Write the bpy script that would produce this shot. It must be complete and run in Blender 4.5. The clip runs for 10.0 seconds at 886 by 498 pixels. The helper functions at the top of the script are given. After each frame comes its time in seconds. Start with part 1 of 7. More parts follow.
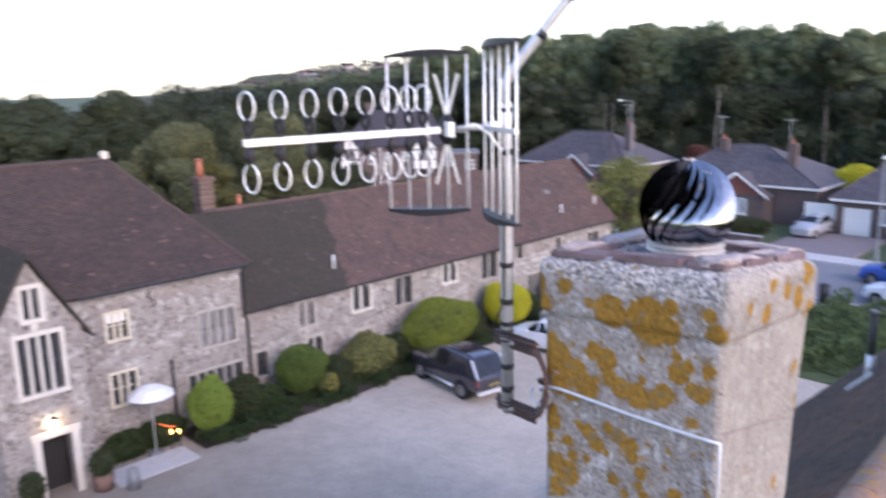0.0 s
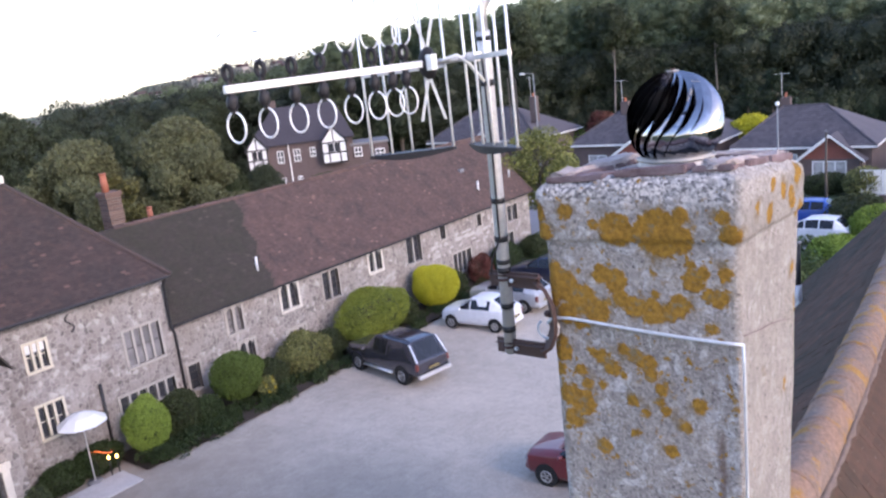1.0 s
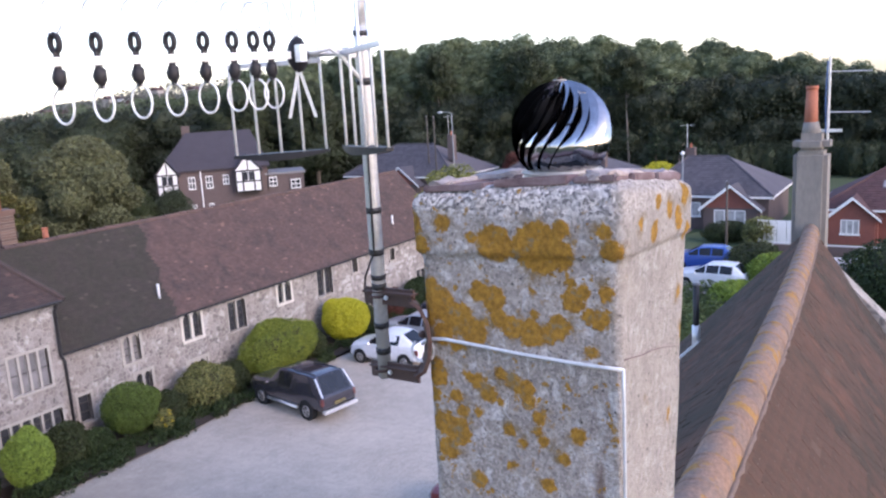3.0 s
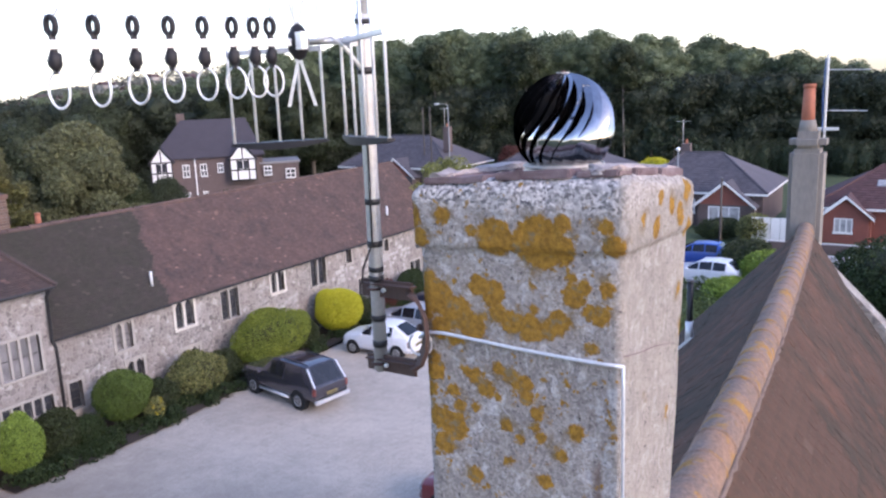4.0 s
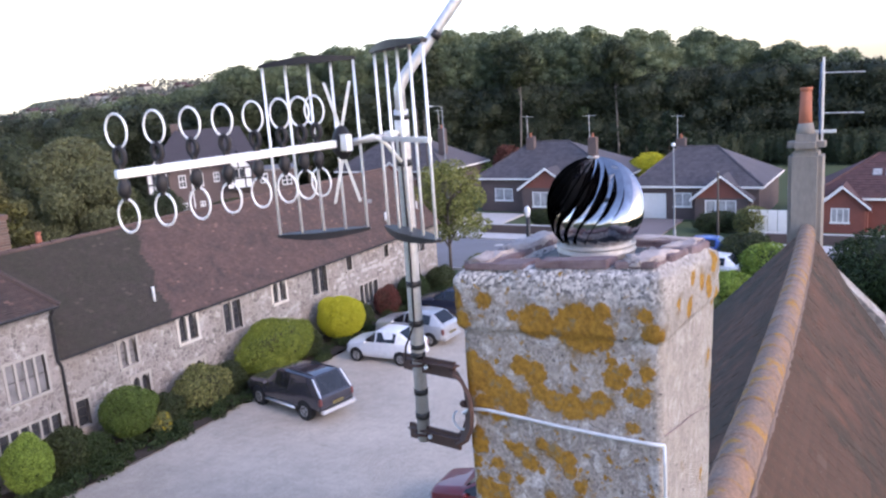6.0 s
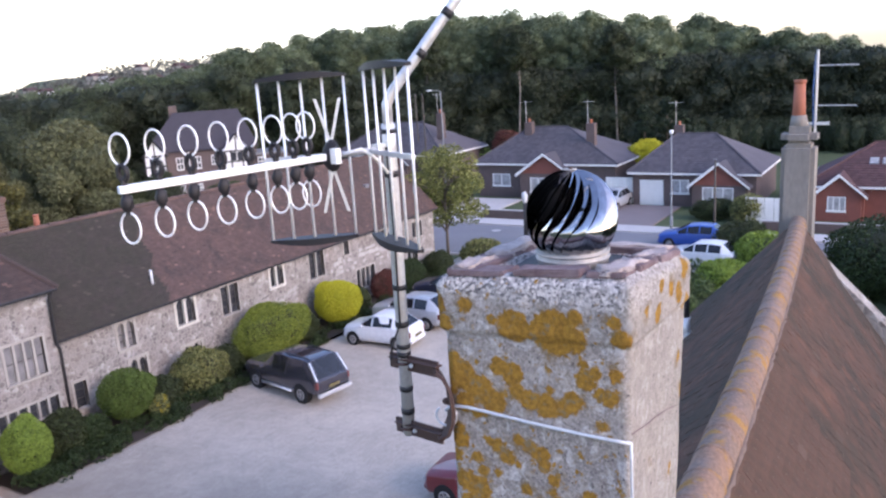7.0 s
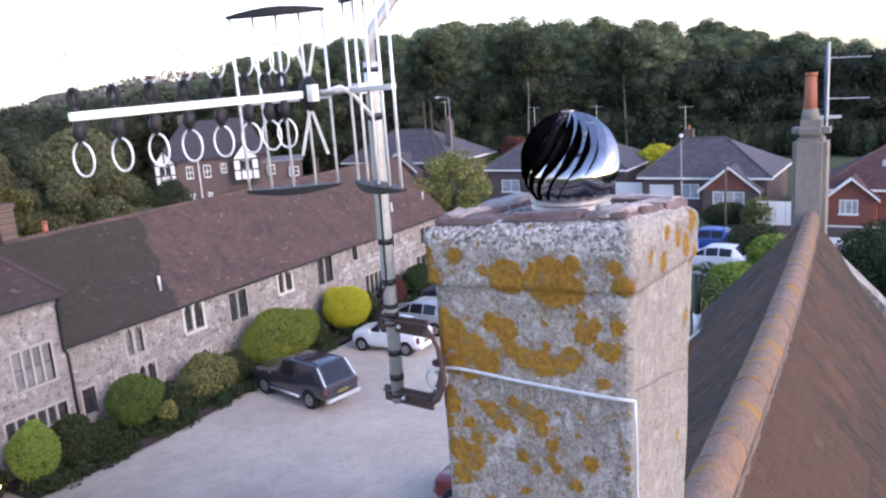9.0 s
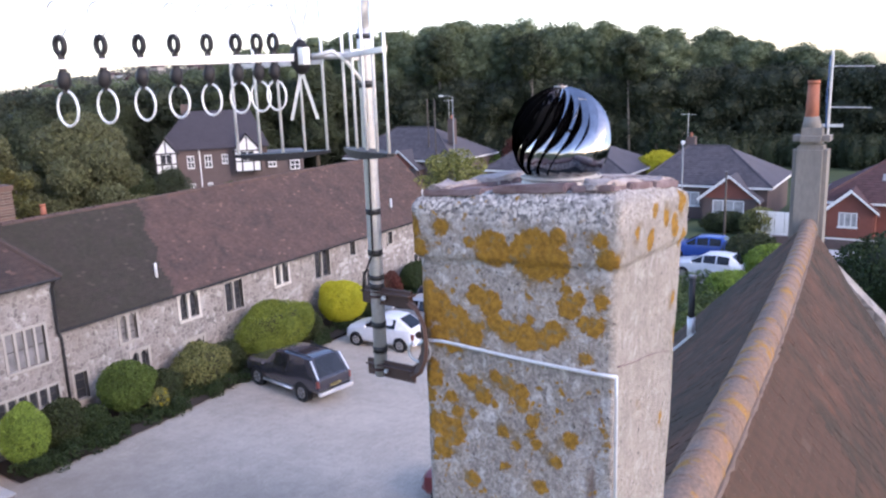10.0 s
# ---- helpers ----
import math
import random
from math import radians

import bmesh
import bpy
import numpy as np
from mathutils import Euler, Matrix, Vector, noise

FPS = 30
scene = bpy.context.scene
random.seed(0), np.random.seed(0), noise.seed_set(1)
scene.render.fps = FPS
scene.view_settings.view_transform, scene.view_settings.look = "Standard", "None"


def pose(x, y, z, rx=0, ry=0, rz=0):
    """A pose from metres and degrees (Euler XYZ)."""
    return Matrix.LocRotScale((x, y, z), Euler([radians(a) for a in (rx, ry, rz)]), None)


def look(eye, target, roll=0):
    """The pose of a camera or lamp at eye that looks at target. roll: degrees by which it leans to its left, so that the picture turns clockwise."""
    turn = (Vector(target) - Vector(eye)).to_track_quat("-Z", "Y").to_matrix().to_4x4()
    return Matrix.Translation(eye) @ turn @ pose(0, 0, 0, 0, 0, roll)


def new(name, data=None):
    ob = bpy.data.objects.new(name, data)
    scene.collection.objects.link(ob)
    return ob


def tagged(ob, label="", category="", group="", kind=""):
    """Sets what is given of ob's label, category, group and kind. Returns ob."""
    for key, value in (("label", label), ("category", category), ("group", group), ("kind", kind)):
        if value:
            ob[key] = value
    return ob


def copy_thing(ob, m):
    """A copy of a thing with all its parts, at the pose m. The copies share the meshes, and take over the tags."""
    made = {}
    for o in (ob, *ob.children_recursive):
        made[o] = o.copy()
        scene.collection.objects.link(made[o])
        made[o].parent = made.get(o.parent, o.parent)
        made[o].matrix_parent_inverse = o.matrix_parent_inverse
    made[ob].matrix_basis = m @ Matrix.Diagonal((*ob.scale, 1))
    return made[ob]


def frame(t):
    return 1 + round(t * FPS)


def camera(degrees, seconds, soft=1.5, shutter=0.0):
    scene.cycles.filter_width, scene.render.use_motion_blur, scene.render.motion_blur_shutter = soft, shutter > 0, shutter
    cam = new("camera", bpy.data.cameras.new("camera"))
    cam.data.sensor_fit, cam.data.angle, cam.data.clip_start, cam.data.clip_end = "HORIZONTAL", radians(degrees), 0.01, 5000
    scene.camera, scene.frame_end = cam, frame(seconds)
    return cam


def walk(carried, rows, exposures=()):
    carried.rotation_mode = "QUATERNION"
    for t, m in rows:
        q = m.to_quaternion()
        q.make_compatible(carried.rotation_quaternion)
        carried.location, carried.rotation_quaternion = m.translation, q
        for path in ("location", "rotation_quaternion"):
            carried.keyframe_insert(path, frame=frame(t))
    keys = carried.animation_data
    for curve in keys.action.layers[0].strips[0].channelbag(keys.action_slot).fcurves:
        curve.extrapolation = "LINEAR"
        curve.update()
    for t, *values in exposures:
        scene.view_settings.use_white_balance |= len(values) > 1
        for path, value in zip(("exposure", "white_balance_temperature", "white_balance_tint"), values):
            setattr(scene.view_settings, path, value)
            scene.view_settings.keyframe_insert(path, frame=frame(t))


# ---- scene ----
# World: X runs along the long stone range, Y away from the near ridge towards it, z up, courtyard at z = 0.
cam = camera(58.0, 10.0, soft=2.3, shutter=0.5)
# seconds, x, y, z, yaw, pitch, roll
PATH = [
    (0.0, -0.024, -0.009, 12.048, -45.33, -12.01, -1.25),
    (0.3, -0.049, 0.052, 11.990, -50.00, -12.96, -2.42),
    (0.5, -0.128, 0.091, 11.951, -50.58, -13.40, -3.84),
    (1.0, -0.150, 0.218, 11.899, -51.20, -13.25, -6.59),
    (1.5, -0.133, 0.243, 11.938, -51.87, -10.28, -4.95),
    (2.0, -0.042, 0.229, 11.881, -51.74, -11.22, -2.36),
    (2.5, 0.056, 0.220, 11.801, -57.19, -11.04, -2.86),
    (2.7, 0.062, 0.219, 11.787, -57.45, -11.00, -3.50),
    (3.8, 0.084, 0.247, 11.767, -58.30, -12.08, -2.25),
    (4.0, 0.082, 0.251, 11.773, -58.04, -11.80, -2.30),
    (4.5, 0.029, 0.309, 11.819, -57.44, -12.10, -4.38),
    (5.0, -0.009, 0.352, 11.848, -57.33, -12.22, -5.25),
    (5.5, -0.019, 0.349, 11.921, -58.04, -12.12, -4.04),
    (5.7, -0.009, 0.346, 11.971, -58.20, -11.86, -4.20),
    (6.8, -0.088, 0.228, 12.150, -58.42, -12.45, -3.70),
    (7.0, -0.097, 0.218, 12.141, -58.31, -13.02, -3.66),
    (7.5, -0.040, 0.209, 12.085, -58.05, -13.14, -3.77),
    (8.0, 0.008, 0.214, 12.030, -58.09, -12.46, -2.64),
    (8.5, 0.030, 0.236, 11.972, -57.74, -11.75, -3.55),
    (9.0, 0.046, 0.244, 11.922, -57.62, -12.35, -4.18),
    (9.5, 0.076, 0.222, 11.891, -57.84, -11.93, -2.29),
    (10.0, 0.059, 0.216, 11.836, -57.72, -12.39, -2.09),
]
walk(cam, [(t, pose(x, y, z, 90 + p, 0, w) @ pose(0, 0, 0, 0, 0, r)) for t, x, y, z, w, p, r in PATH],
     [(0.0, 1.78, 6150, 26), (10.0, 1.78, 6150, 26)])

# ---- light: a pale evening sky, the low sun veiled, from the near side of the ridge ----
SUN_AZ, SUN_EL = 262.0, 26.0          # heading of the sun from +X towards +Y, and its height, degrees
world = bpy.data.worlds.new("evening_sky")
scene.world = world
world.use_nodes = True
wn = world.node_tree.nodes
sky = wn.new("ShaderNodeTexSky")
sky.sky_type, sky.sun_disc = "NISHITA", False
sky.sun_elevation, sky.sun_rotation = radians(SUN_EL), radians(90 - SUN_AZ)
sky.air_density, sky.dust_density, sky.ozone_density = 1.0, 1.0, 1.0
wn["Background"].inputs["Strength"].default_value = 0.13
world.node_tree.links.new(sky.outputs["Color"], wn["Background"].inputs["Color"])
sun = new("sun", bpy.data.lights.new("sun", "SUN"))
sun.data.energy, sun.data.angle, sun.data.color = 0.35, radians(16), (1.0, 0.84, 0.70)
sun.matrix_world = look((0, 0, 40), (-math.cos(radians(SUN_AZ)) * 40, -math.sin(radians(SUN_AZ)) * 40, 40 - 40 * math.tan(radians(SUN_EL))))


# ---- materials ----
def nodes_of(name):
    m = bpy.data.materials.new(name)
    m.use_nodes = True
    nt = m.node_tree
    return m, nt, nt.nodes["Principled BSDF"]


def add(nt, kind, **values):
    n = nt.nodes.new(kind)
    for k, v in values.items():
        if k in n.inputs:
            n.inputs[k].default_value = v
    return n


def mixed(nt, fac, a, b):
    """Colour a where fac is 0, b where it is 1; a and b are colours or sockets."""
    n = nt.nodes.new("ShaderNodeMix")
    n.data_type = "RGBA"
    for sock, v in ((n.inputs[0], fac), (n.inputs[6], a), (n.inputs[7], b)):
        if isinstance(v, (tuple, list)):
            sock.default_value = (*v, 1)[:4]
        elif isinstance(v, (int, float)):
            sock.default_value = v
        else:
            nt.links.new(v, sock)
    return n.outputs[2]


def ramp(nt, socket, lo, hi):
    n = nt.nodes.new("ShaderNodeMapRange")
    n.inputs[1].default_value, n.inputs[2].default_value = lo, hi
    nt.links.new(socket, n.inputs[0])
    return n.outputs[0]


def noise_of(nt, scale, detail=4.0, rough=0.55, stretch=None, warp=0.0):
    tc = nt.nodes.new("ShaderNodeTexCoord")
    n = add(nt, "ShaderNodeTexNoise", Scale=scale, Detail=detail, Roughness=rough, Distortion=warp)
    if stretch:
        mp = nt.nodes.new("ShaderNodeMapping")
        mp.inputs["Scale"].default_value = stretch
        nt.links.new(tc.outputs["Object"], mp.inputs[0])
        nt.links.new(mp.outputs[0], n.inputs["Vector"])
    else:
        nt.links.new(tc.outputs["Object"], n.inputs["Vector"])
    return n.outputs[0]


def bumped(nt, bsdf, height, strength, distance):
    b = add(nt, "ShaderNodeBump", Strength=strength, Distance=distance)
    nt.links.new(height, b.inputs["Height"])
    nt.links.new(b.outputs[0], bsdf.inputs["Normal"])


def mat(name, a, b=None, rough=0.8, metal=0.0, scale=3.0, fine=30.0, bump=0.3, dist=0.01, rand=None, spread=0.5, stretch=None):
    """A surface between two colours: broad stains, fine grain, relief; rand is 'island' or 'object' for piece by piece variation."""
    m, nt, s = nodes_of(name)
    b = b or tuple(v * 0.7 for v in a)
    broad = ramp(nt, noise_of(nt, scale, 5, 0.6, stretch), 0.32, 0.68)
    grain = noise_of(nt, fine, 3, 0.6, stretch)
    col = mixed(nt, broad, a, b)
    dark = mixed(nt, ramp(nt, grain, 0.3, 0.75), tuple(v * 0.72 for v in a), tuple(min(1, v * 1.25) for v in a))
    col = mixed(nt, 0.4, col, dark)
    if rand:
        r = nt.nodes.new("ShaderNodeNewGeometry").outputs["Random Per Island"] if rand == "island" else nt.nodes.new("ShaderNodeObjectInfo").outputs["Random"]
        hsv = nt.nodes.new("ShaderNodeHueSaturation")
        nt.links.new(col, hsv.inputs["Color"])
        nt.links.new(ramp(nt, r, 0, 1), hsv.inputs["Value"])
        mr = hsv.inputs["Value"].links[0].from_node
        mr.inputs[3].default_value, mr.inputs[4].default_value = 1 - spread, 1 + spread
        col = hsv.outputs[0]
    nt.links.new(col, s.inputs["Base Color"])
    s.inputs["Roughness"].default_value, s.inputs["Metallic"].default_value = rough, metal
    if bump:
        bumped(nt, s, grain, bump, dist)
    return m


def rubble(name, stone_a, stone_b, mortar, size):
    """Flint and rubble walling: uneven stones in wide mortar."""
    m, nt, s = nodes_of(name)
    tc = nt.nodes.new("ShaderNodeTexCoord")
    warp = add(nt, "ShaderNodeTexNoise", Scale=3.0 / size * 0.3, Detail=2.0)
    nt.links.new(tc.outputs["Object"], warp.inputs["Vector"])
    add_v = nt.nodes.new("ShaderNodeVectorMath")
    add_v.operation = "MULTIPLY_ADD"
    nt.links.new(warp.outputs["Color"], add_v.inputs[0])
    add_v.inputs[1].default_value = (size, size, size)
    nt.links.new(tc.outputs["Object"], add_v.inputs[2])
    v = add(nt, "ShaderNodeTexVoronoi", Scale=1 / size)
    edge = add(nt, "ShaderNodeTexVoronoi", Scale=1 / size)
    edge.feature = "DISTANCE_TO_EDGE"
    for n in (v, edge):
        nt.links.new(add_v.outputs[0], n.inputs["Vector"])
    sep = nt.nodes.new("ShaderNodeSeparateColor")
    nt.links.new(v.outputs["Color"], sep.inputs[0])
    stone = mixed(nt, ramp(nt, sep.outputs[0], 0.1, 0.9), stone_a, stone_b)
    stone = mixed(nt, ramp(nt, sep.outputs[1], 0.86, 0.90), stone, (0.09, 0.085, 0.085))
    stone = mixed(nt, ramp(nt, sep.outputs[2], 0.90, 0.93), stone, (0.52, 0.49, 0.46))
    col = mixed(nt, ramp(nt, edge.outputs[0], 0.02, 0.12), mortar, stone)
    blot = ramp(nt, noise_of(nt, 2.4, 5, 0.7), 0.35, 0.65)
    col = mixed(nt, 0.3, col, mixed(nt, blot, tuple(v * 0.75 for v in stone_b), tuple(v * 1.12 for v in mortar)))
    broad = ramp(nt, noise_of(nt, 0.55, 5, 0.65), 0.35, 0.7)
    col = mixed(nt, broad, col, mixed(nt, 0.35, col, (0.22, 0.17, 0.14)))
    lime = ramp(nt, noise_of(nt, 0.8, 6, 0.7, None, 0.6), 0.56, 0.64)
    col = mixed(nt, lime, col, mixed(nt, 0.5, col, (0.55, 0.52, 0.50)))
    nt.links.new(col, s.inputs["Base Color"])
    s.inputs["Roughness"].default_value = 0.9
    bumped(nt, s, ramp(nt, edge.outputs[0], 0.0, 0.2), 0.6, 0.02)
    return m


def glass_mat(name, tint):
    m, nt, s = nodes_of(name)
    s.inputs["Base Color"].default_value = (*tint, 1)
    s.inputs["Roughness"].default_value, s.inputs["IOR"].default_value = 0.06, 1.5
    col = mixed(nt, ramp(nt, noise_of(nt, 2.0), 0.4, 0.6), tint, tuple(v * 1.5 for v in tint))
    nt.links.new(col, s.inputs["Base Color"])
    bumped(nt, s, noise_of(nt, 6.0), 0.05, 0.01)
    return m


def paint(name, c, rough=0.3, coat=0.6, metal=0.0):
    m, nt, s = nodes_of(name)
    col = mixed(nt, ramp(nt, noise_of(nt, 5.0), 0.35, 0.7), c, tuple(v * 0.85 for v in c))
    nt.links.new(col, s.inputs["Base Color"])
    s.inputs["Roughness"].default_value, s.inputs["Coat Weight"].default_value, s.inputs["Metallic"].default_value = rough, coat, metal
    return m


def glow(name, c, power):
    m, nt, s = nodes_of(name)
    s.inputs["Base Color"].default_value = s.inputs["Emission Color"].default_value = (*c, 1)
    s.inputs["Emission Strength"].default_value = power
    return m


def leaf_mat(name, a, b, spread=0.45):
    m = mat(name, a, b, rough=0.62, scale=1.2, fine=9.0, bump=0, rand="island", spread=spread)
    m.node_tree.nodes["Principled BSDF"].inputs["Specular IOR Level"].default_value = 0.25
    return m


FLINT = rubble("flint_rubble", (0.335, 0.303, 0.278), (0.165, 0.150, 0.139), (0.38, 0.345, 0.315), 0.17)
SANDSTONE = mat("dull_window_stone", (0.42, 0.385, 0.34), (0.32, 0.29, 0.26), 0.9, scale=2.5, fine=22)
LIMEWASH = mat("weathered_limestone_block", (0.47, 0.44, 0.415), (0.36, 0.33, 0.31), 0.9, scale=3.0, fine=18)
STONE = mat("pale_limestone", (0.64, 0.60, 0.53), (0.52, 0.485, 0.425), 0.85, scale=1.5, fine=25)


def roof_mat(name, a, b, c, speck, spread=0.16, single=False):
    """Old roof tiles: broad blotches of three tones, tile by tile variation, a few pale or orange tiles."""
    m, nt, s = nodes_of(name)
    col = mixed(nt, ramp(nt, noise_of(nt, 0.9, 7, 0.72, None, 0.5), 0.38, 0.62), a, b)
    col = mixed(nt, ramp(nt, noise_of(nt, 2.6, 6, 0.7), 0.52, 0.66), col, c)
    isl = nt.nodes.new("ShaderNodeObjectInfo").outputs["Random"] if single else nt.nodes.new("ShaderNodeNewGeometry").outputs["Random Per Island"]
    hsv = nt.nodes.new("ShaderNodeHueSaturation")
    nt.links.new(col, hsv.inputs["Color"])
    mr = nt.nodes.new("ShaderNodeMapRange")
    mr.inputs[3].default_value, mr.inputs[4].default_value = 1 - spread, 1 + spread
    nt.links.new(isl, mr.inputs[0])
    nt.links.new(mr.outputs[0], hsv.inputs["Value"])
    col = mixed(nt, ramp(nt, isl, 0.984, 0.992), hsv.outputs[0], speck)
    nt.links.new(col, s.inputs["Base Color"])
    s.inputs["Roughness"].default_value = 0.88
    bumped(nt, s, noise_of(nt, 16.0, 4, 0.7), 0.35, 0.012)
    return m


TILE_RED = roof_mat("old_red_clay_tile", (0.114, 0.070, 0.058), (0.072, 0.050, 0.044), (0.135, 0.081, 0.063), (0.20, 0.12, 0.09))
TILE_MOSS = roof_mat("mossy_dark_tile", (0.050, 0.040, 0.031), (0.040, 0.036, 0.024), (0.056, 0.042, 0.036), (0.08, 0.062, 0.05), 0.1)
TILE_OLD = roof_mat("old_brown_clay_tile", (0.066, 0.044, 0.038), (0.048, 0.036, 0.032), (0.080, 0.050, 0.041), (0.15, 0.09, 0.07))
NEAR_TONES = ((0.112, 0.062, 0.043), (0.054, 0.041, 0.031), (0.142, 0.070, 0.045), (0.115, 0.075, 0.055), 0.08)
TILE_NEAR = roof_mat("weathered_clay_tile", *NEAR_TONES)
TILE_NEAR_OB = roof_mat("weathered_clay_tile_piece", *NEAR_TONES, single=True)
for m_ in (TILE_NEAR, TILE_NEAR_OB):
    nt_ = m_.node_tree
    s_ = nt_.nodes["Principled BSDF"]
    old_ = s_.inputs["Base Color"].links[0].from_socket
    # reddened and mossy areas, and crumbs of pale mortar
    mossy_ = mixed(nt_, ramp(nt_, noise_of(nt_, 0.45, 6, 0.7, None, 0.8), 0.42, 0.62), old_, mixed(nt_, 0.7, old_, (0.044, 0.039, 0.029)))
    nt_.links.new(mixed(nt_, ramp(nt_, noise_of(nt_, 46.0, 2, 0.5), 0.735, 0.76), mossy_, (0.36, 0.30, 0.25)), s_.inputs["Base Color"])
    m_.node_tree.nodes["Principled BSDF"].inputs["Specular IOR Level"].default_value = 0.2
TILE_GREY = mat("grey_brown_concrete_tile", (0.092, 0.083, 0.094), (0.066, 0.060, 0.069), 0.85, scale=0.8, fine=8, rand="island", spread=0.2)
TILE_BROWN = mat("red_brown_house_tile", (0.095, 0.045, 0.043), (0.075, 0.040, 0.039), 0.85, scale=0.8, fine=8, rand="island", spread=0.2)
TILE_DARK = mat("dark_purple_grey_tile", (0.058, 0.050, 0.060), (0.044, 0.039, 0.046), 0.85, scale=0.8, fine=8, rand="island", spread=0.2)
UNDER = mat("roof_underlay", (0.05, 0.04, 0.035), rough=0.95)
BRICK_FAR = mat("red_brown_brickwork", (0.125, 0.092, 0.085), (0.092, 0.070, 0.067), 0.9, scale=2, fine=14)
BRICK_GREY = mat("grey_brown_brickwork", (0.135, 0.108, 0.107), (0.10, 0.082, 0.082), 0.9, scale=2, fine=14)
BRICK_RED = mat("orange_red_brick", (0.235, 0.082, 0.060), (0.18, 0.068, 0.053), 0.9, scale=2, fine=14)
OLD_BRICK = mat("old_brown_brick", (0.15, 0.088, 0.066), (0.105, 0.07, 0.058), 0.9, scale=3, fine=18, rand="object", spread=0.35)
TERRACOTTA = mat("terracotta", (0.38, 0.13, 0.07), (0.27, 0.10, 0.065), 0.75, scale=6, fine=40)
WHITE = mat("white_paint", (0.78, 0.78, 0.76), (0.70, 0.70, 0.68), 0.5, bump=0.05)
CREAM = mat("cream_painted_wood", (0.66, 0.60, 0.47), (0.58, 0.52, 0.40), 0.6, bump=0.1)
BLACKWOOD = mat("black_timber", (0.03, 0.028, 0.028), rough=0.7)
DARKFRAME = mat("dark_window_frame", (0.045, 0.04, 0.038), rough=0.6)
GLASS = glass_mat("old_window_glass", (0.035, 0.037, 0.042))
GLASS_LIGHT = glass_mat("curtained_window_glass", (0.30, 0.30, 0.30))
GLASS_DULL = glass_mat("dull_leaded_glass", (0.17, 0.165, 0.165))
CARGLASS = glass_mat("car_window_glass", (0.010, 0.011, 0.014))
IRON = mat("black_iron", (0.025, 0.024, 0.025), rough=0.55, scale=8)
LEAD = mat("grey_lead", (0.22, 0.22, 0.23), rough=0.6)
ALU = mat("weathered_aluminium", (0.70, 0.70, 0.70), (0.56, 0.55, 0.53), 0.42, 0.55, scale=7, fine=60, bump=0.1, dist=0.002)
ALU_BRIGHT = mat("bright_aluminium", (0.92, 0.92, 0.92), (0.84, 0.84, 0.84), 0.35, 0.25, scale=9, fine=70, bump=0.05, dist=0.002)
PLASTIC = mat("black_plastic", (0.016, 0.015, 0.018), (0.026, 0.024, 0.026), 0.55, scale=14, fine=60, bump=0.1, dist=0.002)
PLASTIC.node_tree.nodes["Principled BSDF"].inputs["Specular IOR Level"].default_value = 0.35
RUST = mat("rusty_painted_steel", (0.070, 0.042, 0.036), (0.105, 0.055, 0.042), 0.7, 0.3, scale=12, fine=70, dist=0.002)
TAPE = mat("black_tape", (0.018, 0.018, 0.02), rough=0.5)
WIRE = mat("galvanised_wire", (0.66, 0.69, 0.73), (0.48, 0.51, 0.55), 0.45, 0.3, scale=20)
RUBBER = mat("tyre_rubber", (0.018, 0.018, 0.018), rough=0.9)
RIM = mat("alloy_rim", (0.5, 0.5, 0.5), rough=0.35, metal=0.8)
BARK = mat("grey_bark", (0.16, 0.13, 0.10), (0.10, 0.08, 0.065), 0.95, scale=1, fine=6, bump=0.5, dist=0.05)
GRASS = mat("rough_grass", (0.07, 0.095, 0.035), (0.05, 0.07, 0.028), 0.95, scale=0.12, fine=3)
SOIL = mat("bed_soil", (0.06, 0.045, 0.035), rough=0.95)
ASPHALT = mat("grey_asphalt", (0.21, 0.21, 0.225), (0.165, 0.165, 0.178), 0.9, scale=0.25, fine=12, bump=0.15)
PAVING = mat("pale_concrete_paving", (0.52, 0.50, 0.485), (0.42, 0.405, 0.39), 0.9, scale=0.5, fine=10)
DRIVE = mat("brown_tarmac_drive", (0.21, 0.175, 0.175), (0.165, 0.14, 0.14), 0.9, scale=0.4, fine=12)


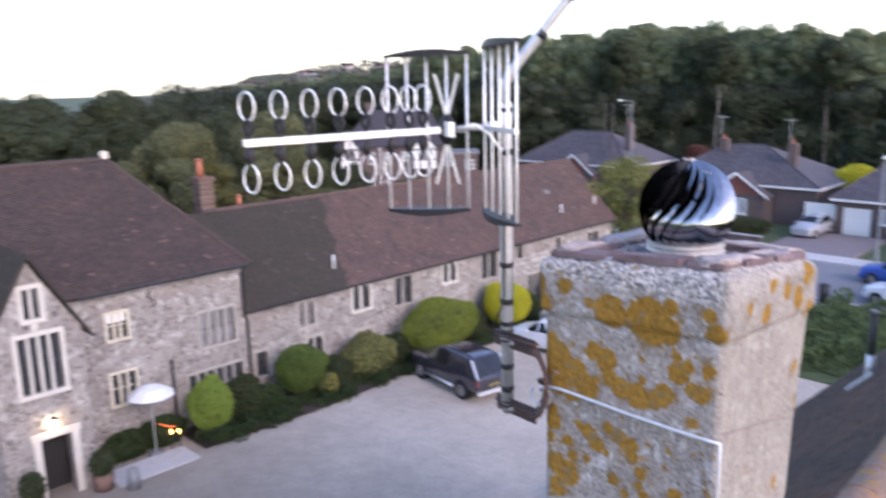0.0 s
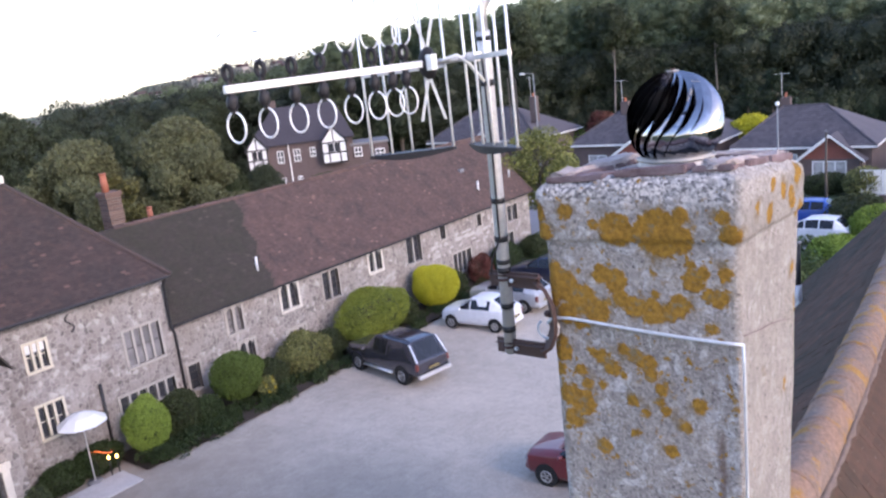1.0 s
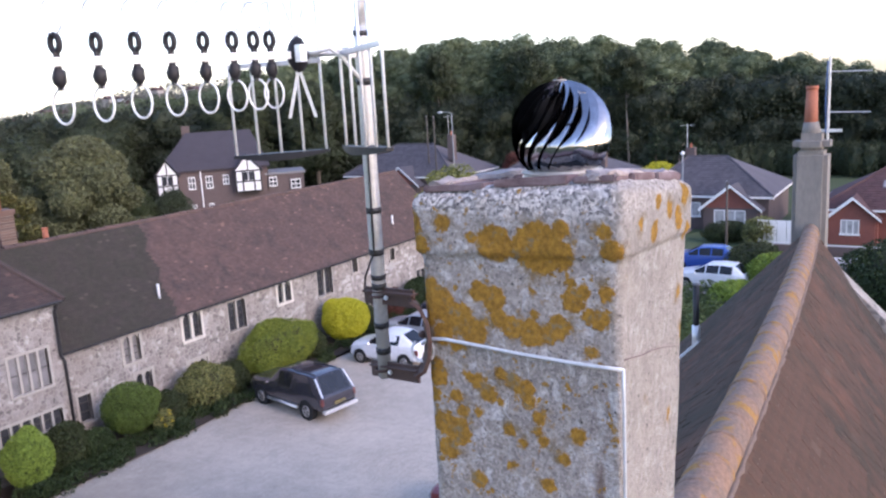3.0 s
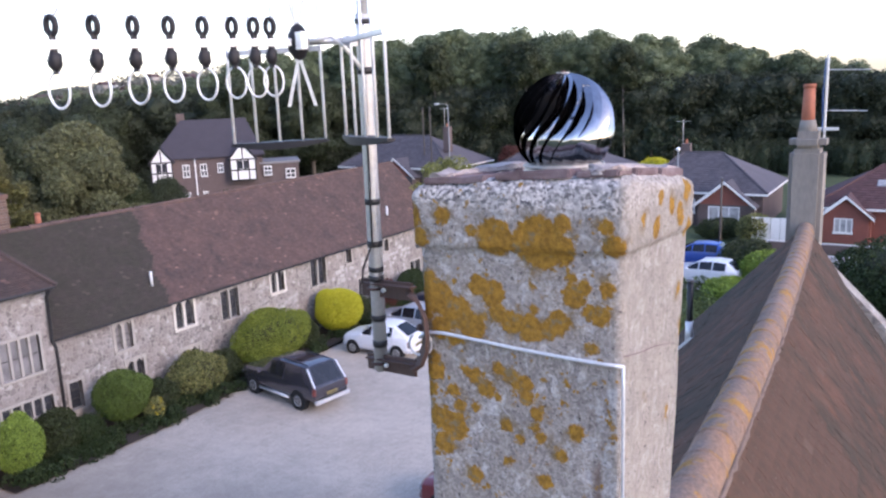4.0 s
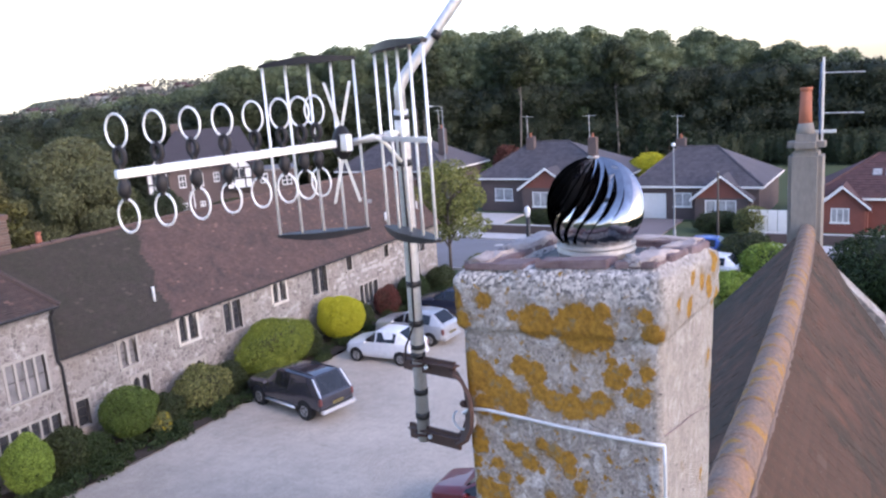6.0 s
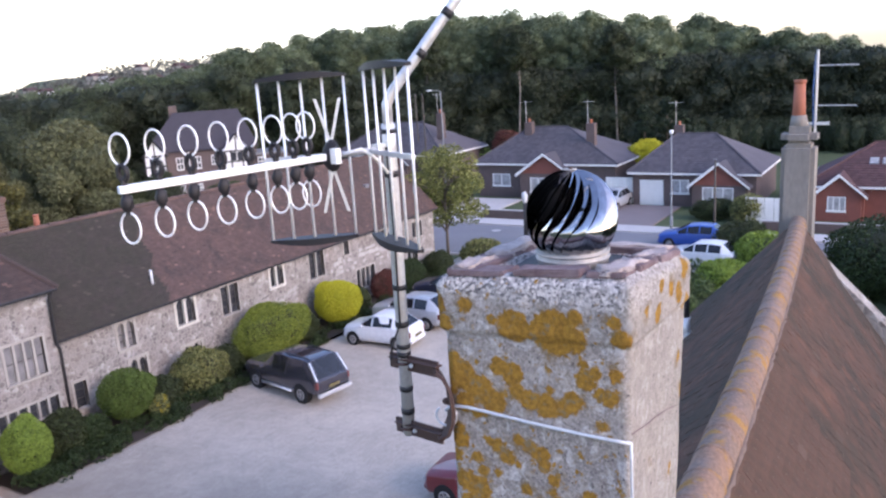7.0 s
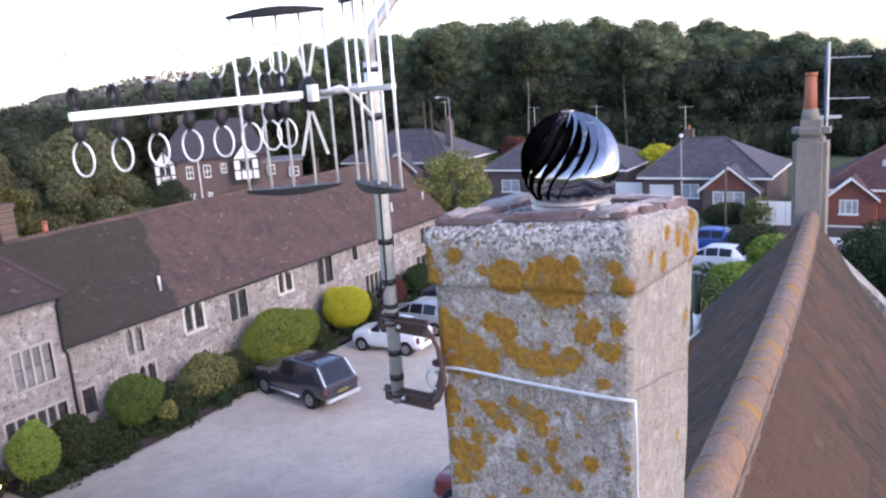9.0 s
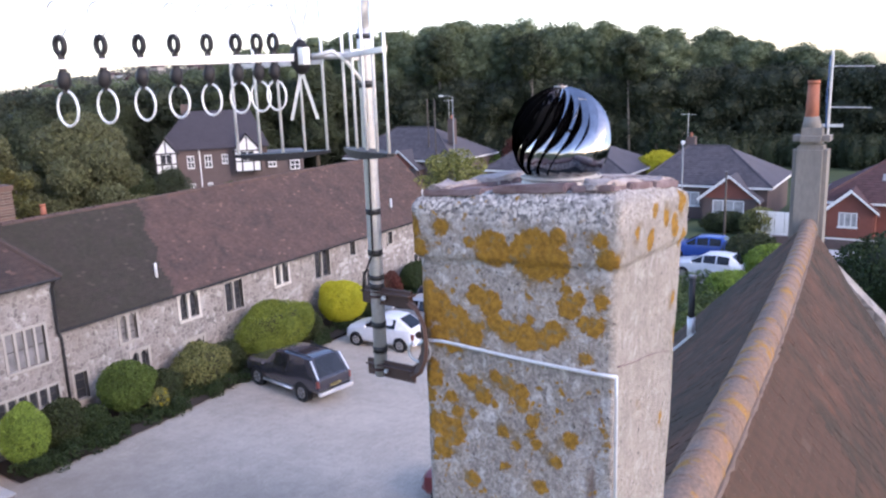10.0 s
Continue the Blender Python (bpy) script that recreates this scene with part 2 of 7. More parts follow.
def gravel_mat():
    """Pale beige gravel: broad worn tracks, fine stones."""
    m, nt, s = nodes_of("pale_gravel")
    track = ramp(nt, noise_of(nt, 0.22, 6, 0.62, (1.0, 0.45, 1.0), 1.2), 0.36, 0.66)
    patch = ramp(nt, noise_of(nt, 1.6, 7, 0.75), 0.36, 0.64)
    mottle = ramp(nt, noise_of(nt, 6.5, 6, 0.75), 0.38, 0.62)
    stones = noise_of(nt, 26.0, 3, 0.7)
    col = mixed(nt, track, (0.37, 0.315, 0.245), (0.70, 0.605, 0.49))
    col = mixed(nt, 0.45, col, mixed(nt, patch, (0.31, 0.26, 0.20), (0.70, 0.60, 0.49)))
    col = mixed(nt, 0.25, col, mixed(nt, mottle, (0.26, 0.215, 0.165), (0.68, 0.60, 0.50)))
    col = mixed(nt, 0.3, col, mixed(nt, ramp(nt, stones, 0.35, 0.65), (0.24, 0.21, 0.18), (0.62, 0.58, 0.52)))
    # shade at the house end, painted into the gravel as an earthy brown
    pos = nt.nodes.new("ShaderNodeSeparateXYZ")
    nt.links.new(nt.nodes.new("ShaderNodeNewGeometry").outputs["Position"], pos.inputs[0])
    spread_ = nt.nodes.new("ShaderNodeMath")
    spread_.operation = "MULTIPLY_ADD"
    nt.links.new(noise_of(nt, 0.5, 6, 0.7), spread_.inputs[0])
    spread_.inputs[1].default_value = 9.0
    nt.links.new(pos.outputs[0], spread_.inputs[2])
    earth_tone = ramp(nt, spread_.outputs[0], 22.5, 14.0)
    col = mixed(nt, earth_tone, col, mixed(nt, 0.75, col, (0.19, 0.155, 0.125)))
    nt.links.new(col, s.inputs["Base Color"])
    s.inputs["Roughness"].default_value = 0.95
    bumped(nt, s, stones, 0.5, 0.03)
    return m


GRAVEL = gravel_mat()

# y, z and radius of the broad lichen growths on the chimney's front: on its head, above and below the wire
LICHEN_HEAD = ((1.261, 11.353, 0.050), (1.208, 11.341, 0.025), (1.130, 11.345, 0.068), (1.073, 11.332, 0.043), (1.063, 11.400, 0.023), (0.926, 11.351, 0.030), (1.537, 11.399, 0.036), (1.509, 11.335, 0.027), (0.943, 11.401, 0.018), (1.428, 11.403, 0.023), (1.332, 11.368, 0.016), (1.532, 11.263, 0.021))
LICHEN_SHAFT = ((1.466, 11.162, 0.050), (1.401, 11.118, 0.048), (1.456, 11.067, 0.032), (1.326, 11.208, 0.030), (1.281, 11.189, 0.036), (1.349, 11.085, 0.039), (1.268, 11.132, 0.027), (1.222, 11.114, 0.032), (1.166, 11.103, 0.036), (1.084, 11.129, 0.032), (1.120, 11.101, 0.025), (1.038, 11.207, 0.032), (0.992, 11.169, 0.021), (0.967, 11.162, 0.025), (1.011, 11.233, 0.020), (1.045, 11.254, 0.016), (0.948, 11.234, 0.020), (0.989, 11.070, 0.016), (1.413, 11.040, 0.020), (1.488, 11.212, 0.025), (1.506, 11.113, 0.025), (1.155, 11.157, 0.014), (1.161, 11.224, 0.012))
LICHEN_FOOT = ((1.483, 10.935, 0.032), (1.421, 10.878, 0.020), (1.498, 10.872, 0.021), (1.348, 10.936, 0.023), (1.308, 10.901, 0.025), (1.267, 10.967, 0.020), (1.227, 10.954, 0.023), (1.192, 10.933, 0.028), (1.182, 10.898, 0.021), (1.347, 10.838, 0.014), (1.148, 10.856, 0.020), (1.159, 10.815, 0.016), (1.246, 10.799, 0.018), (1.208, 10.767, 0.014), (1.139, 10.785, 0.016), (1.034, 10.821, 0.023), (1.378, 10.946, 0.016), (1.468, 10.783, 0.036), (1.426, 10.764, 0.044), (1.460, 10.703, 0.032), (1.401, 10.832, 0.020), (1.060, 10.959, 0.011), (1.271, 10.884, 0.012), (1.480, 10.975, 0.018), (1.077, 10.743, 0.018), (1.241, 10.691, 0.016), (1.356, 10.621, 0.025), (1.127, 10.653, 0.021))


# x, z and radius of the growths on its garden side
SIDE_LICHEN = ((2.10, 11.40, .022), (2.22, 11.36, .04), (2.25, 11.44, .03), (2.36, 11.40, .035), (2.46, 11.36, .05), (2.53, 11.43, .05), (2.55, 11.30, .04), (2.50, 11.12, .035), (2.54, 10.98, .04), (2.18, 10.86, .03), (2.40, 10.75, .04))


def chimney_mat():
    """Rough grey render, pebbled at the top, with mustard lichen."""
    m, nt, s = nodes_of("lichened_render")
    geo = nt.nodes.new("ShaderNodeNewGeometry")
    pos = geo.outputs["Position"]

    def warped(scale, amount, detail):
        wob = add(nt, "ShaderNodeTexNoise", Scale=scale, Detail=detail, Roughness=0.7)
        nt.links.new(pos, wob.inputs["Vector"])
        shift = nt.nodes.new("ShaderNodeVectorMath")
        shift.operation = "MULTIPLY_ADD"
        nt.links.new(wob.outputs["Color"], shift.inputs[0])
        shift.inputs[1].default_value = (amount,) * 3
        nt.links.new(pos, shift.inputs[2])
        return shift.outputs[0]

    def times(a_, b_):
        n = nt.nodes.new("ShaderNodeMath")
        n.operation = "MULTIPLY"
        nt.links.new(a_, n.inputs[0])
        nt.links.new(b_, n.inputs[1])
        return n.outputs[0]
    moved = warped(46.0, 0.052, 6.0)
    field = None
    spots_at = [((1.968 if z > 11.3 else 1.988, y, z), r) for y, z, r in LICHEN_HEAD + LICHEN_SHAFT + LICHEN_FOOT] + [((x, 0.885, z), r * 0.72) for x, z, r in SIDE_LICHEN]
    for c, r in spots_at:
        d = nt.nodes.new("ShaderNodeVectorMath")
        d.operation = "DISTANCE"
        nt.links.new(moved, d.inputs[0])
        d.inputs[1].default_value = tuple(v + 0.026 for v in c)
        dv = nt.nodes.new("ShaderNodeMath")
        dv.operation = "SUBTRACT"
        nt.links.new(d.outputs["Value"], dv.inputs[0])
        dv.inputs[1].default_value = r * 1.1
        if field is None:
            field = dv.outputs[0]
        else:
            mn = nt.nodes.new("ShaderNodeMath")
            mn.operation = "MINIMUM"
            nt.links.new(field, mn.inputs[0])
            nt.links.new(dv.outputs[0], mn.inputs[1])
            field = mn.outputs[0]
    big = ramp(nt, field, 0.004, -0.003)
    halo = ramp(nt, field, 0.035, 0.002)
    spots = times(ramp(nt, noise_of(nt, 34.0, 4, 0.6), 0.605, 0.63), ramp(nt, noise_of(nt, 5.0, 3, 0.5), 0.42, 0.55))
    # base: grey render with fine aggregate and bluish pale crusts
    base = mixed(nt, ramp(nt, noise_of(nt, 4.5, 6, 0.65), 0.35, 0.65), (0.228, 0.207, 0.196), (0.405, 0.365, 0.332))
    agg = add(nt, "ShaderNodeTexVoronoi", Scale=125.0)
    nt.links.new(warped(60.0, 0.02, 2.0), agg.inputs["Vector"])
    sep = nt.nodes.new("ShaderNodeSeparateColor")
    nt.links.new(agg.outputs["Color"], sep.inputs[0])
    pebble = mixed(nt, ramp(nt, sep.outputs[0], 0.0, 1.0), (0.105, 0.095, 0.093), (0.64, 0.585, 0.54))
    base = mixed(nt, 0.42, base, pebble)
    crust = ramp(nt, noise_of(nt, 15.0, 6, 0.72, None, 0.8), 0.535, 0.60)
    base = mixed(nt, crust, base, mixed(nt, ramp(nt, noise_of(nt, 70, 3, 0.7), 0.4, 0.62), (0.40, 0.385, 0.385), (0.63, 0.61, 0.60)))
    # the crumbling head shows its pale aggregate
    xyz = nt.nodes.new("ShaderNodeSeparateXYZ")
    nt.links.new(moved, xyz.inputs[0])
    head = ramp(nt, xyz.outputs[2], 11.440, 11.475)
    base = mixed(nt, head, base, mixed(nt, ramp(nt, sep.outputs[1], 0.1, 0.9), (0.17, 0.16, 0.165), (0.76, 0.72, 0.70)))
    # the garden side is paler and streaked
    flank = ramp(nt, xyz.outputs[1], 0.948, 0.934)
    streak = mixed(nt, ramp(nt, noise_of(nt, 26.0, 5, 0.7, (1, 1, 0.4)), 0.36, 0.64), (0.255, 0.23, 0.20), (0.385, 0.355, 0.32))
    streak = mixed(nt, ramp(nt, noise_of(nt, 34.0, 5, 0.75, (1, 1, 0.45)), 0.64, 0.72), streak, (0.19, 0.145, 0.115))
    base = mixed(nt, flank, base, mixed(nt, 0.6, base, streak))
    # a brown run of damp down the front beside the corner
    run = times(times(ramp(nt, xyz.outputs[1], 1.03, 1.0), ramp(nt, xyz.outputs[1], 0.955, 0.975)), times(ramp(nt, xyz.outputs[2], 11.03, 10.93), ramp(nt, noise_of(nt, 22.0, 5, 0.7, (1, 1, 0.2)), 0.44, 0.58)))
    base = mixed(nt, run, base, mixed(nt, 0.75, base, (0.13, 0.075, 0.055)))
    pits = ramp(nt, noise_of(nt, 62.0, 4, 0.7), 0.60, 0.68)
    base = mixed(nt, pits, base, (0.045, 0.042, 0.045))
    sand = times(ramp(nt, noise_of(nt, 13.0, 5, 0.7), 0.50, 0.62), halo)
    base = mixed(nt, sand, base, (0.21, 0.15, 0.075))
    gold = mixed(nt, ramp(nt, noise_of(nt, 60.0, 3, 0.7), 0.35, 0.65), (0.225, 0.115, 0.012), (0.42, 0.225, 0.024))
    gold = mixed(nt, ramp(nt, noise_of(nt, 25.0, 5, 0.65), 0.56, 0.66), gold, (0.22, 0.17, 0.09))
    bare = nt.nodes.new("ShaderNodeMath")
    bare.operation = "SUBTRACT"
    bare.use_clamp = True
    nt.links.new(spots, bare.inputs[0])
    nt.links.new(flank, bare.inputs[1])
    col = mixed(nt, bare.outputs[0], base, gold)
    col = mixed(nt, big, col, gold)
    nt.links.new(col, s.inputs["Base Color"])
    s.inputs["Roughness"].default_value = 0.92
    hgt = nt.nodes.new("ShaderNodeMath")
    hgt.operation = "MULTIPLY_ADD"
    nt.links.new(big, hgt.inputs[0])
    hgt.inputs[1].default_value = 0.3
    nt.links.new(noise_of(nt, 62.0, 6, 0.75), hgt.inputs[2])
    bumped(nt, s, hgt.outputs[0], 0.9, 0.012)
    return m


def side_mat(name, a, b, gold_at, gold_size=8.0, soft=0.05):
    """Rough warm render with lichen streaks."""
    m, nt, s = nodes_of(name)
    base = mixed(nt, ramp(nt, noise_of(nt, 3.4, 6, 0.65, None, 0.3), 0.42, 0.56), a, b)
    base = mixed(nt, ramp(nt, nt.nodes.new("ShaderNodeObjectInfo").outputs["Random"], 0.2, 0.9), base, mixed(nt, 0.55, base, tuple(v * 0.5 + 0.02 for v in b)))
    base = mixed(nt, 0.5, base, mixed(nt, ramp(nt, noise_of(nt, 32, 5, 0.75), 0.36, 0.64), tuple(v * 0.4 for v in a), tuple(min(1, v * 1.3) for v in a)))
    gold = mixed(nt, ramp(nt, noise_of(nt, 50, 3, 0.7), 0.35, 0.65), (0.26, 0.115, 0.03), (0.38, 0.22, 0.045))
    col = mixed(nt, ramp(nt, noise_of(nt, gold_size, 6, 0.65, (1, 1, 0.8)), gold_at, gold_at + soft), base, gold)
    nt.links.new(col, s.inputs["Base Color"])
    s.inputs["Roughness"].default_value = 0.92
    bumped(nt, s, noise_of(nt, 36.0, 6, 0.75), 0.7, 0.012)
    return m


RENDER = chimney_mat()
RIDGE = side_mat("lichened_ridge_tile", (0.305, 0.185, 0.122), (0.205, 0.168, 0.150), 0.535, 5.2, 0.08)
SLIP = mat("purple_brown_tile_slip", (0.115, 0.070, 0.075), (0.30, 0.235, 0.24), 0.85, scale=17, fine=70, dist=0.004)
MORTAR = mat("pale_pink_mortar", (0.52, 0.45, 0.42), (0.26, 0.21, 0.20), 0.95, scale=16, fine=60, bump=0.9, dist=0.01)
PILLAR = mat("grey_brown_render", (0.25, 0.225, 0.20), (0.18, 0.165, 0.15), 0.92, scale=2.5, fine=18, stretch=(1, 1, 0.4))
BALL = mat("polished_cowl_steel", (0.46, 0.46, 0.49), (0.34, 0.34, 0.37), 0.09, 1.0, scale=9, fine=30, bump=0.02, dist=0.002)
DRUM = mat("inner_shade_black", (0.008, 0.008, 0.009), rough=0.9)
STEEL = mat("stainless_collar", (0.50, 0.47, 0.43), (0.34, 0.31, 0.28), 0.5, 0.35, scale=20)


# ---- building helpers ----
ORIGIN = {}


def thing(name, at, label, category, group="", kind=""):
    """An empty at the thing's base; its parts are given in world metres."""
    ob = new(name)
    ob.location = at
    ob.empty_display_size = 0.1
    ORIGIN[ob] = Vector(at)
    return tagged(ob, label, category, group, kind)


def mesh_of(name, bm, material, smooth=False):
    me = bpy.data.meshes.new(name)
    bmesh.ops.recalc_face_normals(bm, faces=bm.faces)
    for f in bm.faces:
        f.smooth = smooth
    bm.to_mesh(me)
    bm.free()
    me.materials.append(material)
    return me


def part(name, bm, material, parent, label="", smooth=False):
    at = ORIGIN.get(parent, Vector())
    bmesh.ops.translate(bm, verts=bm.verts, vec=-at)
    ob = new(name, mesh_of(name, bm, material, smooth))
    ob.parent = parent
    ORIGIN[ob] = at
    if label:
        ob["label"] = label
    return ob


def single(name, bm, material, label, category, group="", kind="", smooth=False):
    return tagged(new(name, mesh_of(name, bm, material, smooth)), label, category, group, kind)


def pydata_part(name, verts, faces, material, parent, label="", kind=""):
    at = np.array(ORIGIN.get(parent, Vector()))
    me = bpy.data.meshes.new(name)
    me.from_pydata((np.array(verts) - at).tolist(), [], faces)
    me.materials.append(material)
    ob = new(name, me)
    ob.parent = parent
    ORIGIN[ob] = Vector(at)
    if label:
        ob["label"] = label
    if kind:
        ob["kind"] = kind
    return ob


def box(bm, x0, x1, y0, y1, z0, z1, bevel=0.0):
    m = Matrix.Translation(((x0 + x1) / 2, (y0 + y1) / 2, (z0 + z1) / 2)) @ Matrix.Diagonal((x1 - x0, y1 - y0, z1 - z0, 1))
    r = bmesh.ops.create_cube(bm, size=1, matrix=m)
    if bevel:
        edges = list({e for v in r["verts"] for e in v.link_edges})
        bmesh.ops.bevel(bm, geom=edges, offset=bevel, segments=2, affect="EDGES")
    return bm


def tube(bm, points, r, seg=10, ends=True, r1=None):
    """A round bar along a line of points, tapering to r1."""
    pts = [Vector(p) for p in points]
    rings = []
    n = len(pts)
    up = None
    for i, p in enumerate(pts):
        d = ((pts[min(i + 1, n - 1)] - pts[max(i - 1, 0)])).normalized()
        if up is None:
            up = d.orthogonal().normalized()
        a = (up - d * up.dot(d)).normalized()
        up = a
        b = d.cross(a)
        rr = r + ((r1 if r1 is not None else r) - r) * i / max(1, n - 1)
        rings.append([bm.verts.new(p + (a * math.cos(t) + b * math.sin(t)) * rr) for t in (2 * math.pi * k / seg for k in range(seg))])
    for q, w in zip(rings, rings[1:]):
        for k in range(seg):
            bm.faces.new((q[k], q[(k + 1) % seg], w[(k + 1) % seg], w[k]))
    if ends:
        bm.faces.new(rings[0][::-1])
        bm.faces.new(rings[-1])
    return bm


def ring(bm, centre, normal, radius, r, seg=20, start=0.0, sweep=360.0, tall=1.0):
    n = Vector(normal).normalized()
    a = Vector((0, 0, 1)) - n * n.z
    a = a.normalized()
    b = n.cross(a)
    closed = sweep >= 359
    pts = [Vector(centre) + a * math.cos(radians(start + sweep * k / seg)) * radius * tall + b * math.sin(radians(start + sweep * k / seg)) * radius for k in range(seg + 1)]
    return tube(bm, pts, r, 6, not closed)


def prism(bm, outline, y0, y1, axis="y"):
    """An outline of (u, z) drawn out along an axis."""
    if axis == "y":
        f = [bm.verts.new((u, y0, z)) for u, z in outline]
        b = [bm.verts.new((u, y1, z)) for u, z in outline]
    else:
        f = [bm.verts.new((y0, u, z)) for u, z in outline]
        b = [bm.verts.new((y1, u, z)) for u, z in outline]
    n = len(outline)
    for k in range(n):
        bm.faces.new((f[k], f[(k + 1) % n], b[(k + 1) % n], b[k]))
    bm.faces.new(f)
    bm.faces.new(b[::-1])
    return bm


def wall(bm, u0, u1, z0, z1, v0, v1, holes, axis="y"):
    """A wall from u0 to u1 with thickness v0 to v1 and openings (u0, u1, z0, z1) right through it."""
    us = sorted({u0, u1, *(h[0] for h in holes), *(h[1] for h in holes)})
    zs = sorted({z0, z1, *(h[2] for h in holes), *(h[3] for h in holes)})
    us, zs = [u for u in us if u0 <= u <= u1], [z for z in zs if z0 <= z <= z1]

    def solid(i, k):
        if not (0 <= i < len(us) - 1 and 0 <= k < len(zs) - 1):
            return False
        u, z = (us[i] + us[i + 1]) / 2, (zs[k] + zs[k + 1]) / 2
        return not any(h[0] < u < h[1] and h[2] < z < h[3] for h in holes)

    def quad(*p):
        bm.faces.new([bm.verts.new((u, v, z) if axis == "y" else (v, u, z)) for u, v, z in p])

    for i in range(len(us) - 1):
        for k in range(len(zs) - 1):
            if not solid(i, k):
                continue
            a, b, c, d = us[i], us[i + 1], zs[k], zs[k + 1]
            quad((a, v0, c), (b, v0, c), (b, v0, d), (a, v0, d))
            quad((a, v1, c), (a, v1, d), (b, v1, d), (b, v1, c))
            if not solid(i - 1, k):
                quad((a, v0, c), (a, v0, d), (a, v1, d), (a, v1, c))
            if not solid(i + 1, k):
                quad((b, v0, c), (b, v1, c), (b, v1, d), (b, v0, d))
            if not solid(i, k - 1):
                quad((a, v0, c), (a, v1, c), (b, v1, c), (b, v0, c))
            if not solid(i, k + 1):
                quad((a, v0, d), (b, v0, d), (b, v1, d), (a, v1, d))
    bmesh.ops.remove_doubles(bm, verts=bm.verts, dist=0.0005)
    return bm


TILE_BOX = ((0, 1, 5, 4), (4, 5, 7, 6), (0, 4, 6, 2), (1, 3, 7, 5), (2, 6, 7, 3))


def tile_field(start, along, up, length, height, width, gauge, keep=None, lift=0.012, rough=0.006, skip=None, seed=1, single_out=None):
    """Lapped tiles over a slope: verts and faces. keep(p) says whether the roof has a tile there; skip(i, k) leaves one out."""
    rnd = random.Random(seed)
    start, along, up = Vector(start), Vector(along).normalized(), Vector(up).normalized()
    out = along.cross(up)
    if out.z < 0:
        out = -out
    verts, faces = [], []
    nu, nv = int(length / width), int(height / gauge)
    for k in range(nv):
        for i in range(-1, nu + 1):
            u = (i + 0.5 * (k % 2)) * width
            ua, ub = max(0.0, u + 0.002), min(length, u + width - 0.002)
            if ub - ua < 0.03:
                continue
            p = start + along * (ua + ub) / 2 + up * (k + 0.5) * gauge
            if keep and not keep(p):
                continue
            if skip and skip(p) and len(single_out) < 300:
                single_out.append((start + along * (ua + ub) / 2 + up * k * gauge, along, up, out, ub - ua))
                continue
            n0 = len(verts)
            t = lift + rnd.uniform(0, rough)
            j = rnd.uniform(-rough, rough)
            for du, dv, dz in ((ua, 0, 0.001), (ub, 0, 0.001), (ua, 1.12, 0.001), (ub, 1.12, 0.001), (ua, 0, t * 2 + j), (ub, 0, t * 2 - j), (ua, 1.12, t * 0.6), (ub, 1.12, t * 0.6)):
                q = start + along * du + up * (k * gauge + dv * gauge) + out * dz
                verts.append(q[:])
            faces += [tuple(n0 + f for f in quad) for quad in TILE_BOX]
    return verts, faces


BALL_BM = bmesh.new()
bmesh.ops.create_icosphere(BALL_BM, subdivisions=2, radius=1)
BALL_BM.verts.index_update()
BALL_V, BALL_F = np.array([v.co[:] for v in BALL_BM.verts]), np.array([[v.index for v in f.verts] for f in BALL_BM.faces])
BALL_BM.free()


def leaf_mesh(name, clumps, count, size, seed, material, flat=0.0, hang=0.0, core=0.0):
    """Leaves scattered through clumps (centre, radii): small bent blades, most of them near each clump's skin, round a dense heart of leaves where core is set."""
    rnd = np.random.RandomState(seed)
    verts, faces = [], []
    vol = np.array([r[0] * r[1] + r[1] * r[2] + r[0] * r[2] for _, r in clumps])
    share = np.maximum(1, (vol / vol.sum() * count).astype(int))
    for (c, r), n in zip(clumps, share):
        d = rnd.normal(size=(n, 3))
        d /= np.linalg.norm(d, axis=1)[:, None]
        p = np.array(c) + d * np.array(r) * (rnd.uniform(0.55, 1.06, (n, 1)) ** 0.6)
        a = rnd.normal(size=(n, 3)) + d * 0.2
        a[:, 2] = a[:, 2] * (1 - flat) - hang
        a /= np.linalg.norm(a, axis=1)[:, None]
        b = np.cross(a, rnd.normal(size=(n, 3)) * 0.7 + d)
        b /= np.linalg.norm(b, axis=1)[:, None] + 1e-9
        s = size * rnd.uniform(0.6, 1.35, (n, 1))
        bend = np.cross(a, b) * s * 0.25
        for k in range(n):
            i = len(verts)
            verts += [tuple(p[k] - a[k] * s[k]), tuple(p[k] + b[k] * s[k] * 0.5 + bend[k]), tuple(p[k] + a[k] * s[k]), tuple(p[k] - b[k] * s[k] * 0.5 + bend[k])]
            faces.append((i, i + 1, i + 2, i + 3))
        if core:
            i = len(verts)
            verts += [tuple(v) for v in np.array(c) + BALL_V * np.array(r) * core * rnd.uniform(0.9, 1.1, (len(BALL_V), 1))]
            faces += [tuple(f) for f in BALL_F + i]
    me = bpy.data.meshes.new(name)
    me.from_pydata(verts, [], faces)
    me.materials.append(material)
    return me


def lump(bm, centre, radii, seed=0, rough=0.12, sub=3):
    """An uneven rounded core."""
    r = bmesh.ops.create_icosphere(bm, subdivisions=sub, radius=1)
    for v in r["verts"]:
        k = 1 + rough * noise.noise(v.co * 2.3 + Vector((seed, seed * 1.7, 0))) * 1.6
        v.co = Vector((v.co.x * radii[0] * k, v.co.y * radii[1] * k, v.co.z * radii[2] * k)) + Vector(centre)
    return bm


